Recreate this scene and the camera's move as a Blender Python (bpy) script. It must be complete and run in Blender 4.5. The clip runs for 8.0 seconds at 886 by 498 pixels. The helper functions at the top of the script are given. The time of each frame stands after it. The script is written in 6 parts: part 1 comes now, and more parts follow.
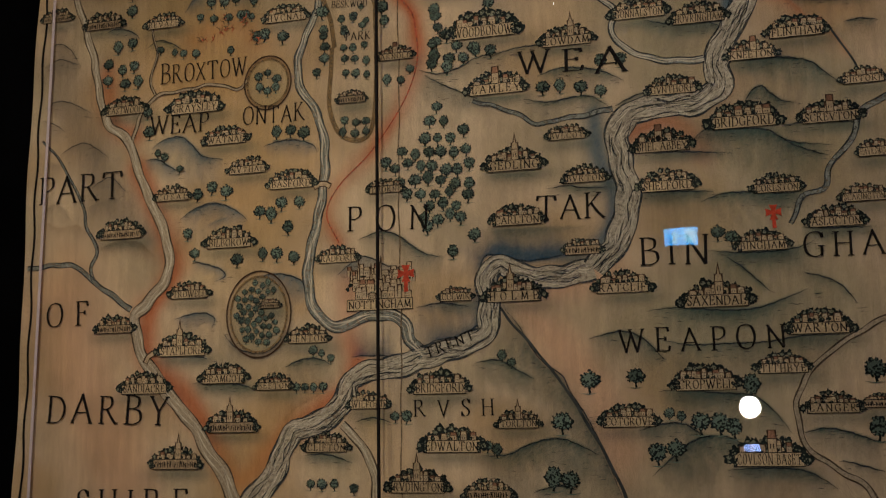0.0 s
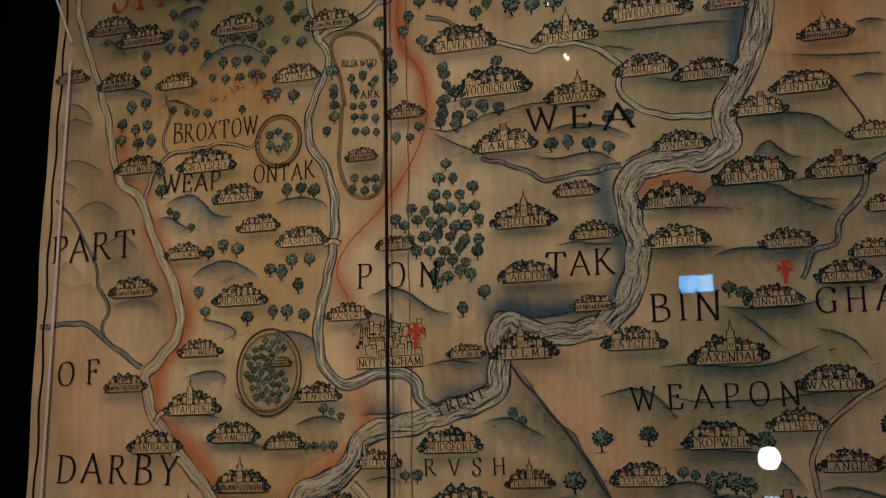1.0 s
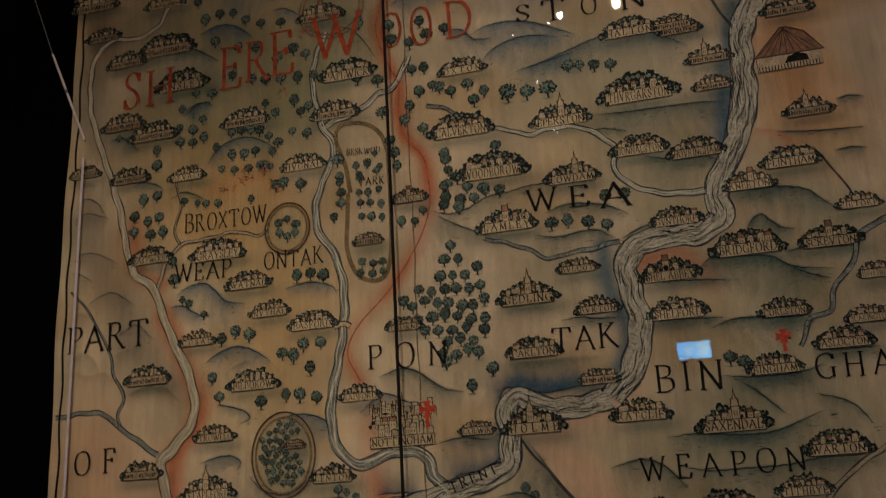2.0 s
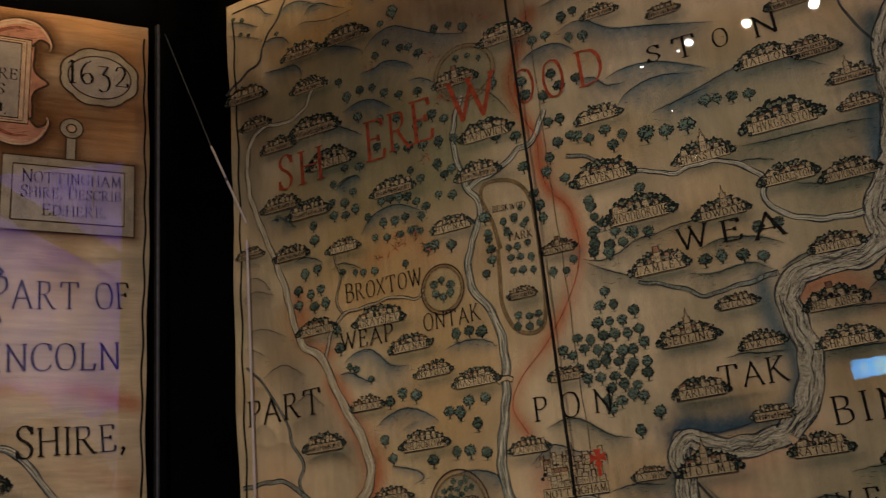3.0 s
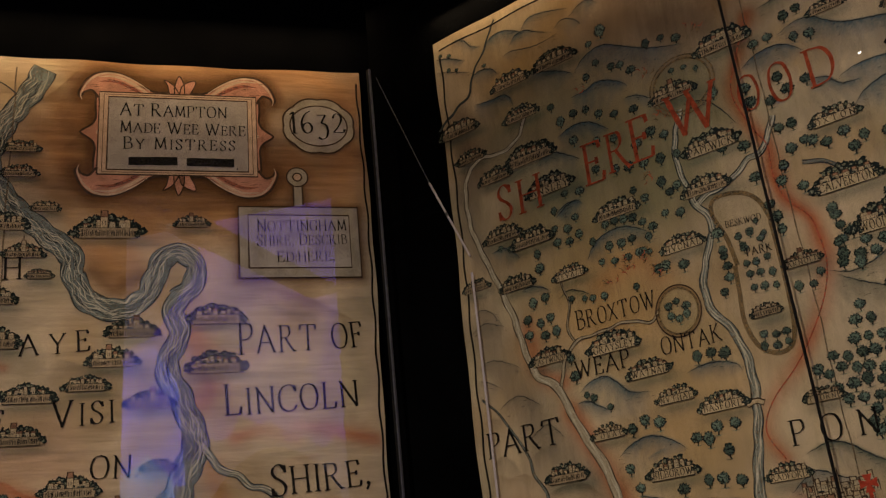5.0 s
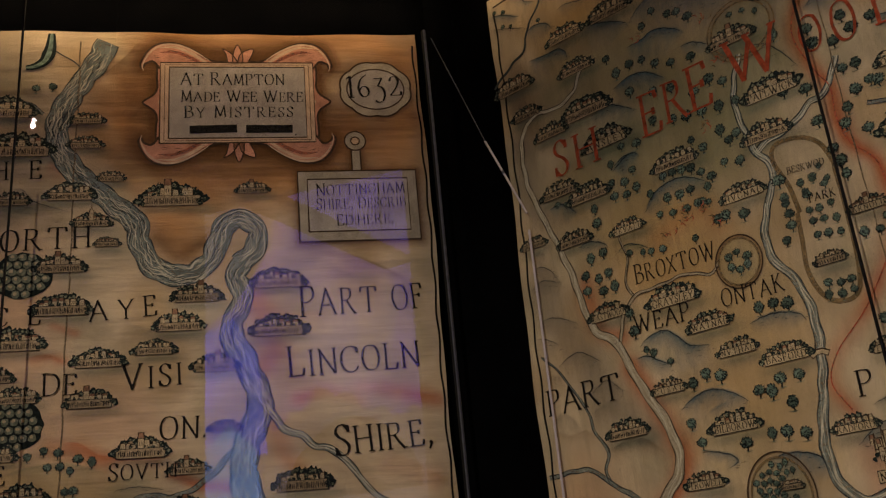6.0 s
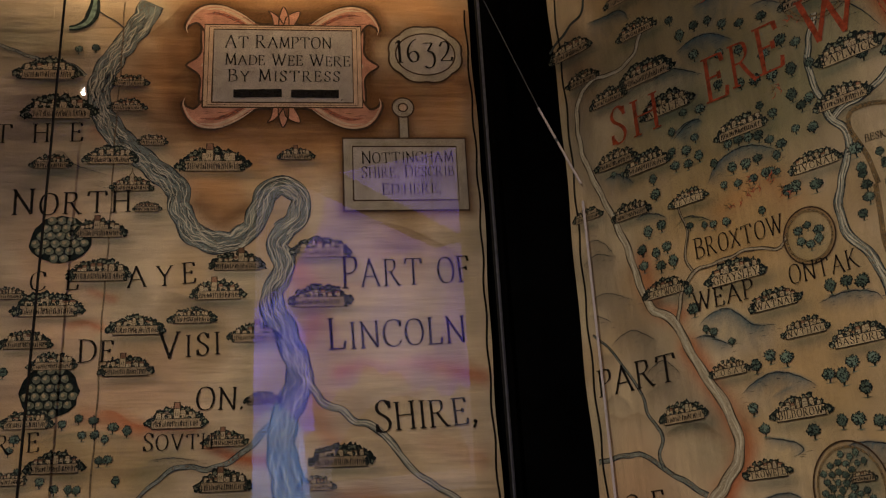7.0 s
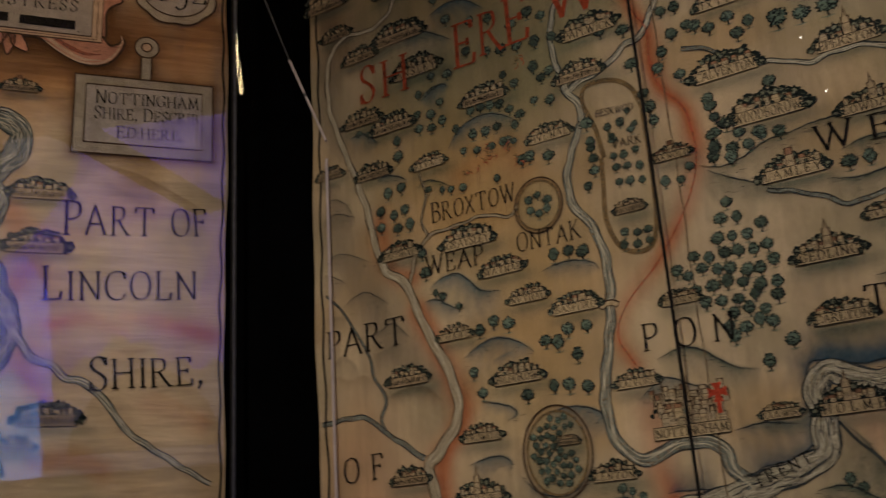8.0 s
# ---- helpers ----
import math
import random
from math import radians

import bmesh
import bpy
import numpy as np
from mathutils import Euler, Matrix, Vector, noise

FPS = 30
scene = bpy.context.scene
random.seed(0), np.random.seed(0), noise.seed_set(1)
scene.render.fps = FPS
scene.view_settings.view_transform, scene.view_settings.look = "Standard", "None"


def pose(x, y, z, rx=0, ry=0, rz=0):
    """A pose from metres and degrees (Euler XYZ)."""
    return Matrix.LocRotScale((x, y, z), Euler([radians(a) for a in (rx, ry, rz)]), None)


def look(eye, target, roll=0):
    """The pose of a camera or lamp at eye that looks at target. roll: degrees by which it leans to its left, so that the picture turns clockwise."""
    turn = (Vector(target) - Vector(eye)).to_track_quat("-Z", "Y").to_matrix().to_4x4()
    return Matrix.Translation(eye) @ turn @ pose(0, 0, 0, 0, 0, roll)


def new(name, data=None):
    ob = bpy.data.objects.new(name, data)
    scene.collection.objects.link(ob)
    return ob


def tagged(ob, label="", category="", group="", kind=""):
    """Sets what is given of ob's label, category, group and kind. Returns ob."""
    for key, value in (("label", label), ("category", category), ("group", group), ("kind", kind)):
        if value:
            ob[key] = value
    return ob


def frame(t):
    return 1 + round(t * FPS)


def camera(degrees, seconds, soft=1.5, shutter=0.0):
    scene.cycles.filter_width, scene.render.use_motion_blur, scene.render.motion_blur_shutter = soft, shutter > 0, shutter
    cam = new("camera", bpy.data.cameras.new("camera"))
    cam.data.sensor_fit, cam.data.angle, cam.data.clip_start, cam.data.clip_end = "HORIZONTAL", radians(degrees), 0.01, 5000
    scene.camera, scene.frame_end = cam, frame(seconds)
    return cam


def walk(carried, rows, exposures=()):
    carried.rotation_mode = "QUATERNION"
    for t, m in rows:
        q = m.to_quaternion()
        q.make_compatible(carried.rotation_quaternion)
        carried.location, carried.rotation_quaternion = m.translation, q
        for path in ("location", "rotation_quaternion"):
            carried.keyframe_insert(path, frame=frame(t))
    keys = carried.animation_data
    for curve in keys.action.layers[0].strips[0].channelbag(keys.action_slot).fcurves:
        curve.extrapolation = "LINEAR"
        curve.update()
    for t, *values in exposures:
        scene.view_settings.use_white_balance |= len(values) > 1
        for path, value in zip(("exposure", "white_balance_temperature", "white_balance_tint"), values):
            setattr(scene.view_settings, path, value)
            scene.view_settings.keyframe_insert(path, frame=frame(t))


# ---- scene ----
cam = camera(49.12, 8.0, soft=1.2, shutter=0.25)
PATH = [
    (0, (1.5335, -2.0000, 1.5000), (1.0626, -0.0861, 1.8397), -0.99),
    (0.5, (1.5331, -2.0093, 1.5186), (1.0478, -0.1026, 1.8780), -0.94),
    (1, (1.5473, -1.9989, 1.5224), (1.0512, -0.1107, 1.9565), -1.21),
    (1.2, (1.5528, -2.0054, 1.5156), (1.0617, -0.1189, 1.9625), -1.77),
    (2.3, (1.5241, -2.1076, 1.5339), (1.0273, -0.2736, 2.1581), -4.22),
    (2.5, (1.5166, -2.1240, 1.5427), (0.9554, -0.3158, 2.1870), -4.80),
    (3, (1.5417, -2.1232, 1.5422), (0.8069, -0.3919, 2.2223), -6.03),
    (3.5, (1.5472, -2.1291, 1.5389), (0.7014, -0.4557, 2.2349), -6.12),
    (4, (1.5213, -2.1589, 1.5915), (0.6489, -0.5219, 2.3393), -6.59),
    (4.5, (1.4828, -2.1576, 1.5984), (0.5185, -0.5700, 2.3398), -6.19),
    (5, (1.4723, -2.1576, 1.5948), (0.4047, -0.6384, 2.3382), -6.00),
    (5.2, (1.4732, -2.1529, 1.5925), (0.3862, -0.6377, 2.3154), -6.19),
    (6.3, (1.5080, -2.0717, 1.5469), (0.2718, -0.6696, 2.2581), -5.01),
    (6.5, (1.4891, -2.0576, 1.5567), (0.2557, -0.6538, 2.2692), -4.28),
    (7, (1.4273, -1.9899, 1.5604), (0.1281, -0.6332, 2.2470), -3.17),
    (7.5, (1.4122, -1.9074, 1.5366), (0.2595, -0.4149, 2.2028), -4.95),
    (8, (1.4506, -1.8507, 1.5159), (0.4979, -0.2091, 2.1465), -3.93),
]
walk(cam, [(t, look(eye, target, roll)) for t, eye, target, roll in PATH],
     exposures=((0, -0.05), (1.2, -0.08), (2.4, -0.42), (8, -0.46)))

# ---- light: a dark gallery, lit by small track spots and strips in the case heads ----
world = bpy.data.worlds.new("gallery_dark")
scene.world = world
world.use_nodes = True
world.node_tree.nodes["Background"].inputs[0].default_value = (0.02, 0.022, 0.03, 1)
world.node_tree.nodes["Background"].inputs[1].default_value = 0.05

PHI = radians(50.84)  # the turn of the northern case against the southern one
RIGHT_POSE = Matrix(((1, 0, 0, 0), (0, 0, -1, 0), (0, 1, 0, 0), (0, 0, 0, 1)))
CO, SI = math.cos(PHI), math.sin(PHI)
LEFT_POSE = Matrix(((CO, 0, SI, -0.35), (SI, 0, -CO, 0.0707), (0, 1, 0, 0), (0, 0, 0, 1)))


def lamp(name, kind, power, colour, m, size=0.1, size_y=None, cone=60, blend=0.6):
    data = bpy.data.lights.new(name, kind)
    data.energy, data.color = power, colour
    if kind == "AREA":
        data.shape, data.size, data.size_y = "RECTANGLE", size, size_y or size
    else:
        data.shadow_soft_size, data.spot_size, data.spot_blend = size, radians(cone), blend
    ob = new(name, data)
    ob.matrix_world = m
    return ob


WARM, SOFT_WARM = (1.0, 0.72, 0.42), (1.0, 0.87, 0.72)
lamp("spot_south_far", "SPOT", 248, SOFT_WARM, look((0.90, -3.62, 3.93), (1.26, 0.0, 2.06)), 0.004, cone=35, blend=1.0)
lamp("spot_south_right", "SPOT", 12, SOFT_WARM, look((1.703, -2.20, 3.92), (1.60, 0.0, 1.1)), 0.008, cone=90, blend=1.0)
lamp("spot_south_left", "SPOT", 22, SOFT_WARM, look((1.125, -2.20, 3.92), (0.05, 0.0, 2.2)), 0.003, cone=62, blend=1.0)
lamp("spot_north", "SPOT", 178, SOFT_WARM, look((0.05, -2.36, 3.92), (-0.56, -0.20, 1.1)), 0.008, cone=66, blend=1.0)
lamp("head_strip_north", "AREA", 6.5, WARM, LEFT_POSE @ pose(-0.80, 3.62, 0.09, -90, 0, 0), 1.5, 0.02)
lamp("head_strip_south", "AREA", 7.0, WARM, RIGHT_POSE @ pose(1.1, 3.45, 0.018, -90, 0, 0), 2.2, 0.012)


# ---- materials ----
def material(name, colour, rough=0.8, metal=0.0, vary=0.25, scale=30.0, bump=0.0, bump_scale=200.0, glow=0.0, by_object=0.0, gloss=0.04, wear=0.0):
    m = bpy.data.materials.new(name)
    m.use_nodes = True
    t = m.node_tree
    b = t.nodes["Principled BSDF"]
    b.inputs["Roughness"].default_value, b.inputs["Metallic"].default_value = rough, metal
    b.inputs["Specular IOR Level"].default_value = gloss
    co = t.nodes.new("ShaderNodeTexCoord")
    n = t.nodes.new("ShaderNodeTexNoise")
    n.inputs["Scale"].default_value, n.inputs["Detail"].default_value = scale, 5
    t.links.new(co.outputs["Object"], n.inputs["Vector"])
    r = t.nodes.new("ShaderNodeMapRange")
    r.inputs["From Min"].default_value, r.inputs["From Max"].default_value = 0.3, 0.7
    r.inputs["To Min"].default_value, r.inputs["To Max"].default_value = 1 - vary, 1 + vary
    t.links.new(n.outputs["Fac"], r.inputs["Value"])
    mul = t.nodes.new("ShaderNodeVectorMath")
    mul.operation = "SCALE"
    mul.inputs[0].default_value = colour
    t.links.new(r.outputs["Result"], mul.inputs["Scale"])
    out = mul.outputs["Vector"]
    if vary:
        fine = t.nodes.new("ShaderNodeTexNoise")
        fine.inputs["Scale"].default_value, fine.inputs["Detail"].default_value = 260, 3
        t.links.new(co.outputs["Object"], fine.inputs["Vector"])
        r3 = t.nodes.new("ShaderNodeMapRange")
        r3.inputs["From Min"].default_value, r3.inputs["From Max"].default_value = 0.3, 0.7
        r3.inputs["To Min"].default_value, r3.inputs["To Max"].default_value = 0.78, 1.22
        t.links.new(fine.outputs["Fac"], r3.inputs["Value"])
        mul3 = t.nodes.new("ShaderNodeVectorMath")
        mul3.operation = "SCALE"
        t.links.new(out, mul3.inputs[0])
        t.links.new(r3.outputs["Result"], mul3.inputs["Scale"])
        out = mul3.outputs["Vector"]
    if wear:
        thin = t.nodes.new("ShaderNodeTexNoise")
        thin.inputs["Scale"].default_value, thin.inputs["Detail"].default_value = 140, 4
        t.links.new(co.outputs["Object"], thin.inputs["Vector"])
        r4 = t.nodes.new("ShaderNodeMapRange")
        r4.inputs["From Min"].default_value, r4.inputs["From Max"].default_value = 0.36, 0.56
        r4.inputs["To Min"].default_value, r4.inputs["To Max"].default_value = 1 - wear, 1.0
        t.links.new(thin.outputs["Fac"], r4.inputs["Value"])
        t.links.new(r4.outputs["Result"], b.inputs["Alpha"])
    if by_object:
        info = t.nodes.new("ShaderNodeObjectInfo")
        r2 = t.nodes.new("ShaderNodeMapRange")
        r2.inputs["To Min"].default_value, r2.inputs["To Max"].default_value = 1 - by_object, 1 + by_object
        t.links.new(info.outputs["Random"], r2.inputs["Value"])
        mul2 = t.nodes.new("ShaderNodeVectorMath")
        mul2.operation = "SCALE"
        t.links.new(out, mul2.inputs[0])
        t.links.new(r2.outputs["Result"], mul2.inputs["Scale"])
        out = mul2.outputs["Vector"]
    t.links.new(out, b.inputs["Base Color"])
    if bump:
        n2 = t.nodes.new("ShaderNodeTexNoise")
        n2.inputs["Scale"].default_value = bump_scale
        t.links.new(co.outputs["Object"], n2.inputs["Vector"])
        bp = t.nodes.new("ShaderNodeBump")
        bp.inputs["Strength"].default_value, bp.inputs["Distance"].default_value = bump, 0.002
        t.links.new(n2.outputs["Fac"], bp.inputs["Height"])
        t.links.new(bp.outputs["Normal"], b.inputs["Normal"])
    if glow:
        b.inputs["Emission Color"].default_value = (*colour, 1)
        b.inputs["Emission Strength"].default_value = glow
        if vary:
            strength = t.nodes.new("ShaderNodeMath")
            strength.operation = "MULTIPLY"
            strength.inputs[1].default_value = glow
            t.links.new(r.outputs["Result"], strength.inputs[0])
            t.links.new(strength.outputs[0], b.inputs["Emission Strength"])
    return m


def cloth_material(name, grain_u, grain_v):
    """Painted linen: the paint lies in the mesh's colour layer; weave, stains and creases are added here."""
    m = bpy.data.materials.new(name)
    m.use_nodes = True
    t = m.node_tree
    b = t.nodes["Principled BSDF"]
    b.inputs["Roughness"].default_value, b.inputs["Specular IOR Level"].default_value = 0.9, 0.06
    paint = t.nodes.new("ShaderNodeVertexColor")
    paint.layer_name = "paint"
    co = t.nodes.new("ShaderNodeTexCoord")

    def noise_of(stretch, scale, lo, hi, detail=5.0):
        mp = t.nodes.new("ShaderNodeMapping")
        mp.inputs["Scale"].default_value = stretch
        t.links.new(co.outputs["Object"], mp.inputs["Vector"])
        n = t.nodes.new("ShaderNodeTexNoise")
        n.inputs["Scale"].default_value, n.inputs["Detail"].default_value = scale, detail
        t.links.new(mp.outputs["Vector"], n.inputs["Vector"])
        r = t.nodes.new("ShaderNodeMapRange")
        r.inputs["From Min"].default_value, r.inputs["From Max"].default_value = 0.3, 0.7
        r.inputs["To Min"].default_value, r.inputs["To Max"].default_value = lo, hi
        t.links.new(n.outputs["Fac"], r.inputs["Value"])
        return r.outputs["Result"], n.outputs["Fac"]

    out = paint.outputs["Color"]
    streak, streak_raw = noise_of((grain_u, grain_v, 1), 75, 0.91, 1.09)
    fold, fold_raw = noise_of((grain_u * 1.2, grain_v * 1.2, 1), 11, 0.92, 1.07)
    blotch, _ = noise_of((1, 1, 1), 7, 0.84, 1.14)
    weave, weave_raw = noise_of((1, 0.5, 1), 320, 0.90, 1.10, 2.0)
    for fac in (streak, fold, blotch, weave):
        mul = t.nodes.new("ShaderNodeVectorMath")
        mul.operation = "SCALE"
        t.links.new(out, mul.inputs[0])
        t.links.new(fac, mul.inputs["Scale"])
        out = mul.outputs["Vector"]
    t.links.new(out, b.inputs["Base Color"])
    bp = t.nodes.new("ShaderNodeBump")
    bp.inputs["Strength"].default_value, bp.inputs["Distance"].default_value = 0.35, 0.002
    t.links.new(weave_raw, bp.inputs["Height"])
    bp2 = t.nodes.new("ShaderNodeBump")
    bp2.inputs["Strength"].default_value, bp2.inputs["Distance"].default_value = 0.6, 0.02
    t.links.new(fold_raw, bp2.inputs["Height"])
    t.links.new(bp.outputs["Normal"], bp2.inputs["Normal"])
    t.links.new(bp2.outputs["Normal"], b.inputs["Normal"])
    return m


def glass_material():
    m = bpy.data.materials.new("case_glass")
    m.use_nodes = True
    t = m.node_tree
    t.nodes.remove(t.nodes["Principled BSDF"])
    clear, gloss = t.nodes.new("ShaderNodeBsdfTransparent"), t.nodes.new("ShaderNodeBsdfGlossy")
    gloss.inputs["Roughness"].default_value = 0.0
    clear.inputs[0].default_value = (0.97, 0.985, 0.98, 1)
    mix, fr = t.nodes.new("ShaderNodeMixShader"), t.nodes.new("ShaderNodeFresnel")
    fr.inputs["IOR"].default_value = 1.62
    t.links.new(fr.outputs[0], mix.inputs[0])
    t.links.new(clear.outputs[0], mix.inputs[1])
    t.links.new(gloss.outputs[0], mix.inputs[2])
    t.links.new(mix.outputs[0], t.nodes["Material Output"].inputs[0])
    return m


glass_rear = bpy.data.materials.new("case_glass_rear")
glass_rear.use_nodes = True
glass_rear.node_tree.nodes.remove(glass_rear.node_tree.nodes["Principled BSDF"])
rear = glass_rear.node_tree.nodes.new("ShaderNodeBsdfTransparent")
rear.inputs[0].default_value = (0.99, 1.0, 0.995, 1)
glass_rear.node_tree.links.new(rear.outputs[0], glass_rear.node_tree.nodes["Material Output"].inputs[0])
linen_south = cloth_material("painted_linen_south", 1, 0.09)
linen_north = cloth_material("painted_linen_north", 0.14, 1)
glass = glass_material()
ink = material("black_ink", (0.013, 0.011, 0.010), vary=0.4, scale=60, wear=0.15)
red_ink = material("red_ink", (0.33, 0.06, 0.025), vary=0.35, scale=40, wear=0.25)
boundary_red = material("boundary_red", (0.42, 0.10, 0.05), vary=0.35, scale=25, wear=0.7)
brown_line = material("brown_line", (0.06, 0.035, 0.02), vary=0.4, scale=50)
river_edge = material("river_edge", (0.09, 0.062, 0.038), vary=0.4, scale=40, wear=0.35)
seam_brown = material("seam_brown", (0.17, 0.115, 0.065), vary=0.4, scale=30, wear=0.75)
pale_brown = material("pale_brown", (0.20, 0.13, 0.06), vary=0.35, scale=30, wear=0.6)
bush_dark = material("bush_dark", (0.014, 0.018, 0.016), vary=0.5, scale=90, by_object=0.3)
bush_mid = material("bush_mid", (0.17, 0.17, 0.115), vary=0.45, scale=80, by_object=0.3)
tree_mid = material("tree_mid", (0.125, 0.165, 0.125), vary=0.5, scale=80, by_object=0.4)
house_wall = material("house_wall", (0.43, 0.32, 0.19), vary=0.25, scale=60, by_object=0.2)
house_roof = material("house_roof", (0.25, 0.13, 0.075), vary=0.3, scale=60, by_object=0.35)
label_band = material("label_band", (0.42, 0.315, 0.185), vary=0.2, scale=60, by_object=0.2)
label_dim = material("label_dim", (0.29, 0.21, 0.125), vary=0.35, scale=90, by_object=0.25)
stone_pale = material("stone_pale", (0.42, 0.33, 0.21), vary=0.2, scale=50)
red_paint = material("red_paint", (0.45, 0.06, 0.03), vary=0.25, scale=50)
water_grey = material("water_grey", (0.40, 0.345, 0.245), vary=0.3, scale=25, wear=0.5)
water_pale = material("water_pale", (0.37, 0.30, 0.20), vary=0.15, scale=12, wear=0.25)
water_blue = material("water_blue", (0.20, 0.205, 0.168), vary=0.35, scale=30, wear=0.6)
water_north = material("water_north", (0.16, 0.175, 0.15), vary=0.35, scale=20, wear=0.45)
river_light = material("river_light", (0.50, 0.44, 0.32), vary=0.25, scale=40)
water_dark = material("water_dark", (0.05, 0.055, 0.05), vary=0.4, scale=30)
wave_line = material("wave_line", (0.035, 0.042, 0.045), vary=0.5, scale=40, wear=0.6)
scroll_pink = material("scroll_pink", (0.43, 0.20, 0.125), vary=0.3, scale=22)
scroll_dark = material("scroll_dark", (0.30, 0.10, 0.06), vary=0.35, scale=40, wear=0.6)
scroll_pale = material("scroll_pale", (0.50, 0.34, 0.22), vary=0.2, scale=30)
panel_grey = material("panel_grey", (0.34, 0.29, 0.235), vary=0.2, scale=20)
board_grey = material("board_grey", (0.31, 0.26, 0.185), vary=0.2, scale=20)
black_wall = material("black_wall", (0.0020, 0.0020, 0.0022), 1.0, vary=0.3, scale=6, bump=0.2, gloss=0.0)
black_floor = material("black_floor", (0.008, 0.0078, 0.0075), 0.8, vary=0.3, scale=4, bump=0.1, gloss=0.0)
black_metal = material("black_metal", (0.02, 0.02, 0.021), 0.45, 0.6, scale=40)
grey_metal = material("grey_metal", (0.085, 0.085, 0.095), 0.7, 0.0, scale=60)
# near-white in place of the light caught by the wire and the glass edge
glint_pale = material("glint_pale", (0.55, 0.47, 0.48), 0.35, 0.0, vary=0.1, gloss=0.4)
dark_seal = material("dark_seal", (0.012, 0.011, 0.010), 0.7)
lamp_glow = material("lamp_glow", (1.0, 0.93, 0.85), vary=0.0, glow=220)
lamp_dim = material("lamp_dim", (1.0, 0.9, 0.85), vary=0.0, glow=60)
sign_glow = material("sign_glow", (0.03, 0.42, 1.0), vary=0.0, glow=15)
sign_white = material("sign_white", (0.35, 0.80, 1.0), vary=0.0, glow=16)
screen_violet = material("screen_violet", (0.24, 0.15, 0.90), vary=0.5, scale=2.2, glow=2.1)
screen_lilac = material("screen_lilac", (0.48, 0.38, 0.95), vary=0.5, scale=2.2, glow=1.7)
screen_blue = material("screen_blue", (0.11, 0.14, 1.0), vary=0.5, scale=2.5, glow=4.5)
screen_cyan = material("screen_cyan", (0.18, 0.42, 1.0), vary=0.5, scale=2.5, glow=4.5)
screen_pale = material("screen_pale", (0.40, 0.38, 0.60), vary=0.4, scale=3, glow=1.0)
screen_dark = material("screen_dark", (0.02, 0.02, 0.03), vary=0.2, scale=3, glow=0.4)


# ---- building helpers ----
def mesh_of(name, verts, faces, mats, idx=None):
    me = bpy.data.meshes.new(name)
    me.from_pydata(verts, [], faces)
    for m in mats:
        me.materials.append(m)
    if idx is not None:
        me.polygons.foreach_set("material_index", idx)
    me.update()
    return me


def part(name, me, parent, label=""):
    ob = new(name, me)
    ob.parent = parent
    return tagged(ob, label) if label else ob


def box_mesh(name, lo, hi, mat, bevel=0.0):
    bm = bmesh.new()
    bmesh.ops.create_cube(bm, size=1)
    for v in bm.verts:
        for k in range(3):
            v.co[k] = lo[k] + (v.co[k] + 0.5) * (hi[k] - lo[k])
    if bevel:
        bmesh.ops.bevel(bm, geom=bm.edges[:], offset=bevel, segments=2, affect="EDGES", profile=0.5)
    me = bpy.data.meshes.new(name)
    bm.to_mesh(me)
    bm.free()
    me.materials.append(mat)
    return me


def thing(name, me, label, category="", kind="", group="", m=None):
    ob = tagged(new(name, me), label, category, group, kind)
    if m is not None:
        ob.matrix_world = m
    return ob


def rod_mesh(name, a, b, radius, mat, sides=10, radius_b=None):
    a, b = Vector(a), Vector(b)
    bm = bmesh.new()
    bmesh.ops.create_cone(bm, cap_ends=True, segments=sides, radius1=radius, radius2=radius_b or radius, depth=(b - a).length,
                          matrix=Matrix.Translation((a + b) / 2) @ (b - a).to_track_quat("Z", "Y").to_matrix().to_4x4())
    me = bpy.data.meshes.new(name)
    bm.to_mesh(me)
    bm.free()
    me.materials.append(mat)
    return me


class Sheet:
    """Collects flat painted shapes at small heights over the cloth, and makes one mesh of them."""

    def __init__(self, lift):
        self.v, self.f, self.i, self.mats, self.lift = [], [], [], [], lift

    def slot(self, mat):
        if mat not in self.mats:
            self.mats.append(mat)
        return self.mats.index(mat)

    def poly(self, pts, mat, up=0.0):
        n = len(self.v)
        self.v += [(x, y, self.lift + 0.33 * up) for x, y in pts]
        self.f.append(list(range(n, n + len(pts))))
        self.i.append(self.slot(mat))

    def strip(self, pts, width, mat, up=0.0, taper=0.0):
        """A painted stroke along pts; width is a number or one width a point."""
        n, k = len(self.v), len(pts)
        for j, (x, y) in enumerate(pts):
            (ax, ay), (bx, by) = pts[max(j - 1, 0)], pts[min(j + 1, k - 1)]
            dx, dy = bx - ax, by - ay
            d = math.hypot(dx, dy) or 1e-9
            w = (width[j] if isinstance(width, list) else width) / 2
            if taper:
                w *= 1 - taper * abs(2 * j / (k - 1) - 1) ** 2
            self.v += [(x - dy / d * w, y + dx / d * w, self.lift + 0.33 * up), (x + dy / d * w, y - dx / d * w, self.lift + 0.33 * up)]
        for j in range(k - 1):
            a = n + 2 * j
            self.f.append([a, a + 1, a + 3, a + 2])
            self.i.append(self.slot(mat))

    def blob(self, x, y, r, mat, up=0.0, n=9, rough=0.25, squash=1.0):
        a0 = random.random() * 6.3
        self.poly([(x + r * math.cos(a0 + 6.2832 * k / n) * (1 + random.uniform(-rough, rough)),
                    y + squash * r * math.sin(a0 + 6.2832 * k / n) * (1 + random.uniform(-rough, rough))) for k in range(n)], mat, up)

    def mesh(self, name):
        return mesh_of(name, self.v, self.f, self.mats, self.i)


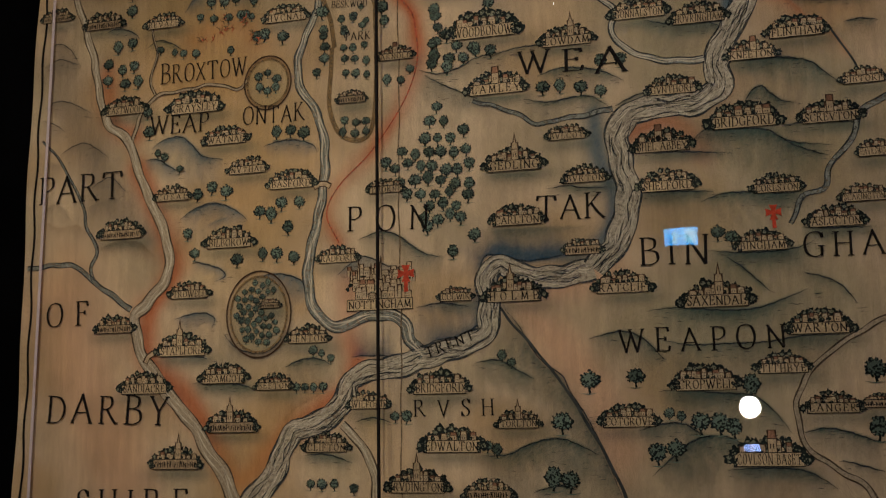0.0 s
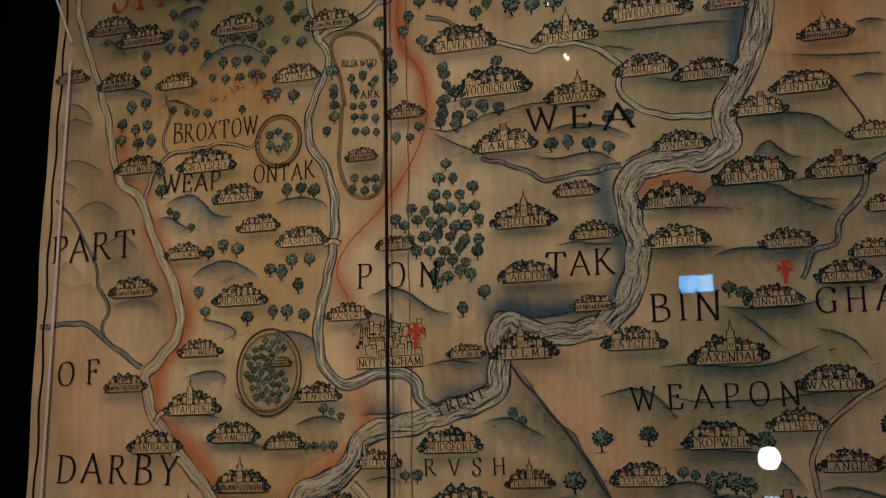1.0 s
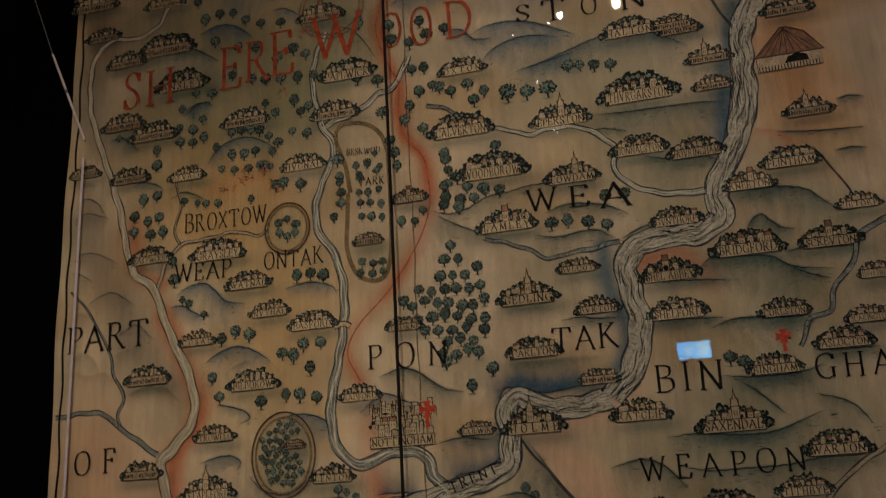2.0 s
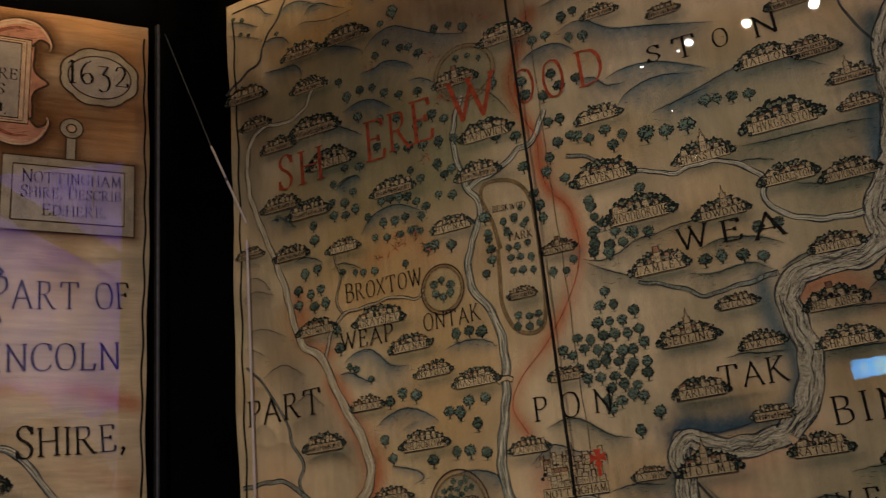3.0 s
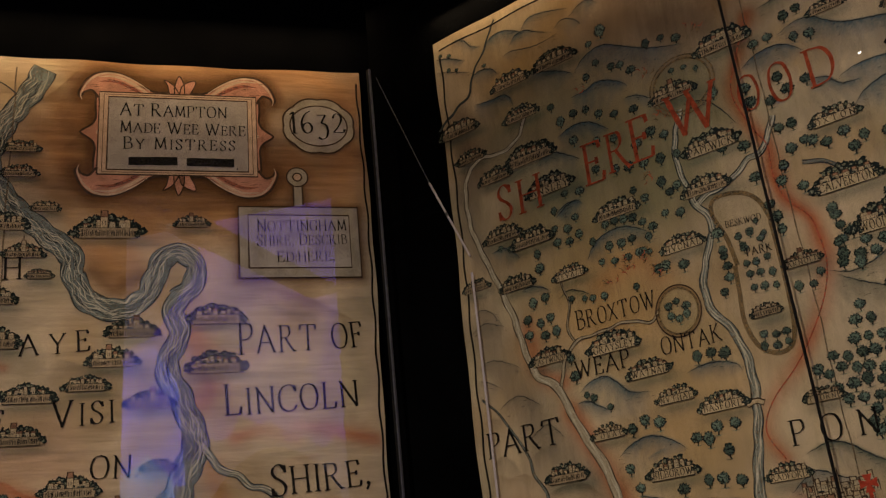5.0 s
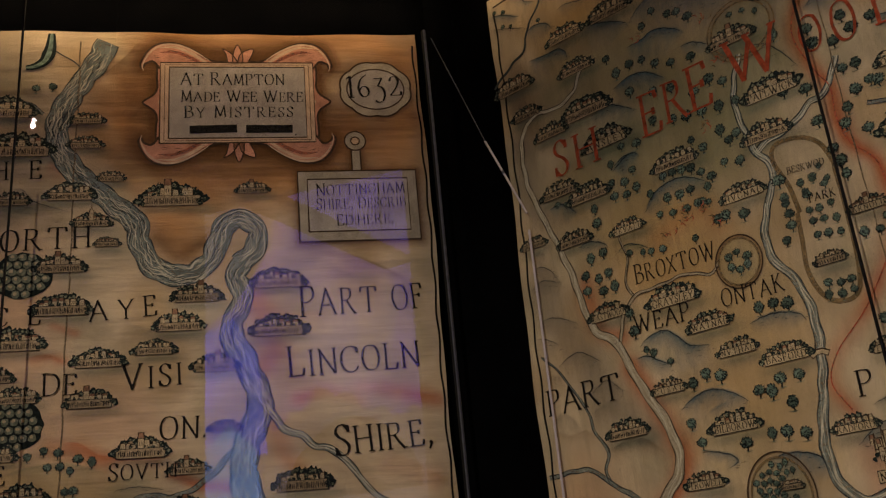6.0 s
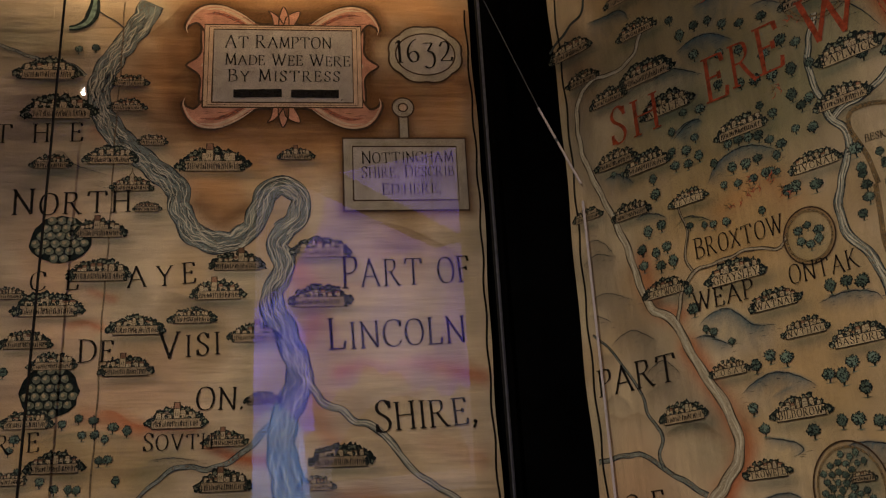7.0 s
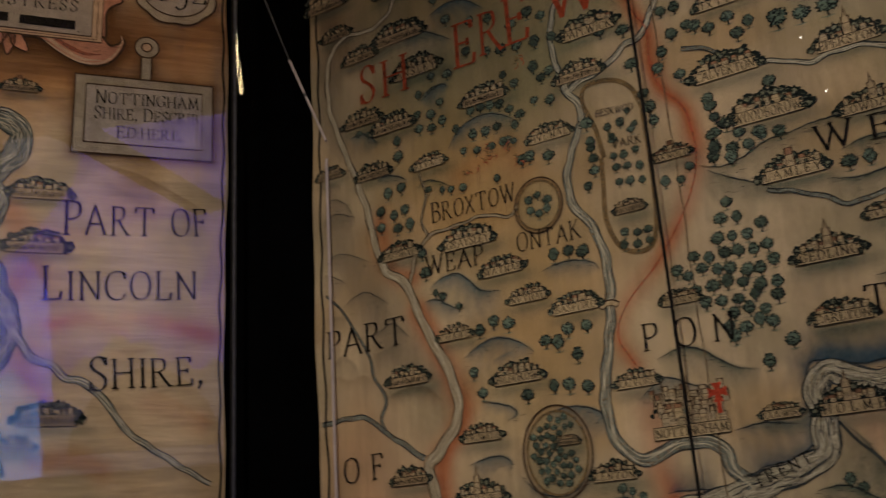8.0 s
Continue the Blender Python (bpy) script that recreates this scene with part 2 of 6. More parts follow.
def smooth_line(pts, step=0.008):
    """A rounded line through a few points."""
    p = [Vector(q) for q in pts]
    p = [2 * p[0] - p[1]] + p + [2 * p[-1] - p[-2]]
    line = []
    for k in range(1, len(p) - 2):
        n = max(2, int((p[k + 1] - p[k]).length / step))
        for j in range(n):
            s = j / n
            a, b, c, d = p[k - 1], p[k], p[k + 1], p[k + 2]
            line.append(tuple(0.5 * (2 * b + (c - a) * s + (2 * a - 5 * b + 4 * c - d) * s * s + (3 * b - a - 3 * c + d) * s ** 3)))
    line.append(tuple(p[-2]))
    return line


# ---- lettering: Roman capitals drawn with a broad pen, thick downstrokes and thin crossbars ----
PEN = {
    "A": ("0,0 .44,1.02", "-.06,0 .10,0", ".40,1.02 .86,0", ".76,0 .96,0", ".17,.36 .68,.36"),
    "B": (".12,0 .12,1", "-.02,1 .36,1", "~.36,1 .60,.90 .58,.64 .34,.54 .14,.53", "~.34,.54 .66,.44 .70,.14 .42,.0 .2,0", "-.02,0 .3,0"),
    "C": ("~.80,.80 .70,.97 .44,1.01 .16,.86 .05,.5 .16,.14 .46,-.01 .72,.06 .84,.22", ".80,.98 .82,.74"),
    "D": (".12,0 .12,1", "-.02,1 .3,1", "~.26,1 .60,.93 .80,.68 .80,.34 .60,.07 .26,0", "-.02,0 .3,0"),
    "E": (".12,0 .12,1", "-.02,1 .58,1", ".58,1.01 .62,.82", ".12,.53 .46,.53", ".47,.61 .47,.44", "-.02,0 .62,0", ".62,0 .67,.22"),
    "F": (".12,0 .12,1", "-.02,1 .58,1", ".58,1.01 .63,.80", ".12,.53 .46,.53", ".47,.61 .47,.44", "-.02,0 .28,0"),
    "G": ("~.80,.80 .70,.97 .44,1.01 .16,.86 .05,.5 .16,.14 .46,-.01 .76,.08", ".80,.98 .82,.76", ".78,.02 .78,.42", ".62,.43 .92,.43"),
    "H": (".12,0 .12,1", ".78,0 .78,1", ".12,.52 .78,.52", "-.02,0 .26,0", "-.02,1 .26,1", ".64,0 .92,0", ".64,1 .92,1"),
    "I": (".14,0 .14,1", "0,0 .28,0", "0,1 .28,1"),
    "K": (".12,0 .12,1", "-.02,0 .26,0", "-.02,1 .26,1", ".14,.44 .66,.99", ".54,1 .78,1", "~.30,.60 .56,.26 .86,-.02", ".76,0 .94,.01"),
    "L": (".12,0 .12,1", "-.02,1 .26,1", "-.02,0 .60,0", ".60,0 .66,.24"),
    "M": (".10,0 .18,1", ".16,1 .52,.08", ".52,.08 .88,1", ".86,1 .96,0", "0,0 .2,0", ".06,1 .2,1", ".86,1 1,1", ".84,0 1.08,0"),
    "N": (".12,0 .12,.98", ".06,1 .80,.0", ".80,0 .80,1", "-.02,1 .14,1", "-.0,0 .24,0", ".68,1 .92,1"),
    "O": ("~.45,1.01 .18,.90 .05,.5 .18,.10 .45,-.01 .72,.10 .85,.5 .72,.90 .45,1.01",),
    "P": (".12,0 .12,1", "-.02,1 .32,1", "~.30,1 .58,.94 .62,.66 .40,.48 .14,.47", "-.02,0 .28,0"),
    "R": (".12,0 .12,1", "-.02,1 .32,1", "~.30,1 .56,.95 .60,.70 .42,.54 .14,.52", "~.36,.54 .58,.24 .82,-.02", ".74,0 .94,.02", "-.02,0 .26,0"),
    "S": ("~.54,.84 .40,1.0 .20,.98 .08,.80 .16,.62 .40,.46 .54,.26 .44,.04 .22,-.01 .06,.14", ".55,.98 .56,.74", ".06,.0 .05,.26"),
    "T": (".40,0 .40,1", "0,1 .80,1", ".01,1.01 -.03,.80", ".79,1.01 .84,.80", ".26,0 .54,0"),
    "V": (".04,1 .44,-.02", ".42,-.02 .80,1", "-.06,1 .16,1", ".70,1 .92,1"),
    "W": (".04,1 .36,-.02", ".34,-.02 .64,.86", ".56,1 .92,-.02", ".90,-.02 1.22,1", "-.06,1 .16,1", ".50,1 .70,1", "1.12,1 1.34,1"),
    "X": (".06,1 .78,0", ".04,0 .74,1", "-.04,1 .18,1", ".62,1 .86,1", "-.04,0 .16,0", ".66,0 .9,0"),
    "Y": (".04,1 .42,.46", ".42,.46 .78,1", ".42,0 .42,.48", "-.06,1 .16,1", ".68,1 .9,1", ".28,0 .56,0"),
    "1": (".16,0 .16,1", "0,.86 .16,1", ".02,0 .30,0"),
    "6": ("~.56,1.22 .28,1.02 .10,.66 .10,.30 .26,.02 .50,.06 .60,.30 .48,.54 .26,.54 .12,.36",),
    "3": (".06,.98 .50,.98", ".50,.98 .24,.56", "~.24,.56 .48,.46 .56,.12 .44,-.22 .20,-.30 .06,-.20"),
    "2": ("~.06,.76 .18,.98 .42,.96 .50,.72 .34,.36 .04,.02", ".04,.01 .58,.01", ".58,.01 .62,.2"),
    ",": ("~.08,.12 .16,.06 .04,-.18", ".06,.10 .14,.04"),
    ".": (".06,.0 .12,.12",),
    ":": (".06,.0 .12,.12", ".06,.5 .12,.62"),
    "#": ("0,.5 3.6,.5",),
}
GLYPHS = {}


def glyph(ch, thin=False):
    """Vertices, faces and width of a capital of height one, in strokes of a slanted nib."""
    key = (ch, thin)
    if key in GLYPHS:
        return GLYPHS[key]
    nib, slant, vs, fs = 0.125 if thin else 0.165, radians(14), [], []
    for n, text in enumerate(PEN[ch]):
        pts = [tuple(float(c) for c in q.split(",")) for q in text.lstrip("~").split()]
        pts = smooth_line(pts, 0.06) if text[0] == "~" else [tuple(np.array(pts[0]) + (np.array(pts[1]) - pts[0]) * k / 5) for k in range(6)]
        count, base = len(pts), len(vs)
        for k, (x, y) in enumerate(pts):
            (ax, ay), (bx, by) = pts[max(k - 1, 0)], pts[min(k + 1, count - 1)]
            d = math.hypot(bx - ax, by - ay) or 1e-9
            w = 0.5 * (0.6 if ch == "#" else nib * max(0.36, abs(math.sin(math.atan2(by - ay, bx - ax) - slant)))) * (1 + 0.10 * math.sin(3.1 * k + n * 2 + ord(ch)))
            vs += [(x - (by - ay) / d * w, y + (bx - ax) / d * w, 0.000012 * n), (x + (by - ay) / d * w, y - (bx - ax) / d * w, 0.000012 * n)]
        fs += [[base + 2 * k, base + 2 * k + 1, base + 2 * k + 3, base + 2 * k + 2] for k in range(count - 1)]
    x0, x1 = min(v[0] for v in vs), max(v[0] for v in vs)
    GLYPHS[key] = ([(x - x0, y, z) for x, y, z in vs], fs, x1 - x0)
    return GLYPHS[key]


def put_glyph(sheet, ch, x, y, w, h, mat, turn=0.0):
    vs, fs, gw = glyph(ch, h > 0.03)
    n, c, s = len(sheet.v), math.cos(turn), math.sin(turn)
    for a, b, up in vs:
        dx, dy = a / gw * w, b * h
        sheet.v.append((x + dx * c - dy * s, y + dx * s + dy * c, sheet.lift + up))
    for f in fs:
        sheet.f.append([n + k for k in f])
        sheet.i.append(sheet.slot(mat))


def lay_text(sheet, text, a, b, h, mat, first=1.0):
    (ax, ay), (bx, by) = a, b
    span, turn = math.hypot(bx - ax, by - ay), math.atan2(by - ay, bx - ax)
    sizes = []
    for k, ch in enumerate(text):
        hh = h * (first if first > 1 and (k == 0 or text[k - 1] == " ") and len(text) > 3 else random.uniform(0.96, 1.04))
        sizes.append((0.38 * h, hh, 0.38 * h) if ch == " " else (glyph(ch)[2] * hh * 0.86, hh, max(glyph(ch)[2], 0.36 if ch == "I" else 0.0) * hh * 0.86))
    gap = (span - sum(w for _, _, w in sizes)) / max(len(text) - 1, 1)
    squeeze = 1.0
    if gap < 0.10 * h:
        squeeze = max(0.3, (span - 0.10 * h * (len(text) - 1)) / sum(w for _, _, w in sizes))
        gap = 0.10 * h
    pos = 0.0
    for ch, (w, hh, adv) in zip(text, sizes):
        if ch != " ":
            lift = random.uniform(-0.02, 0.02) * h
            put_glyph(sheet, ch, ax + (pos + (adv - w) * squeeze / 2) * math.cos(turn), ay + pos * math.sin(turn) + lift, w * squeeze, hh, mat, turn + random.uniform(-0.02, 0.02))
        pos += adv * squeeze + gap


# ---- the two painted maps ----
TONES = {"red": (0.42, 0.13, 0.055), "pink": (0.56, 0.34, 0.20), "ochre": (0.44, 0.26, 0.09), "orange": (0.42, 0.18, 0.055), "grey": (0.19, 0.15, 0.105),
         "pale": (0.66, 0.51, 0.33), "blue": (0.045, 0.098, 0.125), "teal": (0.036, 0.074, 0.062), "navy": (0.012, 0.050, 0.085), "green": (0.17, 0.17, 0.09), "umber": (0.12, 0.055, 0.02)}
BASE = (0.53, 0.395, 0.245)


class Canvas:
    def __init__(self, u0, u1, v0, v1, step):
        self.u, self.v = np.meshgrid(np.arange(u0, u1 + step / 2, step), np.arange(v0, v1 + step / 2, step))
        self.paint = np.empty(self.u.shape + (3,))
        self.paint[:] = BASE
        self.grain = np.random.rand(*self.u.shape)
        soft = np.zeros(self.u.shape)
        for k in range(14):
            a, f = random.uniform(0, 6.28), random.uniform(4, 26)
            soft += np.sin(f * (self.u * math.cos(a) + self.v * math.sin(a)) + random.uniform(0, 6.28) + 0.8 * np.sin(7 * self.u + k)) / 14 ** 0.5
        self.paint *= (1 + 0.10 * soft)[..., None]
        self.blend("green", 0.30 * soft.clip(0, 1))
        self.blend("ochre", 0.35 * (-soft).clip(0, 1))

    def blend(self, tone, a):
        a = (a * (0.93 + 0.14 * self.grain)).clip(0, 1)[..., None]
        self.paint += (np.array(TONES[tone]) - self.paint) * a


right_map = tagged(new("painted_map"), "painted linen map of a county's south, trees, villages and blue hills", "wall map")
right_map.matrix_world = RIGHT_POSE
left_map = tagged(new("painted_map"), "painted linen map of a county's north with ornate pink cartouche", "wall map")
left_map.matrix_world = LEFT_POSE
CANVAS = {right_map: Canvas(0.0, 2.3, 1.0, 3.335, 0.004), left_map: Canvas(-1.75, -0.014, 1.4, 3.425, 0.004)}
LAYER = {"river": 0.0003, "line": 0.0005, "tree": 0.0007, "town": 0.0010, "word": 0.0018}
COUNT = {"n": 0}


def lift_of(layer):
    COUNT["n"] += 1
    return LAYER[layer] + 0.000001 * (COUNT["n"] % 200)


def wash(m, pts, width, tone, strength):
    """A soft wash of colour brushed along a line."""
    cv = CANVAS[m]
    line = smooth_line(pts, max(0.012, width * 0.5))
    near = np.full(cv.u.shape, 9.0)
    for (ax, ay), (bx, by) in zip(line, line[1:]):
        dx, dy = bx - ax, by - ay
        s = (((cv.u - ax) * dx + (cv.v - ay) * dy) / (dx * dx + dy * dy + 1e-12)).clip(0, 1)
        near = np.minimum(near, np.hypot(cv.u - ax - s * dx, cv.v - ay - s * dy))
    wave = 1 + 0.18 * np.sin(23 * cv.u + 1.3) * np.sin(19 * cv.v) + 0.1 * np.sin(61 * cv.u + 40 * cv.v)
    cv.blend(tone, min(1.0, strength * (1.25 if tone in ("red", "pink") else 1.0)) * np.exp(-(near / (width * wave)) ** 2))


def ridge(m, pts, depth, tone, strength):
    """A brushed slope: dark along its crest, fading away on the right-hand side of the line."""
    cv = CANVAS[m]
    line = smooth_line(pts, max(0.010, depth * 0.35))
    pad = 2.6 * depth + 0.02
    us, vs = [p[0] for p in line], [p[1] for p in line]
    cols = np.nonzero((cv.u[0] > min(us) - pad) & (cv.u[0] < max(us) + pad))[0]
    rows = np.nonzero((cv.v[:, 0] > min(vs) - pad) & (cv.v[:, 0] < max(vs) + pad))[0]
    if not len(cols) or not len(rows):
        return
    crop = (slice(rows[0], rows[-1] + 1), slice(cols[0], cols[-1] + 1))
    u, v = cv.u[crop], cv.v[crop]
    near, side, along = np.full(u.shape, 9.0), np.zeros(u.shape), np.zeros(u.shape)
    for k, ((ax, ay), (bx, by)) in enumerate(zip(line, line[1:])):
        dx, dy = bx - ax, by - ay
        q = (((u - ax) * dx + (v - ay) * dy) / (dx * dx + dy * dy + 1e-12)).clip(0, 1)
        d = np.hypot(u - ax - q * dx, v - ay - q * dy)
        nearer = d < near
        near = np.where(nearer, d, near)
        side = np.where(nearer, dx * (v - ay) - dy * (u - ax), side)
        along = np.where(nearer, (k + q) / (len(line) - 1), along)
    brush = 1 + 0.22 * np.sin(210 * u + 3 * np.sin(40 * v)) * np.sin(17 * u + 29 * v) + 0.15 * np.sin(95 * v + 30 * u)
    fall = np.where(side < 0, 0.72 * np.exp(-(near / (1.2 * depth * brush)) ** 1.4) + 0.28 * np.exp(-near / 0.006), np.exp(-(near / 0.003) ** 2))
    a = strength * fall * (np.minimum(along, 1 - along) * 5).clip(0, 1) ** 0.6
    cv.paint[crop] += (np.array(TONES[tone]) - cv.paint[crop]) * (a * (0.86 + 0.28 * cv.grain[crop])).clip(0, 1)[..., None]
    if tone in ("blue", "teal", "navy", "grey", "green") and strength > 0.5:
        sh = Sheet(lift_of("river"))
        crest = smooth_line(pts, 0.006)
        sh.strip([(x, y + 0.0008 * math.sin(j * 1.3 + x * 50)) for j, (x, y) in enumerate(crest)], 0.0030 if tone != "grey" else 0.0018, wave_line, taper=0.85)
        for k in range(int(len(crest) * 0.35)):
            x, y = random.choice(crest)
            x, y = x + random.uniform(-0.01, 0.01), y - depth * random.uniform(0.1, 0.9)
            sh.strip([(x, y), (x + 0.006, y + 0.0008), (x + 0.014, y - 0.0008)], 0.0011, wave_line, taper=0.9)
        part("hill_line", sh.mesh("hill_line"), m)


def river(m, pts, w0, w1, kind):
    body = {"trent": water_grey, "pale": water_pale, "leen": water_blue, "dark": water_dark, "north": water_north}[kind]
    line = [(x + 0.0016 * math.sin(90 * y + 40 * x), y + 0.0016 * math.sin(110 * x)) for x, y in smooth_line(pts, 0.008)]
    k = len(line)
    width = [(w0 + (w1 - w0) * j / (k - 1)) * (1 + 0.06 * math.sin(j * 0.7) + 0.05 * math.sin(j * 0.23)) for j in range(k)]
    sh = Sheet(lift_of("river"))
    sh.strip(line, width, body)
    edge = wave_line if kind != "pale" else river_edge
    if kind != "dark":
        normals = []
        for j in range(k):
            (ax, ay), (bx, by) = line[max(j - 1, 0)], line[min(j + 1, k - 1)]
            d = math.hypot(bx - ax, by - ay) or 1e-9
            normals.append((-(by - ay) / d, (bx - ax) / d))
        offset = lambda j, s: (line[j][0] + normals[j][0] * s, line[j][1] + normals[j][1] * s)
        for side in (-0.5, 0.5):
            sh.strip([offset(j, side * width[j]) for j in range(k)], [0.0022 * (1.1 + 0.5 * math.sin(j * 0.5 + side * 3)) * (1.0 if w1 < 0.04 else 1.5) for j in range(k)], edge, 0.0002)
        if kind in ("leen", "pale") and w1 > 0.012:
            for s in (-0.22, 0.04, 0.26):
                sh.strip([offset(j, width[j] * (s + 0.08 * math.sin(j * 0.37 + 9 * s))) for j in range(k)], [0.0020 * (1 + 0.7 * math.sin(j * 0.41 + 7 * s)) for j in range(k)], river_light if s else edge, 0.0003)
        if kind in ("trent", "north"):
            for n in range(int(k * 2.2)):
                a, length, s = random.randrange(k - 4), random.randint(5, 12), random.uniform(-0.42, 0.42)
                b = min(a + length, k - 1)
                sh.strip([offset(j, width[j] * (s + 0.05 * math.sin(j * 0.9 + n))) for j in range(a, b + 1)], random.uniform(0.0012, 0.0034), edge if random.random() < 0.36 else river_light, 0.0003, taper=0.8)
    part("river", sh.mesh("river"), m)


def lane(m, pts, width, mat):
    sh = Sheet(lift_of("line"))
    sh.strip(smooth_line(pts, 0.008), width, mat)
    part("boundary_line", sh.mesh("boundary_line"), m)


def ring(m, u, v, ru, rv):
    """A pale round, ringed with brown palings."""
    cv = CANVAS[m]
    d = np.hypot((cv.u - u) / ru, (cv.v - v) / rv)
    cv.blend("green", 0.30 * (d < 1.0))
    cv.blend("umber", (0.6 if ru < 0.06 else 0.3) * np.exp(-((d - 1.06) / 0.10) ** 2))
    cv.blend("grey", 0.5 * np.exp(-((d - 1.16) / 0.07) ** 2) * (cv.v < v + 0.3 * rv))
    sh = Sheet(lift_of("line"))
    for k, w in ((1.0, 0.005), (1.14, 0.0035)):
        sh.strip([(u + k * ru * math.cos(t * 0.1309), v + k * rv * math.sin(t * 0.1309)) for t in range(49)], w, brown_line if k > 1 and ru < 0.07 else pale_brown)
    part("park_pale", sh.mesh("park_pale"), m)


def tree_mesh(n):
    """A small painted tree: short trunk, tufted dark crown with a paler heart, a stroke of ground."""
    sh = Sheet(0.0)
    sh.strip([(-0.02, -0.50), (0.02, -0.36), (0.0, -0.1)], [0.11, 0.08, 0.07], bush_dark)
    sh.strip([(0.01, -0.34), (0.10, -0.2), (0.16, -0.08)], 0.04, bush_dark)
    sh.strip([(0.0, -0.32), (-0.09, -0.2), (-0.15, -0.06)], 0.04, bush_dark)
    sh.strip([(-0.30, -0.50), (0.02, -0.54), (0.42, -0.49)], 0.05, tree_mid, -0.0002, taper=0.9)
    wide, tall = random.uniform(0.29, 0.35), random.uniform(0.27, 0.35)
    sh.blob(0, 0.06, wide, tree_mid, 0.0001, 17, 0.14, tall / wide)
    for k in range(11):
        a = k * 0.571 + n
        reach = random.uniform(0.88, 1.12)
        x, y = wide * reach * math.cos(a), 0.06 + tall * reach * math.sin(a)
        r = random.uniform(0.065, 0.11) * (1.15 if y < 0.06 else 0.95)
        sh.blob(x, y, r, bush_dark, 0.0002 + 0.00001 * k, 14, 0.62)
        sh.blob(x * 0.86, y, r * 0.45, tree_mid, 0.00035, 6, 0.4)
    for k in range(9):
        a, q = random.uniform(0, 6.28), random.uniform(0.1, 0.7)
        sh.blob(wide * q * math.cos(a), 0.05 + tall * q * math.sin(a), random.uniform(0.03, 0.06), bush_dark, 0.0004 + 0.00001 * k, 7, 0.5)
    return sh.mesh("tree_motif")


TREES = [tree_mesh(n) for n in range(7)]


def trees(m, size, *places):
    """Painted trees, each on its own spot."""
    for u, v in places:
        ob = part("tree_motif", TREES[COUNT["n"] % 7], m)
        s = size * random.uniform(0.92, 1.16)
        ob.location, ob.scale = (u, v, lift_of("tree")), (s * random.choice((-1, 1)), s, 1)


def house(sh, x, y, w, h, mat_wall, mat_roof, up):
    e = 0.0016
    sh.poly([(x - w / 2 - e, y), (x + w / 2 + e, y), (x + w / 2 + e, y + h + e), (x - w / 2 - e, y + h + e)], brown_line, up)
    sh.poly([(x - w / 2, y), (x + w / 2, y), (x + w / 2, y + h * 0.62), (x - w / 2, y + h * 0.62)], mat_wall, up + 0.0001)
    sh.poly([(x - w / 2, y + h * 0.66), (x + w / 2, y + h * 0.66), (x + w * 0.36, y + h), (x - w * 0.36, y + h)], mat_roof, up + 0.0001)
    for k in range(2):
        sh.poly([(x + (k - 0.7) * w * 0.4, y + h * 0.2), (x + (k - 0.45) * w * 0.4, y + h * 0.2), (x + (k - 0.45) * w * 0.4, y + h * 0.42), (x + (k - 0.7) * w * 0.4, y + h * 0.42)], ink, up + 0.0002)


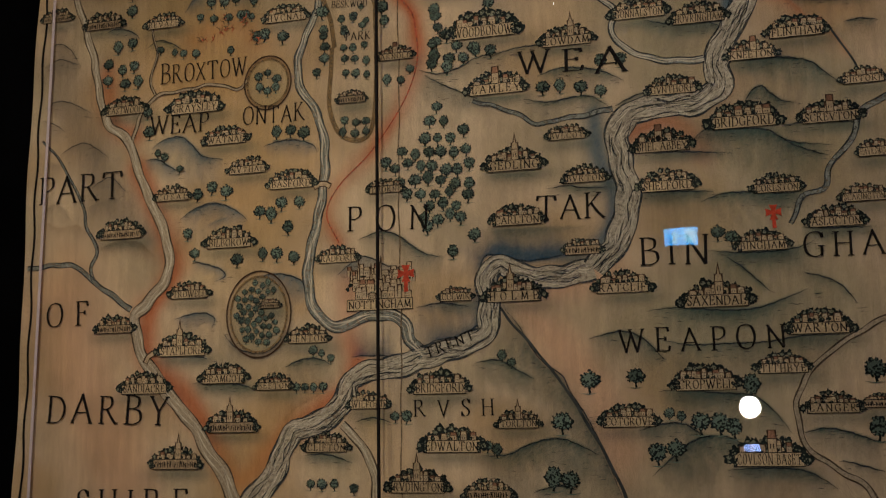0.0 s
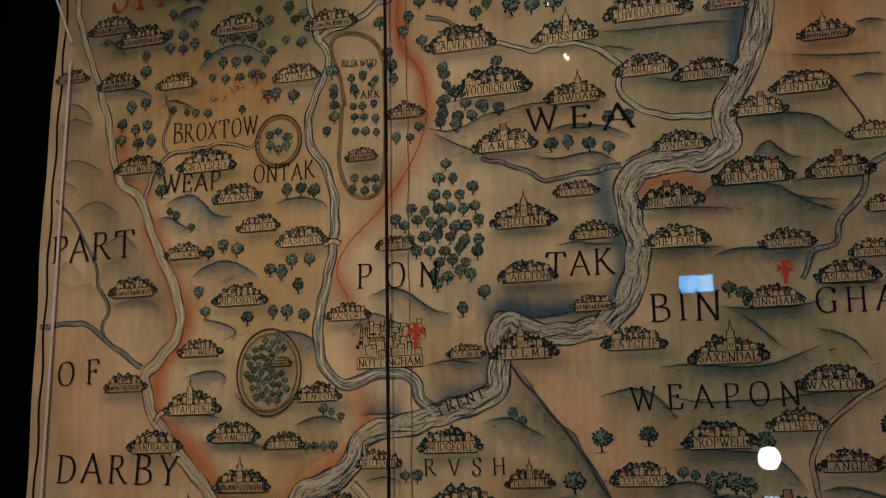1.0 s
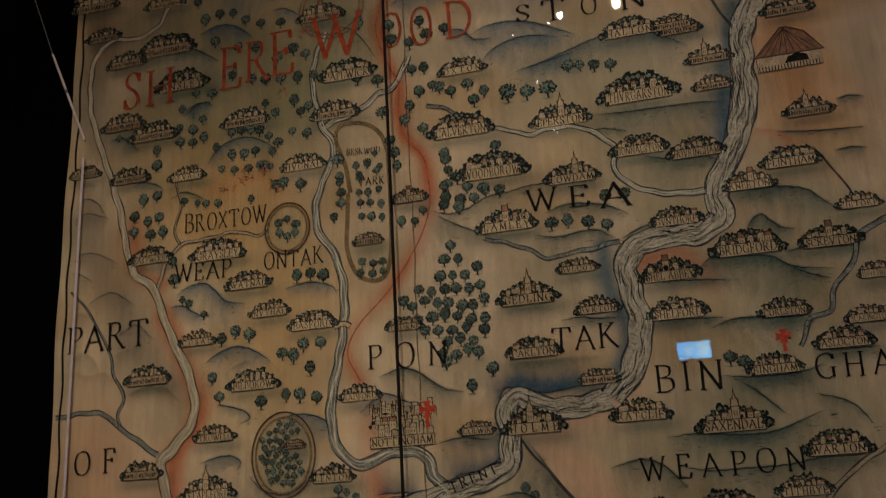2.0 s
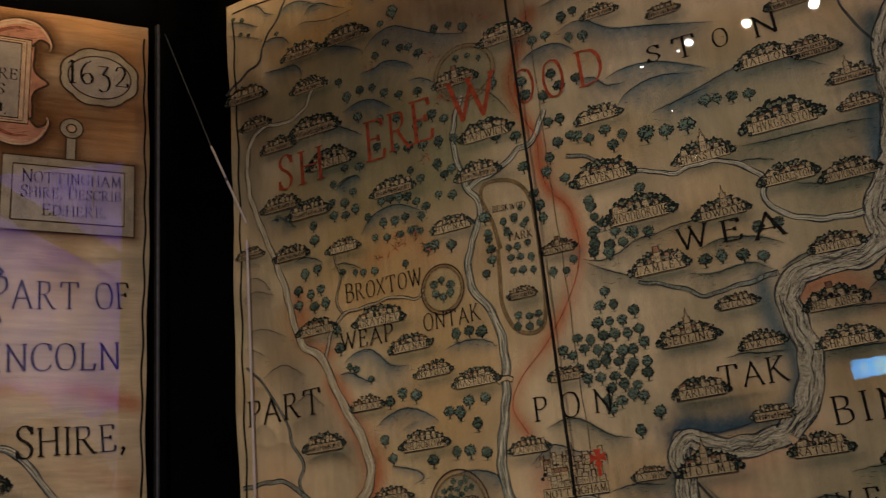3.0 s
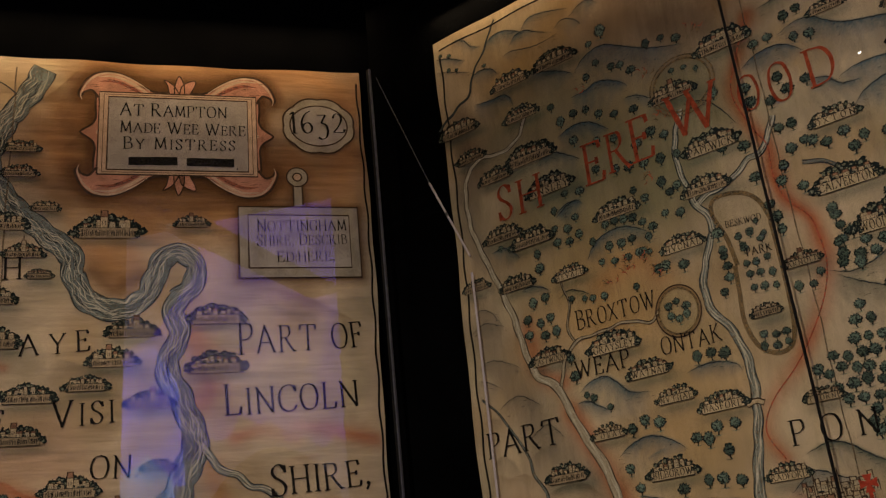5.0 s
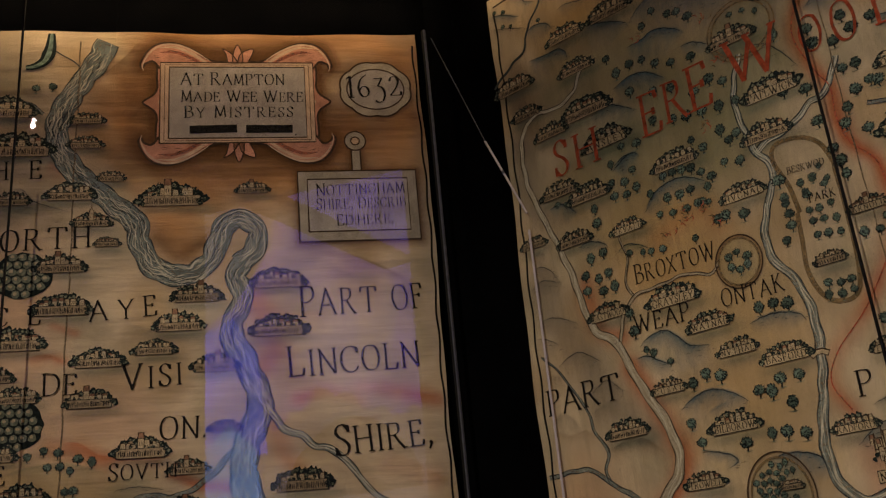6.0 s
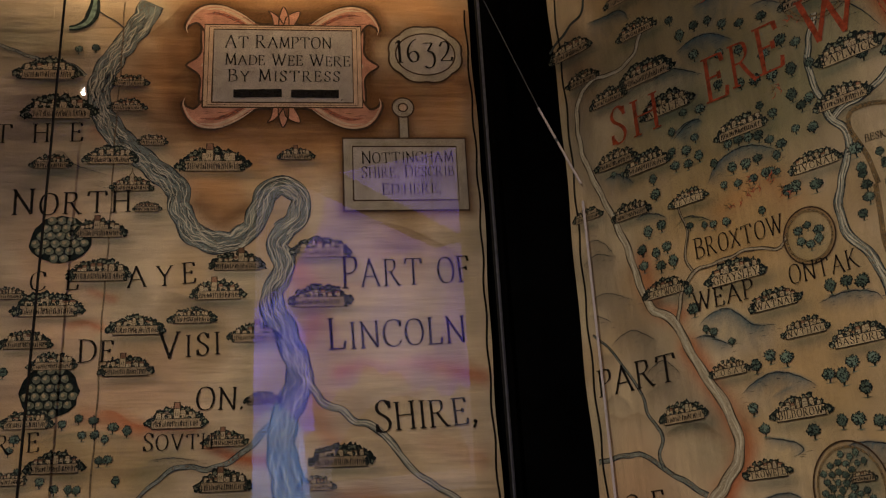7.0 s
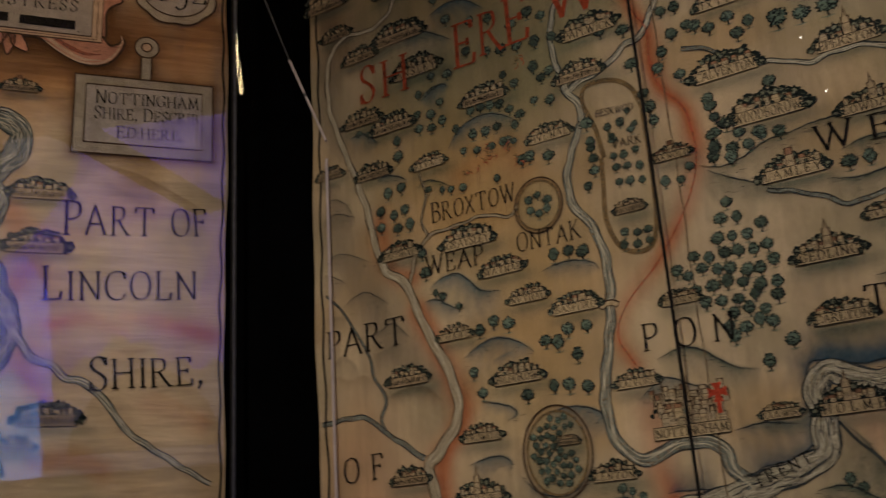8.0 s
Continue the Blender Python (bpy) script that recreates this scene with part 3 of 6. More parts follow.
def town(m, u, v, w, name="", top=""):
    """A village: a bank of round bushes, little houses and a band with its name."""
    cv = CANVAS[m]
    cv.blend("teal", 0.50 * np.exp(-(((cv.u - u - 0.08 * w) / (0.62 * w)) ** 4 + ((cv.v - v + 0.012) / 0.016) ** 2)))
    sh = Sheet(0.0)
    band = 0.165 * w if w > 0.085 else 0.2 * w
    n = max(9, int(w / 0.0105))
    for row, high in enumerate((1.0, 0.66, 0.34)):
        for k in range(n - row % 2):
            t = (k + 0.5 * (row % 2)) / (n - 1) * 2 - 1
            x = t * 0.50 * w + random.uniform(-0.012, 0.012) * w
            y = band * 0.55 + high * (1 - abs(t) ** 2.6) * 0.25 * w + random.uniform(-0.03, 0.025) * w
            r, up = random.uniform(0.046, 0.070) * w, 0.00010 + 0.00012 * row
            sh.blob(x, y, r, bush_dark, up, 17, 0.48)
            sh.blob(x - 0.12 * r, y - 0.08 * r, 0.52 * r, bush_mid, up + 0.00003, 9, 0.3)
            for q in range(3):
                sh.blob(x + random.uniform(-0.5, 0.45) * r, y + random.uniform(-0.45, 0.5) * r, random.uniform(0.10, 0.2) * r, bush_dark, up + 0.00006, 5, 0.4)
    k, x = 0, -0.36 * w
    while x < 0.34 * w:
        hw = random.uniform(0.05, 0.095) * w
        hh = random.uniform(0.07, 0.16) * w * (1 - 0.5 * (x / (0.5 * w)) ** 2)
        house(sh, x + hw / 2, band, hw, hh, random.choice((house_wall, house_wall, stone_pale)), random.choice((house_wall, house_wall, house_roof, stone_pale)), 0.0004 + 0.00003 * k)
        x, k = x + hw + random.uniform(-0.01, 0.07) * w, k + 1
        if random.random() < 0.6:
            sh.blob(x, band + random.uniform(0.0, 0.05) * w, 0.035 * w, bush_dark, 0.0007, 11, 0.4)
            sh.blob(x, band + random.uniform(0.01, 0.05) * w, 0.012 * w, bush_mid, 0.0008, 6, 0.4)
    if top:
        x, hh = random.uniform(-0.08, 0.08) * w, 0.29 * w
        house(sh, x, band, 0.10 * w, hh, house_wall, house_wall if top == "spire" else house_roof, 0.0009)
        if top == "spire":
            sh.poly([(x - 0.035 * w, band + hh), (x + 0.035 * w, band + hh), (x, band + hh + 0.19 * w)], brown_line, 0.0010)
            sh.poly([(x - 0.016 * w, band + hh), (x + 0.016 * w, band + hh), (x, band + hh + 0.12 * w)], house_wall, 0.0011)
        if top == "gate":
            sh.blob(x, band + 0.06 * w, 0.05 * w, ink, 0.0012, 9, 0.1)
    e = 0.0016
    sh.poly([(-0.43 * w - e, -e), (0.43 * w + e, -e), (0.43 * w + e, band + e), (-0.43 * w - e, band + e)], ink, 0.0012)
    sh.poly([(-0.43 * w, 0), (0.43 * w, 0), (0.43 * w, band), (-0.43 * w, band)], label_band if name else label_dim, 0.0013)
    if not name:
        x = -0.39 * w
        while x < 0.38 * w:
            lean, tall = random.uniform(-0.0015, 0.0015), random.uniform(0.6, 0.85)
            sh.strip([(x, band * 0.18), (x + lean, band * tall)], random.uniform(0.0014, 0.0026), ink, 0.0015)
            if random.random() < 0.5:
                sh.strip([(x - 0.001, band * random.uniform(0.2, 0.8)), (x + 0.004, band * random.uniform(0.2, 0.8))], 0.0014, ink, 0.0015)
            x += random.uniform(0.0035, 0.0065)
    for end in (-0.44, 0.44):
        for q in range(5):
            x, y = end * w + random.uniform(-0.04, 0.04) * w, band * random.uniform(0.1, 1.1)
            sh.blob(x, y, 0.032 * w, bush_dark, 0.0014, 11, 0.4)
            sh.blob(x, y, 0.010 * w, bush_mid, 0.0015, 6, 0.4)
    ob = part("village", sh.mesh("village"), m)
    ob.location = (u, v, lift_of("town"))
    if name:
        tx = Sheet(0.00055)
        lay_text(tx, name, (-0.40 * w, band * 0.16), (0.40 * w, band * 0.12), band * 0.78, ink)
        part("village_name", tx.mesh("village_name"), ob)


def barn(m, u, v, w):
    sh = Sheet(lift_of("town"))
    P = lambda x, y: (u + x * w, v + y * w)
    sh.poly([P(-0.46, 0), P(0.5, 0), P(0.5, 0.26), P(-0.46, 0.26)], brown_line)
    sh.poly([P(-0.45, 0.01), P(0.5, 0.01), P(0.5, 0.25), P(-0.45, 0.25)], house_wall, 0.0001)
    sh.poly([P(-0.5, 0.24), P(0.55, 0.24), P(0.3, 0.6), P(0.05, 0.72), P(-0.05, 0.72)], brown_line, 0.0002)
    sh.poly([P(-0.47, 0.26), P(0.52, 0.26), P(0.28, 0.58), P(0.04, 0.69), P(-0.04, 0.69)], house_roof, 0.0003)
    for k in range(9):
        sh.strip([P(0.0, 0.69), P(-0.44 + 0.11 * k, 0.27)], 0.0018, brown_line, 0.0004)
    sh.poly([P(-0.05, 0.1), P(0.3, 0.1), P(0.28, 0.2), P(0.14, 0.25), P(0.0, 0.2)], ink, 0.0005)
    for k in range(20):
        sh.strip([P(-0.43 + 0.046 * k, 0.01), P(-0.43 + 0.046 * k, 0.09)], 0.002, ink, 0.0006)
    part("barn", sh.mesh("barn"), m)


def castle(m, u, v, w, name):
    """The county town: a rise with rows of pale houses, thin spires and a long name band."""
    ridge(m, [(u - 0.62 * w, v + 0.50 * w), (u - 0.25 * w, v + 0.74 * w), (u + 0.1 * w, v + 0.60 * w), (u + 0.5 * w, v + 0.52 * w)], 0.035, "blue", 0.6)
    sh = Sheet(0.0)
    for k in range(34):
        x, y = random.uniform(-0.46, 0.46), random.uniform(0.14, 0.52)
        sh.blob(x * w, y * w, random.uniform(0.02, 0.04) * w, bush_mid if k % 3 else bush_dark, 0.0, 9, 0.4)
    for row in range(4):
        x = -0.46 + 0.04 * row
        while x < 0.42:
            hw, hh = random.uniform(0.045, 0.10) * w, random.uniform(0.08, 0.17) * w
            house(sh, x * w + hw / 2, (0.16 + 0.10 * (3 - row)) * w + random.uniform(-0.02, 0.02) * w, hw, hh, random.choice((stone_pale, stone_pale, house_wall)), random.choice((stone_pale, stone_pale, house_wall, house_roof)), 0.0002 + 0.0002 * row + 0.0003 * (x + 0.5) * 0.5)
            x += hw / w + random.uniform(0.0, 0.06)
    for k, (x, hh) in enumerate(((-0.40, 0.62), (-0.30, 0.70), (-0.12, 0.64), (0.02, 0.74), (0.16, 0.60), (0.28, 0.58), (0.42, 0.52))):
        sh.poly([((x - 0.022) * w, 0.40 * w), ((x + 0.022) * w, 0.40 * w), (x * w + 0.001, hh * w), (x * w - 0.001, hh * w)], brown_line, 0.0012 + 0.00003 * k)
        sh.poly([((x - 0.010) * w, 0.42 * w), ((x + 0.010) * w, 0.42 * w), (x * w, (hh - 0.06) * w)], stone_pale, 0.0014 + 0.00003 * k)
    sh.poly([(-0.47 * w, -0.002), (0.47 * w, -0.002), (0.47 * w, 0.15 * w), (-0.47 * w, 0.15 * w)], ink, 0.0018)
    sh.poly([(-0.46 * w, 0), (0.46 * w, 0), (0.46 * w, 0.14 * w), (-0.46 * w, 0.14 * w)], label_band, 0.0020)
    ob = part("town", sh.mesh("town"), m)
    ob.location = (u, v, lift_of("town"))
    tx = Sheet(0.0008)
    lay_text(tx, name, (-0.44 * w, 0.02 * w), (0.44 * w, 0.02 * w), 0.105 * w, ink)
    part("town_name", tx.mesh("town_name"), ob)


def cross(m, u, v, s):
    """A red splayed cross on a short tapering stem."""
    sh = Sheet(lift_of("word"))
    for k in range(4):
        c, d = math.cos(k * math.pi / 2), math.sin(k * math.pi / 2)
        sh.poly([(u + a * s * c - b * s * d, v + a * s * d + b * s * c) for a, b in ((0, -0.07), (0.5, -0.26), (0.46, 0), (0.5, 0.26), (0, 0.07))], red_paint, 0.0001 * k)
    sh.poly([(u - 0.10 * s, v - 0.45 * s), (u + 0.10 * s, v - 0.45 * s), (u + 0.13 * s, v - 1.05 * s), (u - 0.13 * s, v - 1.05 * s)], red_paint, 0.0005)
    part("red_cross", sh.mesh("red_cross"), m)


def bridge(m, u, v, w, turn):
    sh = Sheet(lift_of("town"))
    c, s = math.cos(radians(turn)), math.sin(radians(turn))
    P = lambda x, y: (u + w * (x * c - y * s), v + w * (x * s + y * c))
    sh.strip([P(-0.6, -0.1), P(-0.2, 0.12), P(0.2, 0.12), P(0.6, -0.1)], 0.42 * w, brown_line)
    sh.strip([P(-0.55, -0.1), P(-0.2, 0.1), P(0.2, 0.1), P(0.55, -0.1)], 0.26 * w, house_wall, 0.0002)
    part("bridge", sh.mesh("bridge"), m)


def brush_marks(m, u, v, s):
    """Loose brown brush marks."""
    sh = Sheet(lift_of("tree"))
    for k in range(7):
        a, x, y = random.uniform(-0.6, 2.2), random.uniform(-0.4, 0.4) * s, random.uniform(-0.35, 0.35) * s
        sh.strip([(u + x, v + y), (u + x + 0.2 * s * math.cos(a), v + y + 0.2 * s * math.sin(a)), (u + x + 0.36 * s * math.cos(a + 0.5), v + y + 0.36 * s * math.sin(a + 0.5))], 0.0035, pale_brown if k % 2 else boundary_red, 0.0001 * k, taper=0.6)
    part("brown_mark", sh.mesh("brown_mark"), m)


def wood(m, u, v, ru, rv):
    sh = Sheet(lift_of("tree"))
    sh.blob(u, v, ru * 1.05, bush_dark, 0, 24, 0.06, rv / ru)
    for row in range(6):
        for col in range(6):
            x, y = (col - 2.5 + 0.5 * (row % 2)) / 3 * ru, (row - 2.5) / 3 * rv
            if math.hypot(x / ru, y / rv) < 0.95:
                sh.blob(u + x, v + y, ru * 0.155, bush_mid, 0.0003, 9, 0.15)
                sh.blob(u + x - 0.03 * ru, v + y + 0.04 * rv, ru * 0.07, label_band, 0.0004, 7, 0.3)
    part("round_wood", sh.mesh("round_wood"), m)


def crescent(m, u, v, s):
    sh = Sheet(lift_of("town"))
    line = [(u + 0.45 * s, v + s), (u + 0.42 * s, v + 0.3 * s), (u + 0.25 * s, v - 0.2 * s), (u - 0.1 * s, v - 0.45 * s), (u - 0.4 * s, v - 0.5 * s)]
    pts = smooth_line(line, 0.006)
    k = len(pts)
    sh.strip(pts, [0.5 * s * (1 - 0.55 * abs(2 * j / (k - 1) - 0.9)) for j in range(k)], bush_dark)
    sh.strip(pts, [0.2 * s * (1 - 0.55 * abs(2 * j / (k - 1) - 0.9)) for j in range(k)], tree_mid, 0.0003)
    part("dark_scroll", sh.mesh("dark_scroll"), m)


def word(m, text, a, b, h, mat):
    sh = Sheet(lift_of("word"))
    lay_text(sh, text, a, b, h, mat, 1.16 if m is left_map or text == "BROXTOW" else 1.0)
    part("lettering", sh.mesh("lettering"), m)


def letter(m, ch, u, v, w, h, mat):
    sh = Sheet(lift_of("word"))
    put_glyph(sh, ch, u - w / 2, v, w, h, mat, random.uniform(-0.03, 0.03))
    part("lettering", sh.mesh("lettering"), m, "red painted capital" if mat is red_ink else "")


def outlined(sh, pts, mat, up, w=0.005):
    sh.poly(pts, mat, up)
    sh.strip(pts + [pts[0]], w, brown_line, up + 0.0002)


def halo(m, u, v, hu, hv, width):
    """Brown brushwork that sets a frame off its ground."""
    cv = CANVAS[m]
    out = np.hypot((np.abs(cv.u - u) - hu).clip(0), (np.abs(cv.v - v) - hv).clip(0))
    cv.blend("umber", 0.97 * np.exp(-(out / width) ** 1.3))


def cartouche(m, u, v, hu, hv):
    """A strapwork frame with curling ends round a grey panel."""
    sh = Sheet(LAYER["river"] + 0.0004)
    P = lambda x, y: (u + x * hu, v + y * hv)
    halo(m, u, v, hu * 1.24, hv * 1.46, 0.04)
    for sx in (-1, 1):
        for sy in (-1, 1):
            out = [(0.10, 1.20), (0.28, 1.16), (0.45, 1.24), (0.65, 1.49), (0.91, 1.69), (1.15, 1.68), (1.32, 1.46), (1.42, 1.10), (1.40, 0.94)]
            back = [(1.35, 1.10), (1.25, 1.17), (1.18, 1.06), (1.13, 0.9), (1.10, 0.7)]
            line = smooth_line([P(sx * x, sy * y) for x, y in out], 0.006)
            wash(m, [P(sx * x, sy * y) for x, y in out], 0.028, "umber", 0.92)
            sh.strip(smooth_line([P(sx * (x - 0.03), sy * (y - 0.05)) for x, y in out[2:]], 0.006), 0.007, scroll_pale, 0.0007, taper=0.7)
            inner = smooth_line([P(sx * x, sy * y) for x, y in back], 0.006)
            outlined(sh, line + inner + [P(sx * 1.0, sy * 1.0), P(sx * 0.1, sy * 1.0)], scroll_pink, 0.0001, 0.0075)
            sh.strip(smooth_line([P(sx * x, sy * (y - 0.12)) for x, y in out[1:6]], 0.006), 0.011, scroll_pale, 0.0006, taper=0.8)
            sh.strip(smooth_line([P(sx * x, sy * (y - 0.26)) for x, y in out[2:6]], 0.006), 0.012, scroll_dark, 0.0006, taper=0.9)
        arc = smooth_line([P(sx * x, y) for x, y in ((1.18, 1.02), (1.18, 0.70), (1.17, 0.42), (1.22, 0.22), (1.36, 0.04), (1.36, -0.04), (1.22, -0.22), (1.17, -0.42), (1.18, -0.70), (1.18, -1.02))], 0.006)
        outlined(sh, arc + [P(sx * 1.0, -0.8), P(sx * 1.0, 0.8)], scroll_pink, 0.0003, 0.007)
        sh.blob(*P(sx * 1.13, 0.0), 0.007, scroll_pale, 0.0008, 8, 0.1)
    for sy in (-1, 1):
        for x0, tip, lean in ((-0.07, 1.54, -0.09), (0.07, 1.54, 0.09), (0.0, 1.66, 0.0)):
            leaf = smooth_line([P(x0 - 0.07, sy * 1.12), P(x0 - 0.06 + 0.5 * lean, sy * 1.40), P(x0 + lean * 1.7, sy * tip), P(x0 + 0.07 + lean, sy * 1.40), P(x0 + 0.08, sy * 1.12)], 0.006)
            outlined(sh, leaf, scroll_pink, 0.0008, 0.004)
    outlined(sh, [P(-1.13, -1.13), P(1.13, -1.13), P(1.13, 1.13), P(-1.13, 1.13)], scroll_pale, 0.0010)
    outlined(sh, [P(-1.0, -1.0), P(1.0, -1.0), P(1.0, 1.0), P(-1.0, 1.0)], panel_grey, 0.0013)
    for k in range(70):
        x, y = random.uniform(-1.3, 1.3), random.choice((-1, 1)) * random.uniform(1.16, 1.5)
        if abs(y) < 1.2 + 0.28 * abs(x):
            sh.strip([P(x, y), P(x + 0.05, y + 0.02), P(x + 0.12, y + 0.015)], 0.0016, brown_line, 0.0009, taper=0.8)
    for sx in (-1, 1):
        sh.strip([P(sx * 1.065, -1.06), P(sx * 1.065, 1.06)], 0.002, brown_line, 0.0016)
        sh.strip([P(-1.06, sx * 1.065), P(1.06, sx * 1.065)], 0.002, brown_line, 0.0016)
    part("cartouche", sh.mesh("cartouche"), m, "pink strapwork cartouche with a grey panel")


def date_oval(m, u, v, ru, rv):
    sh = Sheet(LAYER["river"] + 0.0004)
    halo(m, u, v, ru * 0.6, rv * 0.6, 0.06)
    scal = [(u + ru * 1.13 * (1 + 0.055 * abs(math.sin(4 * t * 0.0982))) * math.cos(t * 0.0982), v + rv * 1.13 * (1 + 0.07 * abs(math.sin(4 * t * 0.0982))) * math.sin(t * 0.0982)) for t in range(64)]
    outlined(sh, scal, board_grey, 0.0, 0.006)
    oval = [(u + ru * 0.93 * math.cos(t * 0.0982), v + rv * 0.86 * math.sin(t * 0.0982)) for t in range(64)]
    outlined(sh, oval, panel_grey, 0.0004, 0.005)
    part("date_oval", sh.mesh("date_oval"), m, "grey oval with the year")


def name_board(m, u, v, hu, hv, top):
    sh = Sheet(LAYER["river"] + 0.0004)
    P = lambda x, y: (u + x * hu, v + y * hv)
    halo(m, u, v, hu, hv, 0.022)
    halo(m, u, top - 0.05, 0.01, 0.06, 0.03)
    sh.strip([(u, v + hv), (u, top - 0.03)], 0.034, brown_line)
    sh.strip([(u, v + hv), (u, top - 0.03)], 0.024, board_grey, 0.0002)
    outlined(sh, [(u + 0.034 * math.cos(t * 0.2618), top + 0.034 * math.sin(t * 0.2618)) for t in range(24)], board_grey, 0.0003)
    outlined(sh, [(u + 0.014 * math.cos(t * 0.2618), top + 0.014 * math.sin(t * 0.2618)) for t in range(24)], scroll_pale, 0.0006)
    outlined(sh, [P(-1.02, -1.02), P(1.02, -1.02), P(1.02, 1.02), P(-1.02, 1.02)], board_grey, 0.0007, 0.006)
    outlined(sh, [P(-0.86, -0.74), P(0.86, -0.74), P(0.86, 0.78), P(-0.86, 0.78)], panel_grey, 0.0010, 0.005)
    part("name_board", sh.mesh("name_board"), m, "grey hanging name board")



# the southern map: washes, rivers and hills
wash(right_map, [(0.949, 2.962), (0.902, 2.86), (0.872, 2.771), (0.901, 2.662), (0.925, 2.606), (0.922, 2.529), (0.936, 2.463), (0.976, 2.406), (0.986, 2.365), (0.989, 2.284), (0.957, 2.195), (0.884, 2.09), (0.804, 2.012), (0.775, 1.949), (0.804, 1.883)], 0.022, "red", 0.95)
wash(right_map, [(0.299, 2.09), (0.372, 1.922), (0.401, 1.841), (0.338, 1.739), (0.346, 1.635), (0.456, 1.53), (0.569, 1.37), (0.674, 1.466), (0.805, 1.548), (0.846, 1.62), (0.83, 1.681), (0.82, 1.793)], 0.03, "red", 0.75)
wash(right_map, [(0.204, 2.34), (0.225, 2.216), (0.288, 2.175)], 0.03, "red", 0.6)
wash(right_map, [(1.453, 2.079), (1.526, 2.097), (1.586, 2.055), (1.59, 2.03)], 0.025, "red", 0.6)
wash(right_map, [(1.389, 1.789), (1.313, 1.769), (1.217, 1.726), (1.274, 1.653), (1.351, 1.559), (1.401, 1.424)], 0.045, "pink", 0.6)
wash(right_map, [(1.654, 2.163), (1.62, 2.058)], 0.05, "pink", 0.5)
wash(right_map, [(0.647, 1.515), (0.595, 1.43), (0.57, 1.334)], 0.09, "ochre", 0.6)
wash(right_map, [(0.46, 2.412), (0.417, 2.332), (0.552, 2.234), (0.624, 2.145), (0.668, 2.035), (0.6, 1.934)], 0.16, "ochre", 0.6)
wash(right_map, [(0.237, 3.16), (0.423, 3.048), (0.553, 2.889), (0.614, 2.677), (0.514, 2.559), (0.332, 2.497)], 0.17, "ochre", 0.45)
wash(right_map, [(0.256, 2.905), (0.413, 2.94), (0.577, 2.792), (0.765, 2.81), (0.689, 2.619), (0.49, 2.65), (0.31, 2.655)], 0.16, "green", 0.55)
wash(right_map, [(0.437, 3.176), (0.68, 3.056), (0.833, 2.939), (0.907, 2.997)], 0.12, "umber", 0.3)
wash(right_map, [(0.039, 3), (0.065, 2.915), (0.068, 2.802)], 0.03, "umber", 0.3)
wash(right_map, [(1.84, 2.587), (1.826, 2.463), (1.832, 2.38)], 0.1, "orange", 0.7)
wash(right_map, [(0.071, 3.008), (0.074, 2.893), (0.067, 2.784), (0.064, 2.676), (0.094, 2.58)], 0.05, "grey", 0.7)
wash(right_map, [(0.076, 2.383), (0.098, 2.264), (0.167, 2.157), (0.202, 2.056), (0.313, 1.926)], 0.06, "grey", 0.55)
wash(right_map, [(0.68, 3.056), (0.825, 2.996)], 0.06, "grey", 0.5)
wash(right_map, [(0.857, 1.982), (0.909, 1.889), (0.962, 2), (1.053, 2.095), (1.016, 2.189)], 0.1, "pale", 0.6)
wash(right_map, [(0.791, 1.82), (0.791, 1.745), (0.882, 1.679), (0.933, 1.653)], 0.05, "pale", 0.5)
wash(right_map, [(0.126, 1.774), (0.179, 1.626), (0.23, 1.484), (0.293, 1.358)], 0.1, "pink", 0.5)
wash(right_map, [(1.64, 1.775), (1.683, 1.617), (1.523, 1.644), (1.763, 1.702)], 0.13, "green", 0.4)
wash(right_map, [(1.536, 2.288), (1.71, 2.003), (1.873, 2.036), (1.831, 2.181)], 0.12, "green", 0.4)
wash(right_map, [(1.465, 2.438), (1.264, 2.55), (1.407, 2.617)], 0.12, "green", 0.35)
wash(right_map, [(1.375, 2.129), (1.383, 2.029), (1.408, 1.942), (1.375, 1.849), (1.256, 1.832), (1.16, 1.849)], 0.022, "blue", 0.8)
wash(right_map, [(1.659, 2.297), (1.67, 2.389), (1.684, 2.498), (1.726, 2.661)], 0.022, "blue", 0.8)
ridge(right_map, [(0.032, 2.465), (0.061, 2.473), (0.095, 2.458)], 0.03, "grey", 0.5)
ridge(right_map, [(0.035, 2.412), (0.064, 2.43), (0.098, 2.412), (0.125, 2.371)], 0.035, "grey", 0.6)
ridge(right_map, [(0.027, 2.37), (0.067, 2.389), (0.108, 2.376), (0.133, 2.365)], 0.045, "grey", 0.75)
ridge(right_map, [(0.035, 2.262), (0.066, 2.28), (0.107, 2.273), (0.165, 2.242)], 0.04, "grey", 0.7)
ridge(right_map, [(0.029, 2.234), (0.062, 2.223), (0.096, 2.201)], 0.03, "grey", 0.6)
ridge(right_map, [(0.084, 2.141), (0.115, 2.16), (0.154, 2.167), (0.195, 2.143), (0.219, 2.123)], 0.035, "grey", 0.7)
ridge(right_map, [(0.038, 2.117), (0.062, 2.123), (0.094, 2.112)], 0.025, "grey", 0.5)
ridge(right_map, [(0.169, 2.049), (0.199, 2.068), (0.23, 2.075), (0.27, 2.035)], 0.035, "grey", 0.6)
ridge(right_map, [(0.165, 2.001), (0.202, 2.016), (0.256, 2.022)], 0.03, "grey", 0.5)
ridge(right_map, [(0.04, 1.989), (0.069, 2.018), (0.102, 2.005), (0.128, 1.969)], 0.03, "grey", 0.5)
ridge(right_map, [(0.034, 1.968), (0.065, 1.973), (0.09, 1.958), (0.136, 1.964), (0.176, 1.938)], 0.03, "umber", 0.35)
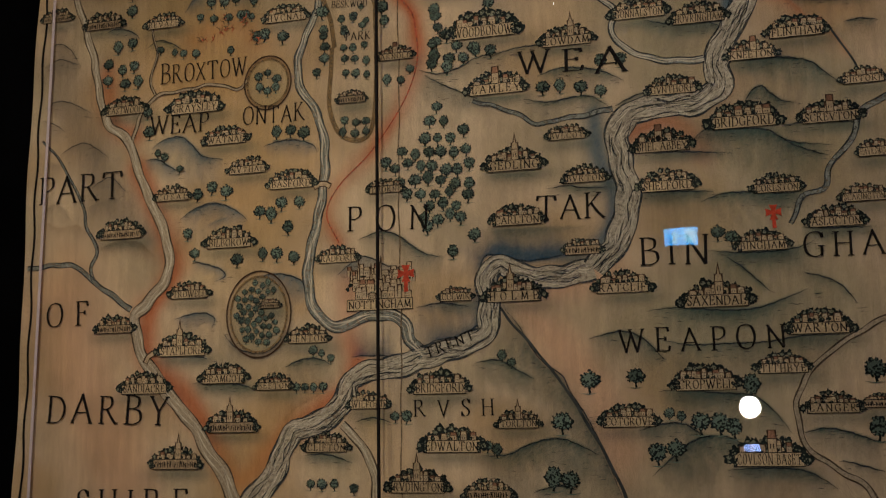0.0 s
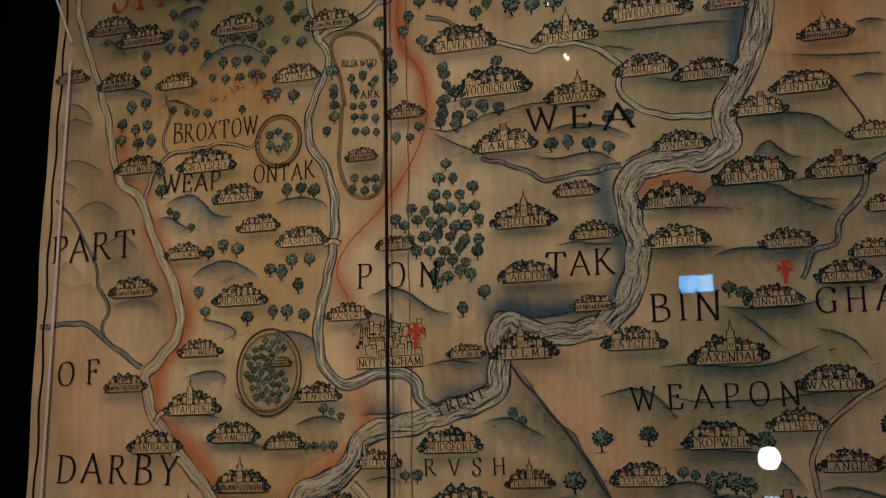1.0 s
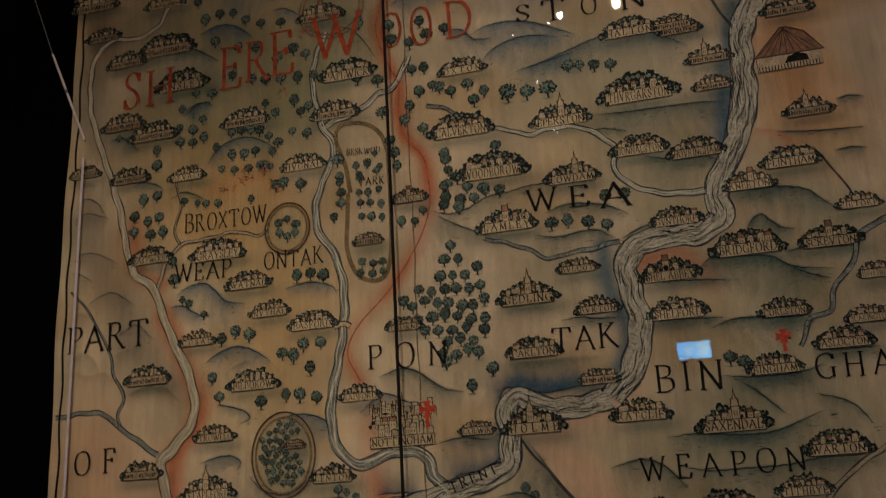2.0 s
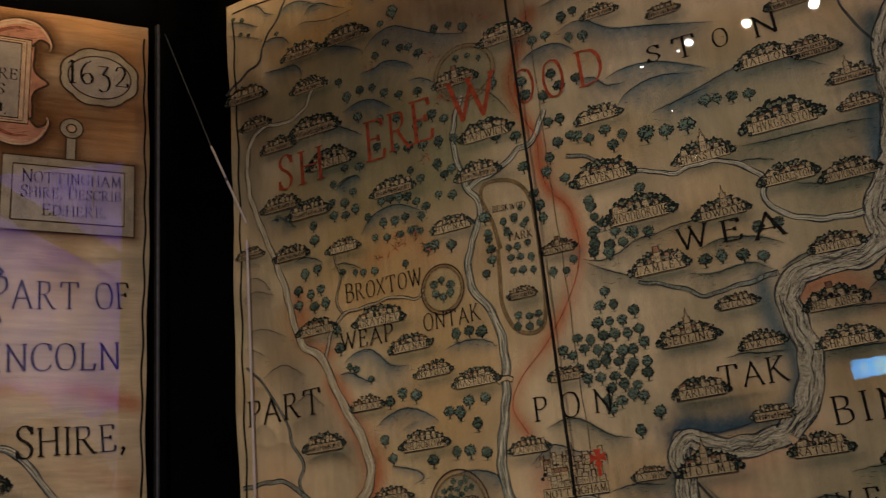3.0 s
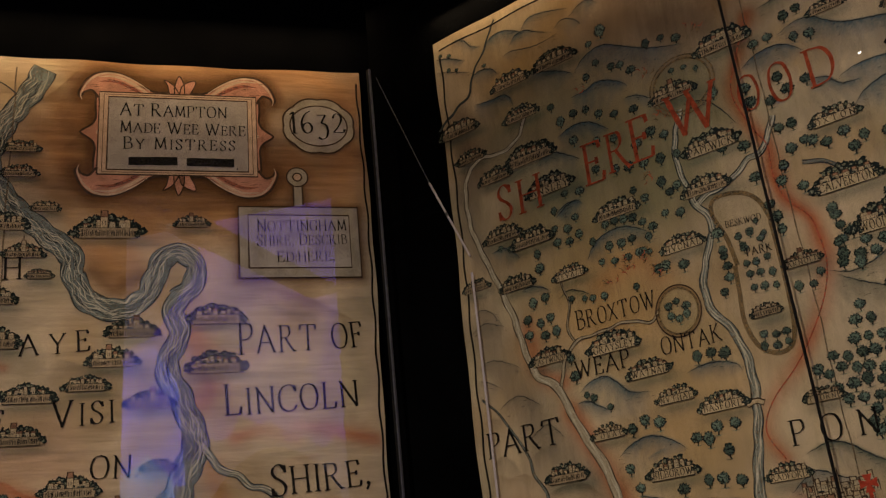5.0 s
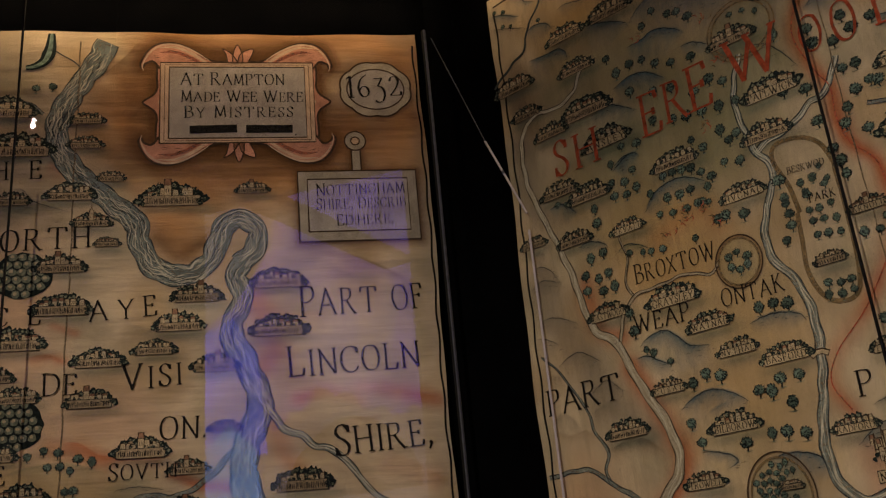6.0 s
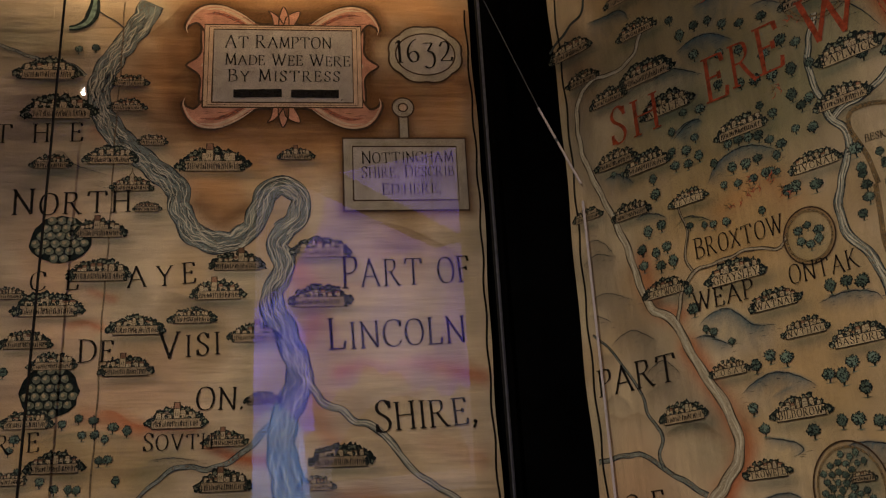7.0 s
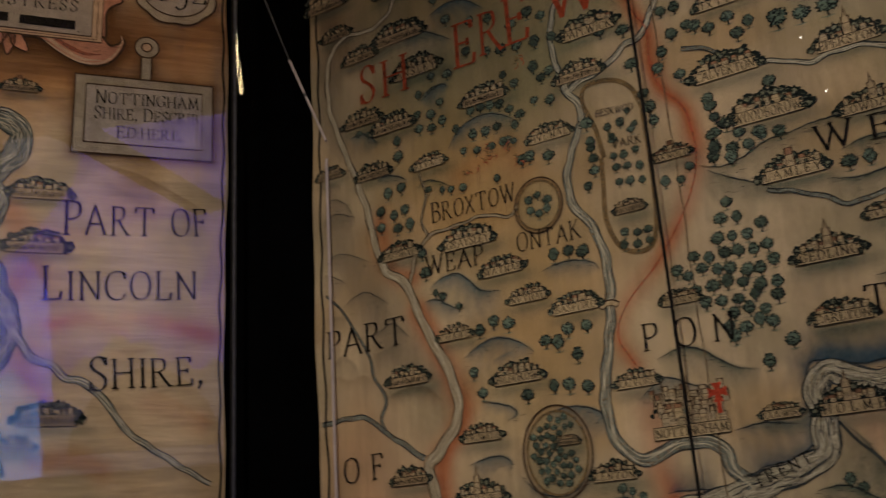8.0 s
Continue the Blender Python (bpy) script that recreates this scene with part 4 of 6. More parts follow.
ridge(right_map, [(0.202, 1.902), (0.254, 1.919), (0.302, 1.914), (0.327, 1.897), (0.347, 1.878)], 0.025, "umber", 0.6)
ridge(right_map, [(0.122, 2.581), (0.16, 2.587), (0.185, 2.571), (0.211, 2.542)], 0.025, "blue", 0.8)
ridge(right_map, [(0.339, 2.618), (0.38, 2.643), (0.419, 2.646)], 0.025, "blue", 0.7)
ridge(right_map, [(0.41, 2.47), (0.44, 2.511), (0.485, 2.529), (0.53, 2.528), (0.575, 2.505), (0.598, 2.483)], 0.028, "blue", 0.9)
ridge(right_map, [(0.2, 2.445), (0.232, 2.451), (0.272, 2.436), (0.289, 2.419)], 0.02, "blue", 0.6)
ridge(right_map, [(0.313, 2.394), (0.344, 2.408), (0.383, 2.393), (0.406, 2.376)], 0.025, "green", 0.8)
ridge(right_map, [(0.333, 2.137), (0.363, 2.156), (0.407, 2.161), (0.438, 2.138), (0.468, 2.108), (0.52, 2.097)], 0.032, "blue", 0.9)
ridge(right_map, [(0.316, 2.11), (0.35, 2.11), (0.38, 2.091), (0.411, 2.074)], 0.02, "blue", 0.8)
ridge(right_map, [(0.62, 2.119), (0.655, 2.128), (0.697, 2.128), (0.739, 2.114), (0.753, 2.094)], 0.025, "blue", 0.8)
ridge(right_map, [(0.412, 1.96), (0.444, 1.981), (0.487, 1.994), (0.523, 1.988), (0.559, 1.969), (0.584, 1.948)], 0.03, "blue", 0.9)
ridge(right_map, [(0.481, 1.942), (0.51, 1.953), (0.538, 1.957)], 0.015, "blue", 0.5)
ridge(right_map, [(0.99, 2.265), (1.036, 2.251), (1.082, 2.26), (1.127, 2.28), (1.194, 2.287)], 0.035, "teal", 0.6)
ridge(right_map, [(1.003, 2.252), (1.048, 2.224), (1.087, 2.204), (1.131, 2.181)], 0.04, "teal", 0.6)
ridge(right_map, [(1.159, 2.28), (1.217, 2.292), (1.286, 2.292), (1.38, 2.284)], 0.02, "teal", 0.6)
ridge(right_map, [(1.258, 2.222), (1.302, 2.235), (1.35, 2.232), (1.398, 2.219), (1.442, 2.194)], 0.03, "teal", 0.9)
ridge(right_map, [(1.225, 2.174), (1.28, 2.162), (1.335, 2.168), (1.371, 2.166), (1.408, 2.14)], 0.03, "teal", 0.85)
ridge(right_map, [(1.112, 2.188), (1.175, 2.184), (1.237, 2.182)], 0.02, "teal", 0.5)
ridge(right_map, [(1.386, 2.442), (1.447, 2.437), (1.531, 2.435), (1.625, 2.432), (1.684, 2.424)], 0.05, "teal", 0.8)
ridge(right_map, [(1.372, 2.405), (1.409, 2.404), (1.459, 2.39)], 0.015, "teal", 0.6)
ridge(right_map, [(1.488, 2.324), (1.546, 2.308), (1.615, 2.305), (1.65, 2.288)], 0.03, "teal", 0.7)
ridge(right_map, [(1.421, 2.139), (1.459, 2.157), (1.492, 2.166)], 0.025, "teal", 0.7)
ridge(right_map, [(1.132, 2.017), (1.193, 2.01), (1.249, 2.013)], 0.015, "teal", 0.5)
ridge(right_map, [(1.271, 1.971), (1.313, 1.975), (1.348, 1.968), (1.397, 1.966)], 0.02, "teal", 0.6)
ridge(right_map, [(1.14, 1.893), (1.201, 1.887), (1.273, 1.886), (1.358, 1.885)], 0.025, "teal", 0.5)
ridge(right_map, [(0.847, 1.886), (0.9, 1.902), (0.938, 1.892), (0.97, 1.868), (1.002, 1.847), (1.045, 1.836)], 0.03, "teal", 0.9)
ridge(right_map, [(1.654, 2.219), (1.709, 2.216), (1.775, 2.209), (1.817, 2.195), (1.841, 2.171), (1.868, 2.147)], 0.045, "teal", 0.95)
ridge(right_map, [(1.681, 2.122), (1.701, 2.149), (1.718, 2.154), (1.733, 2.138), (1.756, 2.119), (1.781, 2.113)], 0.03, "teal", 0.95)
ridge(right_map, [(1.77, 2.337), (1.852, 2.325), (1.954, 2.318)], 0.015, "teal", 0.7)
ridge(right_map, [(1.884, 2.273), (1.916, 2.277), (1.949, 2.27)], 0.015, "teal", 0.8)
ridge(right_map, [(1.904, 2.39), (1.934, 2.394), (1.962, 2.387)], 0.02, "teal", 0.8)
ridge(right_map, [(1.57, 2.041), (1.597, 2.07), (1.642, 2.071), (1.718, 2.062), (1.748, 2.042), (1.779, 2.029), (1.844, 2.019)], 0.05, "teal", 0.95)
ridge(right_map, [(1.753, 2.036), (1.789, 2.016), (1.834, 1.998)], 0.02, "teal", 0.6)
ridge(right_map, [(1.48, 2.034), (1.571, 2.027), (1.639, 2.019)], 0.015, "teal", 0.6)
ridge(right_map, [(1.452, 1.949), (1.52, 1.947), (1.614, 1.941)], 0.02, "teal", 0.8)
ridge(right_map, [(1.583, 1.921), (1.63, 1.935), (1.685, 1.934), (1.738, 1.928), (1.782, 1.928)], 0.035, "teal", 0.95)
ridge(right_map, [(1.773, 1.856), (1.835, 1.852), (1.902, 1.85)], 0.02, "teal", 0.7)
ridge(right_map, [(1.751, 2.067), (1.805, 2.07), (1.899, 2.062)], 0.02, "teal", 0.6)
ridge(right_map, [(1.588, 1.82), (1.653, 1.812), (1.727, 1.812), (1.769, 1.818), (1.793, 1.828)], 0.03, "teal", 0.9)
ridge(right_map, [(1.721, 2.35), (1.765, 2.34), (1.791, 2.324), (1.816, 2.292)], 0.012, "red", 0.6)
ridge(right_map, [(1.856, 2.26), (1.875, 2.236), (1.894, 2.195)], 0.01, "red", 0.5)
ridge(right_map, [(0.446, 1.861), (0.489, 1.85), (0.521, 1.837), (0.53, 1.821), (0.502, 1.811)], 0.015, "blue", 0.7)
ridge(right_map, [(1.626, 1.805), (1.652, 1.786), (1.682, 1.756), (1.705, 1.732)], 0.006, "teal", 0.8)
ridge(right_map, [(1.767, 1.767), (1.808, 1.755), (1.838, 1.737), (1.863, 1.702)], 0.02, "teal", 0.6)
ridge(right_map, [(1.465, 1.703), (1.526, 1.707), (1.613, 1.698), (1.678, 1.7), (1.732, 1.717), (1.777, 1.734)], 0.035, "teal", 0.9)
ridge(right_map, [(1.343, 1.65), (1.401, 1.663), (1.434, 1.659), (1.462, 1.641), (1.483, 1.617), (1.496, 1.601)], 0.03, "teal", 0.85)
ridge(right_map, [(1.479, 1.646), (1.544, 1.632), (1.62, 1.632), (1.695, 1.633), (1.758, 1.642), (1.84, 1.642)], 0.035, "teal", 0.7)
ridge(right_map, [(1.479, 1.541), (1.528, 1.543), (1.592, 1.536), (1.656, 1.53), (1.686, 1.509), (1.71, 1.48), (1.725, 1.456)], 0.045, "teal", 0.9)
ridge(right_map, [(1.436, 1.465), (1.492, 1.478), (1.529, 1.475), (1.555, 1.457), (1.578, 1.447)], 0.03, "teal", 0.85)
ridge(right_map, [(1.459, 1.376), (1.499, 1.412), (1.538, 1.442), (1.576, 1.453), (1.618, 1.446), (1.64, 1.422)], 0.06, "teal", 0.95)
ridge(right_map, [(1.746, 1.456), (1.785, 1.465), (1.825, 1.458), (1.864, 1.444), (1.891, 1.435)], 0.03, "teal", 0.95)
ridge(right_map, [(1.602, 1.387), (1.667, 1.391), (1.739, 1.387), (1.778, 1.368), (1.801, 1.351)], 0.035, "teal", 0.85)
ridge(right_map, [(1.811, 1.405), (1.85, 1.394), (1.886, 1.383)], 0.015, "teal", 0.6)
ridge(right_map, [(1.105, 1.608), (1.142, 1.614), (1.166, 1.61), (1.195, 1.592), (1.231, 1.572)], 0.025, "teal", 0.85)
ridge(right_map, [(1.113, 1.417), (1.172, 1.42), (1.208, 1.437), (1.255, 1.45), (1.289, 1.449), (1.323, 1.435), (1.358, 1.417)], 0.06, "teal", 0.95)
ridge(right_map, [(0.841, 1.491), (0.881, 1.499), (0.921, 1.489)], 0.02, "green", 0.7)
ridge(right_map, [(0.727, 1.422), (0.779, 1.423), (0.835, 1.405)], 0.02, "teal", 0.6)
ridge(right_map, [(1.222, 1.345), (1.274, 1.358), (1.31, 1.349)], 0.02, "teal", 0.8)
ridge(right_map, [(0.405, 1.728), (0.45, 1.739), (0.485, 1.739), (0.507, 1.725), (0.499, 1.704)], 0.03, "blue", 0.8)
ridge(right_map, [(0.602, 1.813), (0.643, 1.821), (0.684, 1.816), (0.718, 1.799), (0.735, 1.757)], 0.05, "blue", 0.9)
ridge(right_map, [(0.677, 1.611), (0.713, 1.626), (0.752, 1.629), (0.789, 1.614)], 0.025, "teal", 0.85)
ridge(right_map, [(0.455, 1.582), (0.51, 1.583), (0.579, 1.575), (0.612, 1.561)], 0.02, "teal", 0.8)
ridge(right_map, [(0.379, 1.652), (0.439, 1.647), (0.498, 1.635)], 0.015, "blue", 0.6)
ridge(right_map, [(1.172, 1.721), (1.204, 1.679), (1.226, 1.637), (1.254, 1.602), (1.288, 1.578), (1.304, 1.543), (1.336, 1.491), (1.367, 1.424), (1.393, 1.349), (1.401, 1.334)], 0.05, "teal", 0.95)
ridge(right_map, [(1.801, 1.723), (1.785, 1.723)], 0.02, "green", 0.6)
ridge(right_map, [(1.401, 1.334), (1.367, 1.424), (1.336, 1.491), (1.304, 1.543), (1.288, 1.578), (1.254, 1.602), (1.226, 1.637), (1.204, 1.679)], 0.05, "pink", 0.6)
ridge(right_map, [(0.978, 1.73), (1.034, 1.738), (1.096, 1.728)], 0.02, "blue", 0.6)
ridge(right_map, [(1.316, 1.833), (1.286, 1.825), (1.22, 1.819), (1.172, 1.833), (1.138, 1.836), (1.123, 1.815), (1.119, 1.779)], 0.03, "navy", 0.95)
ridge(right_map, [(1.119, 1.779), (1.12, 1.724), (1.113, 1.689), (1.073, 1.665), (1.027, 1.66), (0.986, 1.642)], 0.03, "navy", 0.9)
ridge(right_map, [(0.933, 1.629), (0.869, 1.631), (0.833, 1.63)], 0.03, "navy", 0.8)
ridge(right_map, [(0.528, 1.692), (0.564, 1.657), (0.618, 1.645), (0.659, 1.663), (0.678, 1.699)], 0.012, "navy", 0.6)
ridge(right_map, [(0.792, 1.585), (0.753, 1.549), (0.7, 1.52), (0.674, 1.478)], 0.05, "umber", 0.35)
ridge(right_map, [(0.005, 3.275), (0.052, 3.26), (0.109, 3.225)], 0.015, "blue", 0.8)
ridge(right_map, [(0.0, 3.231), (0.068, 3.204), (0.129, 3.174)], 0.015, "grey", 0.7)
ridge(right_map, [(0.079, 3.315), (0.116, 3.294), (0.139, 3.263), (0.173, 3.246)], 0.02, "blue", 0.7)
ridge(right_map, [(0.182, 3.234), (0.212, 3.26), (0.254, 3.262), (0.292, 3.244), (0.323, 3.222)], 0.035, "blue", 0.9)
ridge(right_map, [(0.273, 3.203), (0.296, 3.226), (0.33, 3.227), (0.367, 3.204), (0.415, 3.178)], 0.035, "blue", 0.9)
ridge(right_map, [(0.245, 3.174), (0.274, 3.181), (0.351, 3.162), (0.433, 3.164)], 0.03, "blue", 0.6)
ridge(right_map, [(0.317, 3.233), (0.344, 3.26), (0.384, 3.259), (0.44, 3.243), (0.48, 3.228)], 0.03, "blue", 0.8)
ridge(right_map, [(0.424, 3.185), (0.453, 3.203), (0.489, 3.186), (0.508, 3.162)], 0.03, "blue", 0.9)
ridge(right_map, [(0.475, 3.198), (0.513, 3.223), (0.541, 3.224), (0.569, 3.202)], 0.04, "blue", 0.9)
ridge(right_map, [(0.123, 3.157), (0.16, 3.167), (0.2, 3.154), (0.219, 3.126)], 0.03, "blue", 0.8)
ridge(right_map, [(0.241, 3.109), (0.321, 3.082), (0.395, 3.057), (0.447, 3.029), (0.459, 3.009)], 0.03, "blue", 0.9)
ridge(right_map, [(0.123, 3.06), (0.188, 3.053), (0.228, 3.052), (0.25, 3.032), (0.255, 3.007)], 0.03, "blue", 0.95)
ridge(right_map, [(0.46, 3.016), (0.496, 3.05), (0.535, 3.065), (0.57, 3.061), (0.611, 3.037), (0.689, 2.993), (0.783, 2.961)], 0.06, "blue", 0.85)
ridge(right_map, [(0.441, 2.949), (0.491, 2.952), (0.519, 2.962), (0.553, 2.955), (0.593, 2.931), (0.61, 2.91)], 0.035, "blue", 0.95)
ridge(right_map, [(0.59, 2.878), (0.627, 2.875), (0.675, 2.843)], 0.02, "blue", 0.6)
ridge(right_map, [(0.38, 2.846), (0.423, 2.862), (0.459, 2.862), (0.493, 2.848), (0.536, 2.81)], 0.04, "blue", 0.95)
ridge(right_map, [(0.304, 2.807), (0.36, 2.809), (0.403, 2.785), (0.44, 2.758)], 0.025, "blue", 0.8)
ridge(right_map, [(0.34, 2.628), (0.374, 2.646), (0.409, 2.646), (0.423, 2.63)], 0.025, "blue", 0.85)
ridge(right_map, [(0.749, 2.793), (0.798, 2.784), (0.836, 2.744), (0.868, 2.688)], 0.06, "green", 0.6)
ridge(right_map, [(0.979, 2.966), (1.033, 2.975), (1.077, 2.975), (1.104, 2.963), (1.135, 2.93)], 0.03, "teal", 0.8)
ridge(right_map, [(1.009, 2.873), (1.052, 2.89), (1.094, 2.887), (1.124, 2.862), (1.166, 2.836), (1.26, 2.811), (1.398, 2.77)], 0.055, "blue", 0.95)
ridge(right_map, [(0.91, 2.825), (0.947, 2.846), (0.993, 2.851), (1.027, 2.839), (1.059, 2.809)], 0.045, "blue", 0.9)
ridge(right_map, [(1.119, 2.706), (1.152, 2.718), (1.199, 2.721), (1.249, 2.712), (1.295, 2.692), (1.368, 2.652)], 0.045, "blue", 0.95)
ridge(right_map, [(1.049, 2.728), (1.092, 2.72), (1.12, 2.69), (1.167, 2.683)], 0.03, "blue", 0.8)
ridge(right_map, [(1.135, 2.624), (1.164, 2.652), (1.213, 2.67), (1.264, 2.671), (1.325, 2.655)], 0.04, "blue", 0.85)
ridge(right_map, [(1.216, 2.584), (1.271, 2.594), (1.322, 2.603), (1.357, 2.61)], 0.03, "blue", 0.7)
ridge(right_map, [(1.243, 2.583), (1.293, 2.601), (1.35, 2.617), (1.406, 2.633), (1.46, 2.639), (1.536, 2.625), (1.583, 2.598), (1.619, 2.573)], 0.04, "blue", 0.75)
ridge(right_map, [(1.761, 2.682), (1.739, 2.628), (1.72, 2.561)], 0.06, "teal", 0.7)
ridge(right_map, [(1.699, 2.494), (1.689, 2.426), (1.668, 2.348), (1.647, 2.299)], 0.03, "navy", 0.6)
wash(right_map, [(0.62, 3.16), (0.76, 3.06), (0.88, 3.02)], 0.09, "umber", 0.45)
wash(right_map, [(0.07, 3.04), (0.10, 2.92), (0.13, 2.80)], 0.05, "umber", 0.4)
wash(right_map, [(0.36, 2.70), (0.52, 2.74), (0.66, 2.66), (0.60, 2.54)], 0.07, "green", 0.45)
wash(right_map, [(0.44, 2.40), (0.54, 2.43), (0.60, 2.38)], 0.035, "orange", 0.45)
wash(right_map, [(0.30, 3.12), (0.42, 3.20), (0.50, 3.26)], 0.06, "ochre", 0.6)
river(right_map, [(2.002, 2.69), (1.863, 2.701), (1.792, 2.681), (1.741, 2.606), (1.727, 2.516), (1.723, 2.432), (1.704, 2.368), (1.685, 2.32), (1.655, 2.268), (1.631, 2.215), (1.636, 2.165), (1.59, 2.131), (1.516, 2.131), (1.457, 2.121), (1.423, 2.081), (1.429, 2.013), (1.44, 1.952), (1.429, 1.893), (1.403, 1.835), (1.361, 1.796)], 0.052, 0.05, "trent")
river(right_map, [(1.361, 1.796), (1.29, 1.782), (1.219, 1.788), (1.165, 1.815), (1.137, 1.79), (1.14, 1.729), (1.129, 1.67), (1.082, 1.646), (1.02, 1.629), (0.976, 1.618), (0.932, 1.605), (0.882, 1.6), (0.837, 1.583), (0.811, 1.53), (0.766, 1.494), (0.701, 1.471), (0.675, 1.429), (0.649, 1.37), (0.604, 1.328), (0.585, 1.274)], 0.044, 0.048, "trent")
river(right_map, [(0.29, 2.958), (0.255, 2.896), (0.194, 2.874), (0.125, 2.881), (0.076, 2.851), (0.057, 2.778), (0.064, 2.676), (0.094, 2.583), (0.162, 2.395), (0.183, 2.299), (0.213, 2.21), (0.266, 2.17), (0.287, 2.119), (0.316, 2.048), (0.356, 1.97), (0.385, 1.895), (0.383, 1.828), (0.337, 1.771), (0.306, 1.74), (0.313, 1.687), (0.336, 1.635), (0.399, 1.557), (0.457, 1.493), (0.5, 1.431), (0.543, 1.37), (0.571, 1.31)], 0.01, 0.032, "pale")
river(right_map, [(0.233, 3.315), (0.205, 3.274), (0.185, 3.231), (0.146, 3.187), (0.129, 3.153), (0.109, 3.102), (0.065, 3.079), (-0.012, 3.028)], 0.006, 0.01, "dark")
river(right_map, [(0.737, 2.786), (0.711, 2.72), (0.699, 2.657), (0.709, 2.589), (0.724, 2.525), (0.747, 2.486), (0.753, 2.441), (0.738, 2.415), (0.706, 2.328), (0.707, 2.26), (0.742, 2.202), (0.766, 2.133), (0.77, 2.053), (0.761, 1.976), (0.745, 1.899), (0.733, 1.849), (0.735, 1.772), (0.758, 1.721), (0.804, 1.695), (0.856, 1.715), (0.908, 1.72), (0.952, 1.701), (0.964, 1.664), (0.998, 1.629)], 0.013, 0.027, "leen")
river(right_map, [(0.952, 2.676), (0.934, 2.631), (0.906, 2.596), (0.874, 2.588), (0.839, 2.563), (0.806, 2.545), (0.758, 2.537), (0.727, 2.518)], 0.014, 0.016, "leen")
river(right_map, [(0.012, 1.864), (0.089, 1.871), (0.151, 1.861), (0.191, 1.825), (0.245, 1.789), (0.294, 1.754)], 0.01, 0.012, "leen")
river(right_map, [(0.032, 2.183), (0.091, 2.121), (0.125, 2.062), (0.159, 2.004), (0.164, 1.962), (0.197, 1.905), (0.185, 1.859), (0.191, 1.825)], 0.004, 0.008, "leen")
river(right_map, [(0.579, 2.287), (0.551, 2.264), (0.493, 2.282), (0.419, 2.275), (0.345, 2.268), (0.308, 2.236), (0.288, 2.189), (0.281, 2.162)], 0.006, 0.009, "pale")
river(right_map, [(0.32, 2.457), (0.338, 2.369), (0.322, 2.313), (0.339, 2.272)], 0.004, 0.006, "pale")
river(right_map, [(1.112, 2.18), (1.169, 2.161), (1.218, 2.137), (1.254, 2.115), (1.303, 2.121), (1.351, 2.125), (1.417, 2.135)], 0.007, 0.011, "leen")
river(right_map, [(0.993, 2.533), (1.026, 2.526), (1.058, 2.506), (1.081, 2.478)], 0.009, 0.008, "leen")
river(right_map, [(1.139, 2.447), (1.176, 2.443), (1.237, 2.417), (1.29, 2.425), (1.351, 2.417), (1.404, 2.381), (1.431, 2.352), (1.419, 2.314), (1.441, 2.273), (1.487, 2.243), (1.544, 2.227), (1.607, 2.223)], 0.009, 0.014, "leen")
river(right_map, [(1.984, 2.118), (1.909, 2.09), (1.877, 2.024), (1.837, 1.981), (1.823, 1.936), (1.779, 1.916), (1.754, 1.866)], 0.012, 0.008, "leen")
river(right_map, [(1.965, 1.693), (1.912, 1.672), (1.84, 1.633), (1.785, 1.592), (1.751, 1.549), (1.737, 1.496), (1.752, 1.431), (1.8, 1.389), (1.847, 1.358), (1.873, 1.317)], 0.009, 0.01, "pale")
river(right_map, [(0.811, 1.485), (0.856, 1.44), (0.881, 1.393), (0.89, 1.323)], 0.016, 0.02, "pale")
river(right_map, [(1.855, 2.265), (1.887, 2.211), (1.908, 2.149)], 0.004, 0.004, "dark")
river(right_map, [(1.676, 2.766), (1.672, 2.706), (1.694, 2.655), (1.72, 2.593)], 0.005, 0.007, "dark")
river(right_map, [(1.163, 1.722), (1.22, 1.649), (1.282, 1.57), (1.336, 1.48), (1.377, 1.402), (1.409, 1.325)], 0.005, 0.007, "dark")
lane(right_map, [(0.949, 2.962), (0.902, 2.86), (0.872, 2.771), (0.901, 2.662), (0.925, 2.606), (0.922, 2.529), (0.936, 2.463), (0.976, 2.406), (0.986, 2.365), (0.989, 2.284), (0.957, 2.195), (0.884, 2.09), (0.804, 2.012), (0.775, 1.949), (0.804, 1.883)], 0.0032, boundary_red)
lane(right_map, [(0.793, 2.339), (0.782, 2.41), (0.759, 2.483), (0.774, 2.519), (0.832, 2.514), (0.872, 2.483), (0.891, 2.431), (0.891, 2.417), (0.893, 2.308), (0.89, 2.188), (0.876, 2.128), (0.844, 2.114), (0.804, 2.135), (0.781, 2.198), (0.784, 2.279), (0.787, 2.34)], 0.011, pale_brown)
ring(right_map, 0.628, 2.272, 0.051, 0.057)
ring(right_map, 0.614, 1.732, 0.068, 0.085)
ring(right_map, 0.754, 2.849, 0.077, 0.074)

# the southern map: villages with their names
town(right_map, 0.057, 2.489, 0.090, "")
town(right_map, 0.188, 2.455, 0.112, "")
town(right_map, 0.354, 2.439, 0.100, "BEVALL")
town(right_map, 0.672, 2.418, 0.115, "HVCNAL")
town(right_map, 0.258, 2.23, 0.116, "EASTWOOD")
town(right_map, 0.443, 2.217, 0.140, "GRAYSLEY")
town(right_map, 0.525, 2.134, 0.115, "WATNAL")
town(right_map, 0.581, 2.059, 0.101, "NVTHAL")
town(right_map, 0.689, 2.016, 0.117, "BASFORD")
town(right_map, 0.391, 2.008, 0.095, "COSAL")
town(right_map, 0.261, 1.925, 0.120, "")
town(right_map, 0.538, 1.888, 0.124, "BILBOROW")
town(right_map, 0.802, 1.839, 0.099, "RADFORD")
town(right_map, 0.442, 1.776, 0.103, "TROWELL")
town(right_map, 1.068, 1.742, 0.077, "COLWIK")
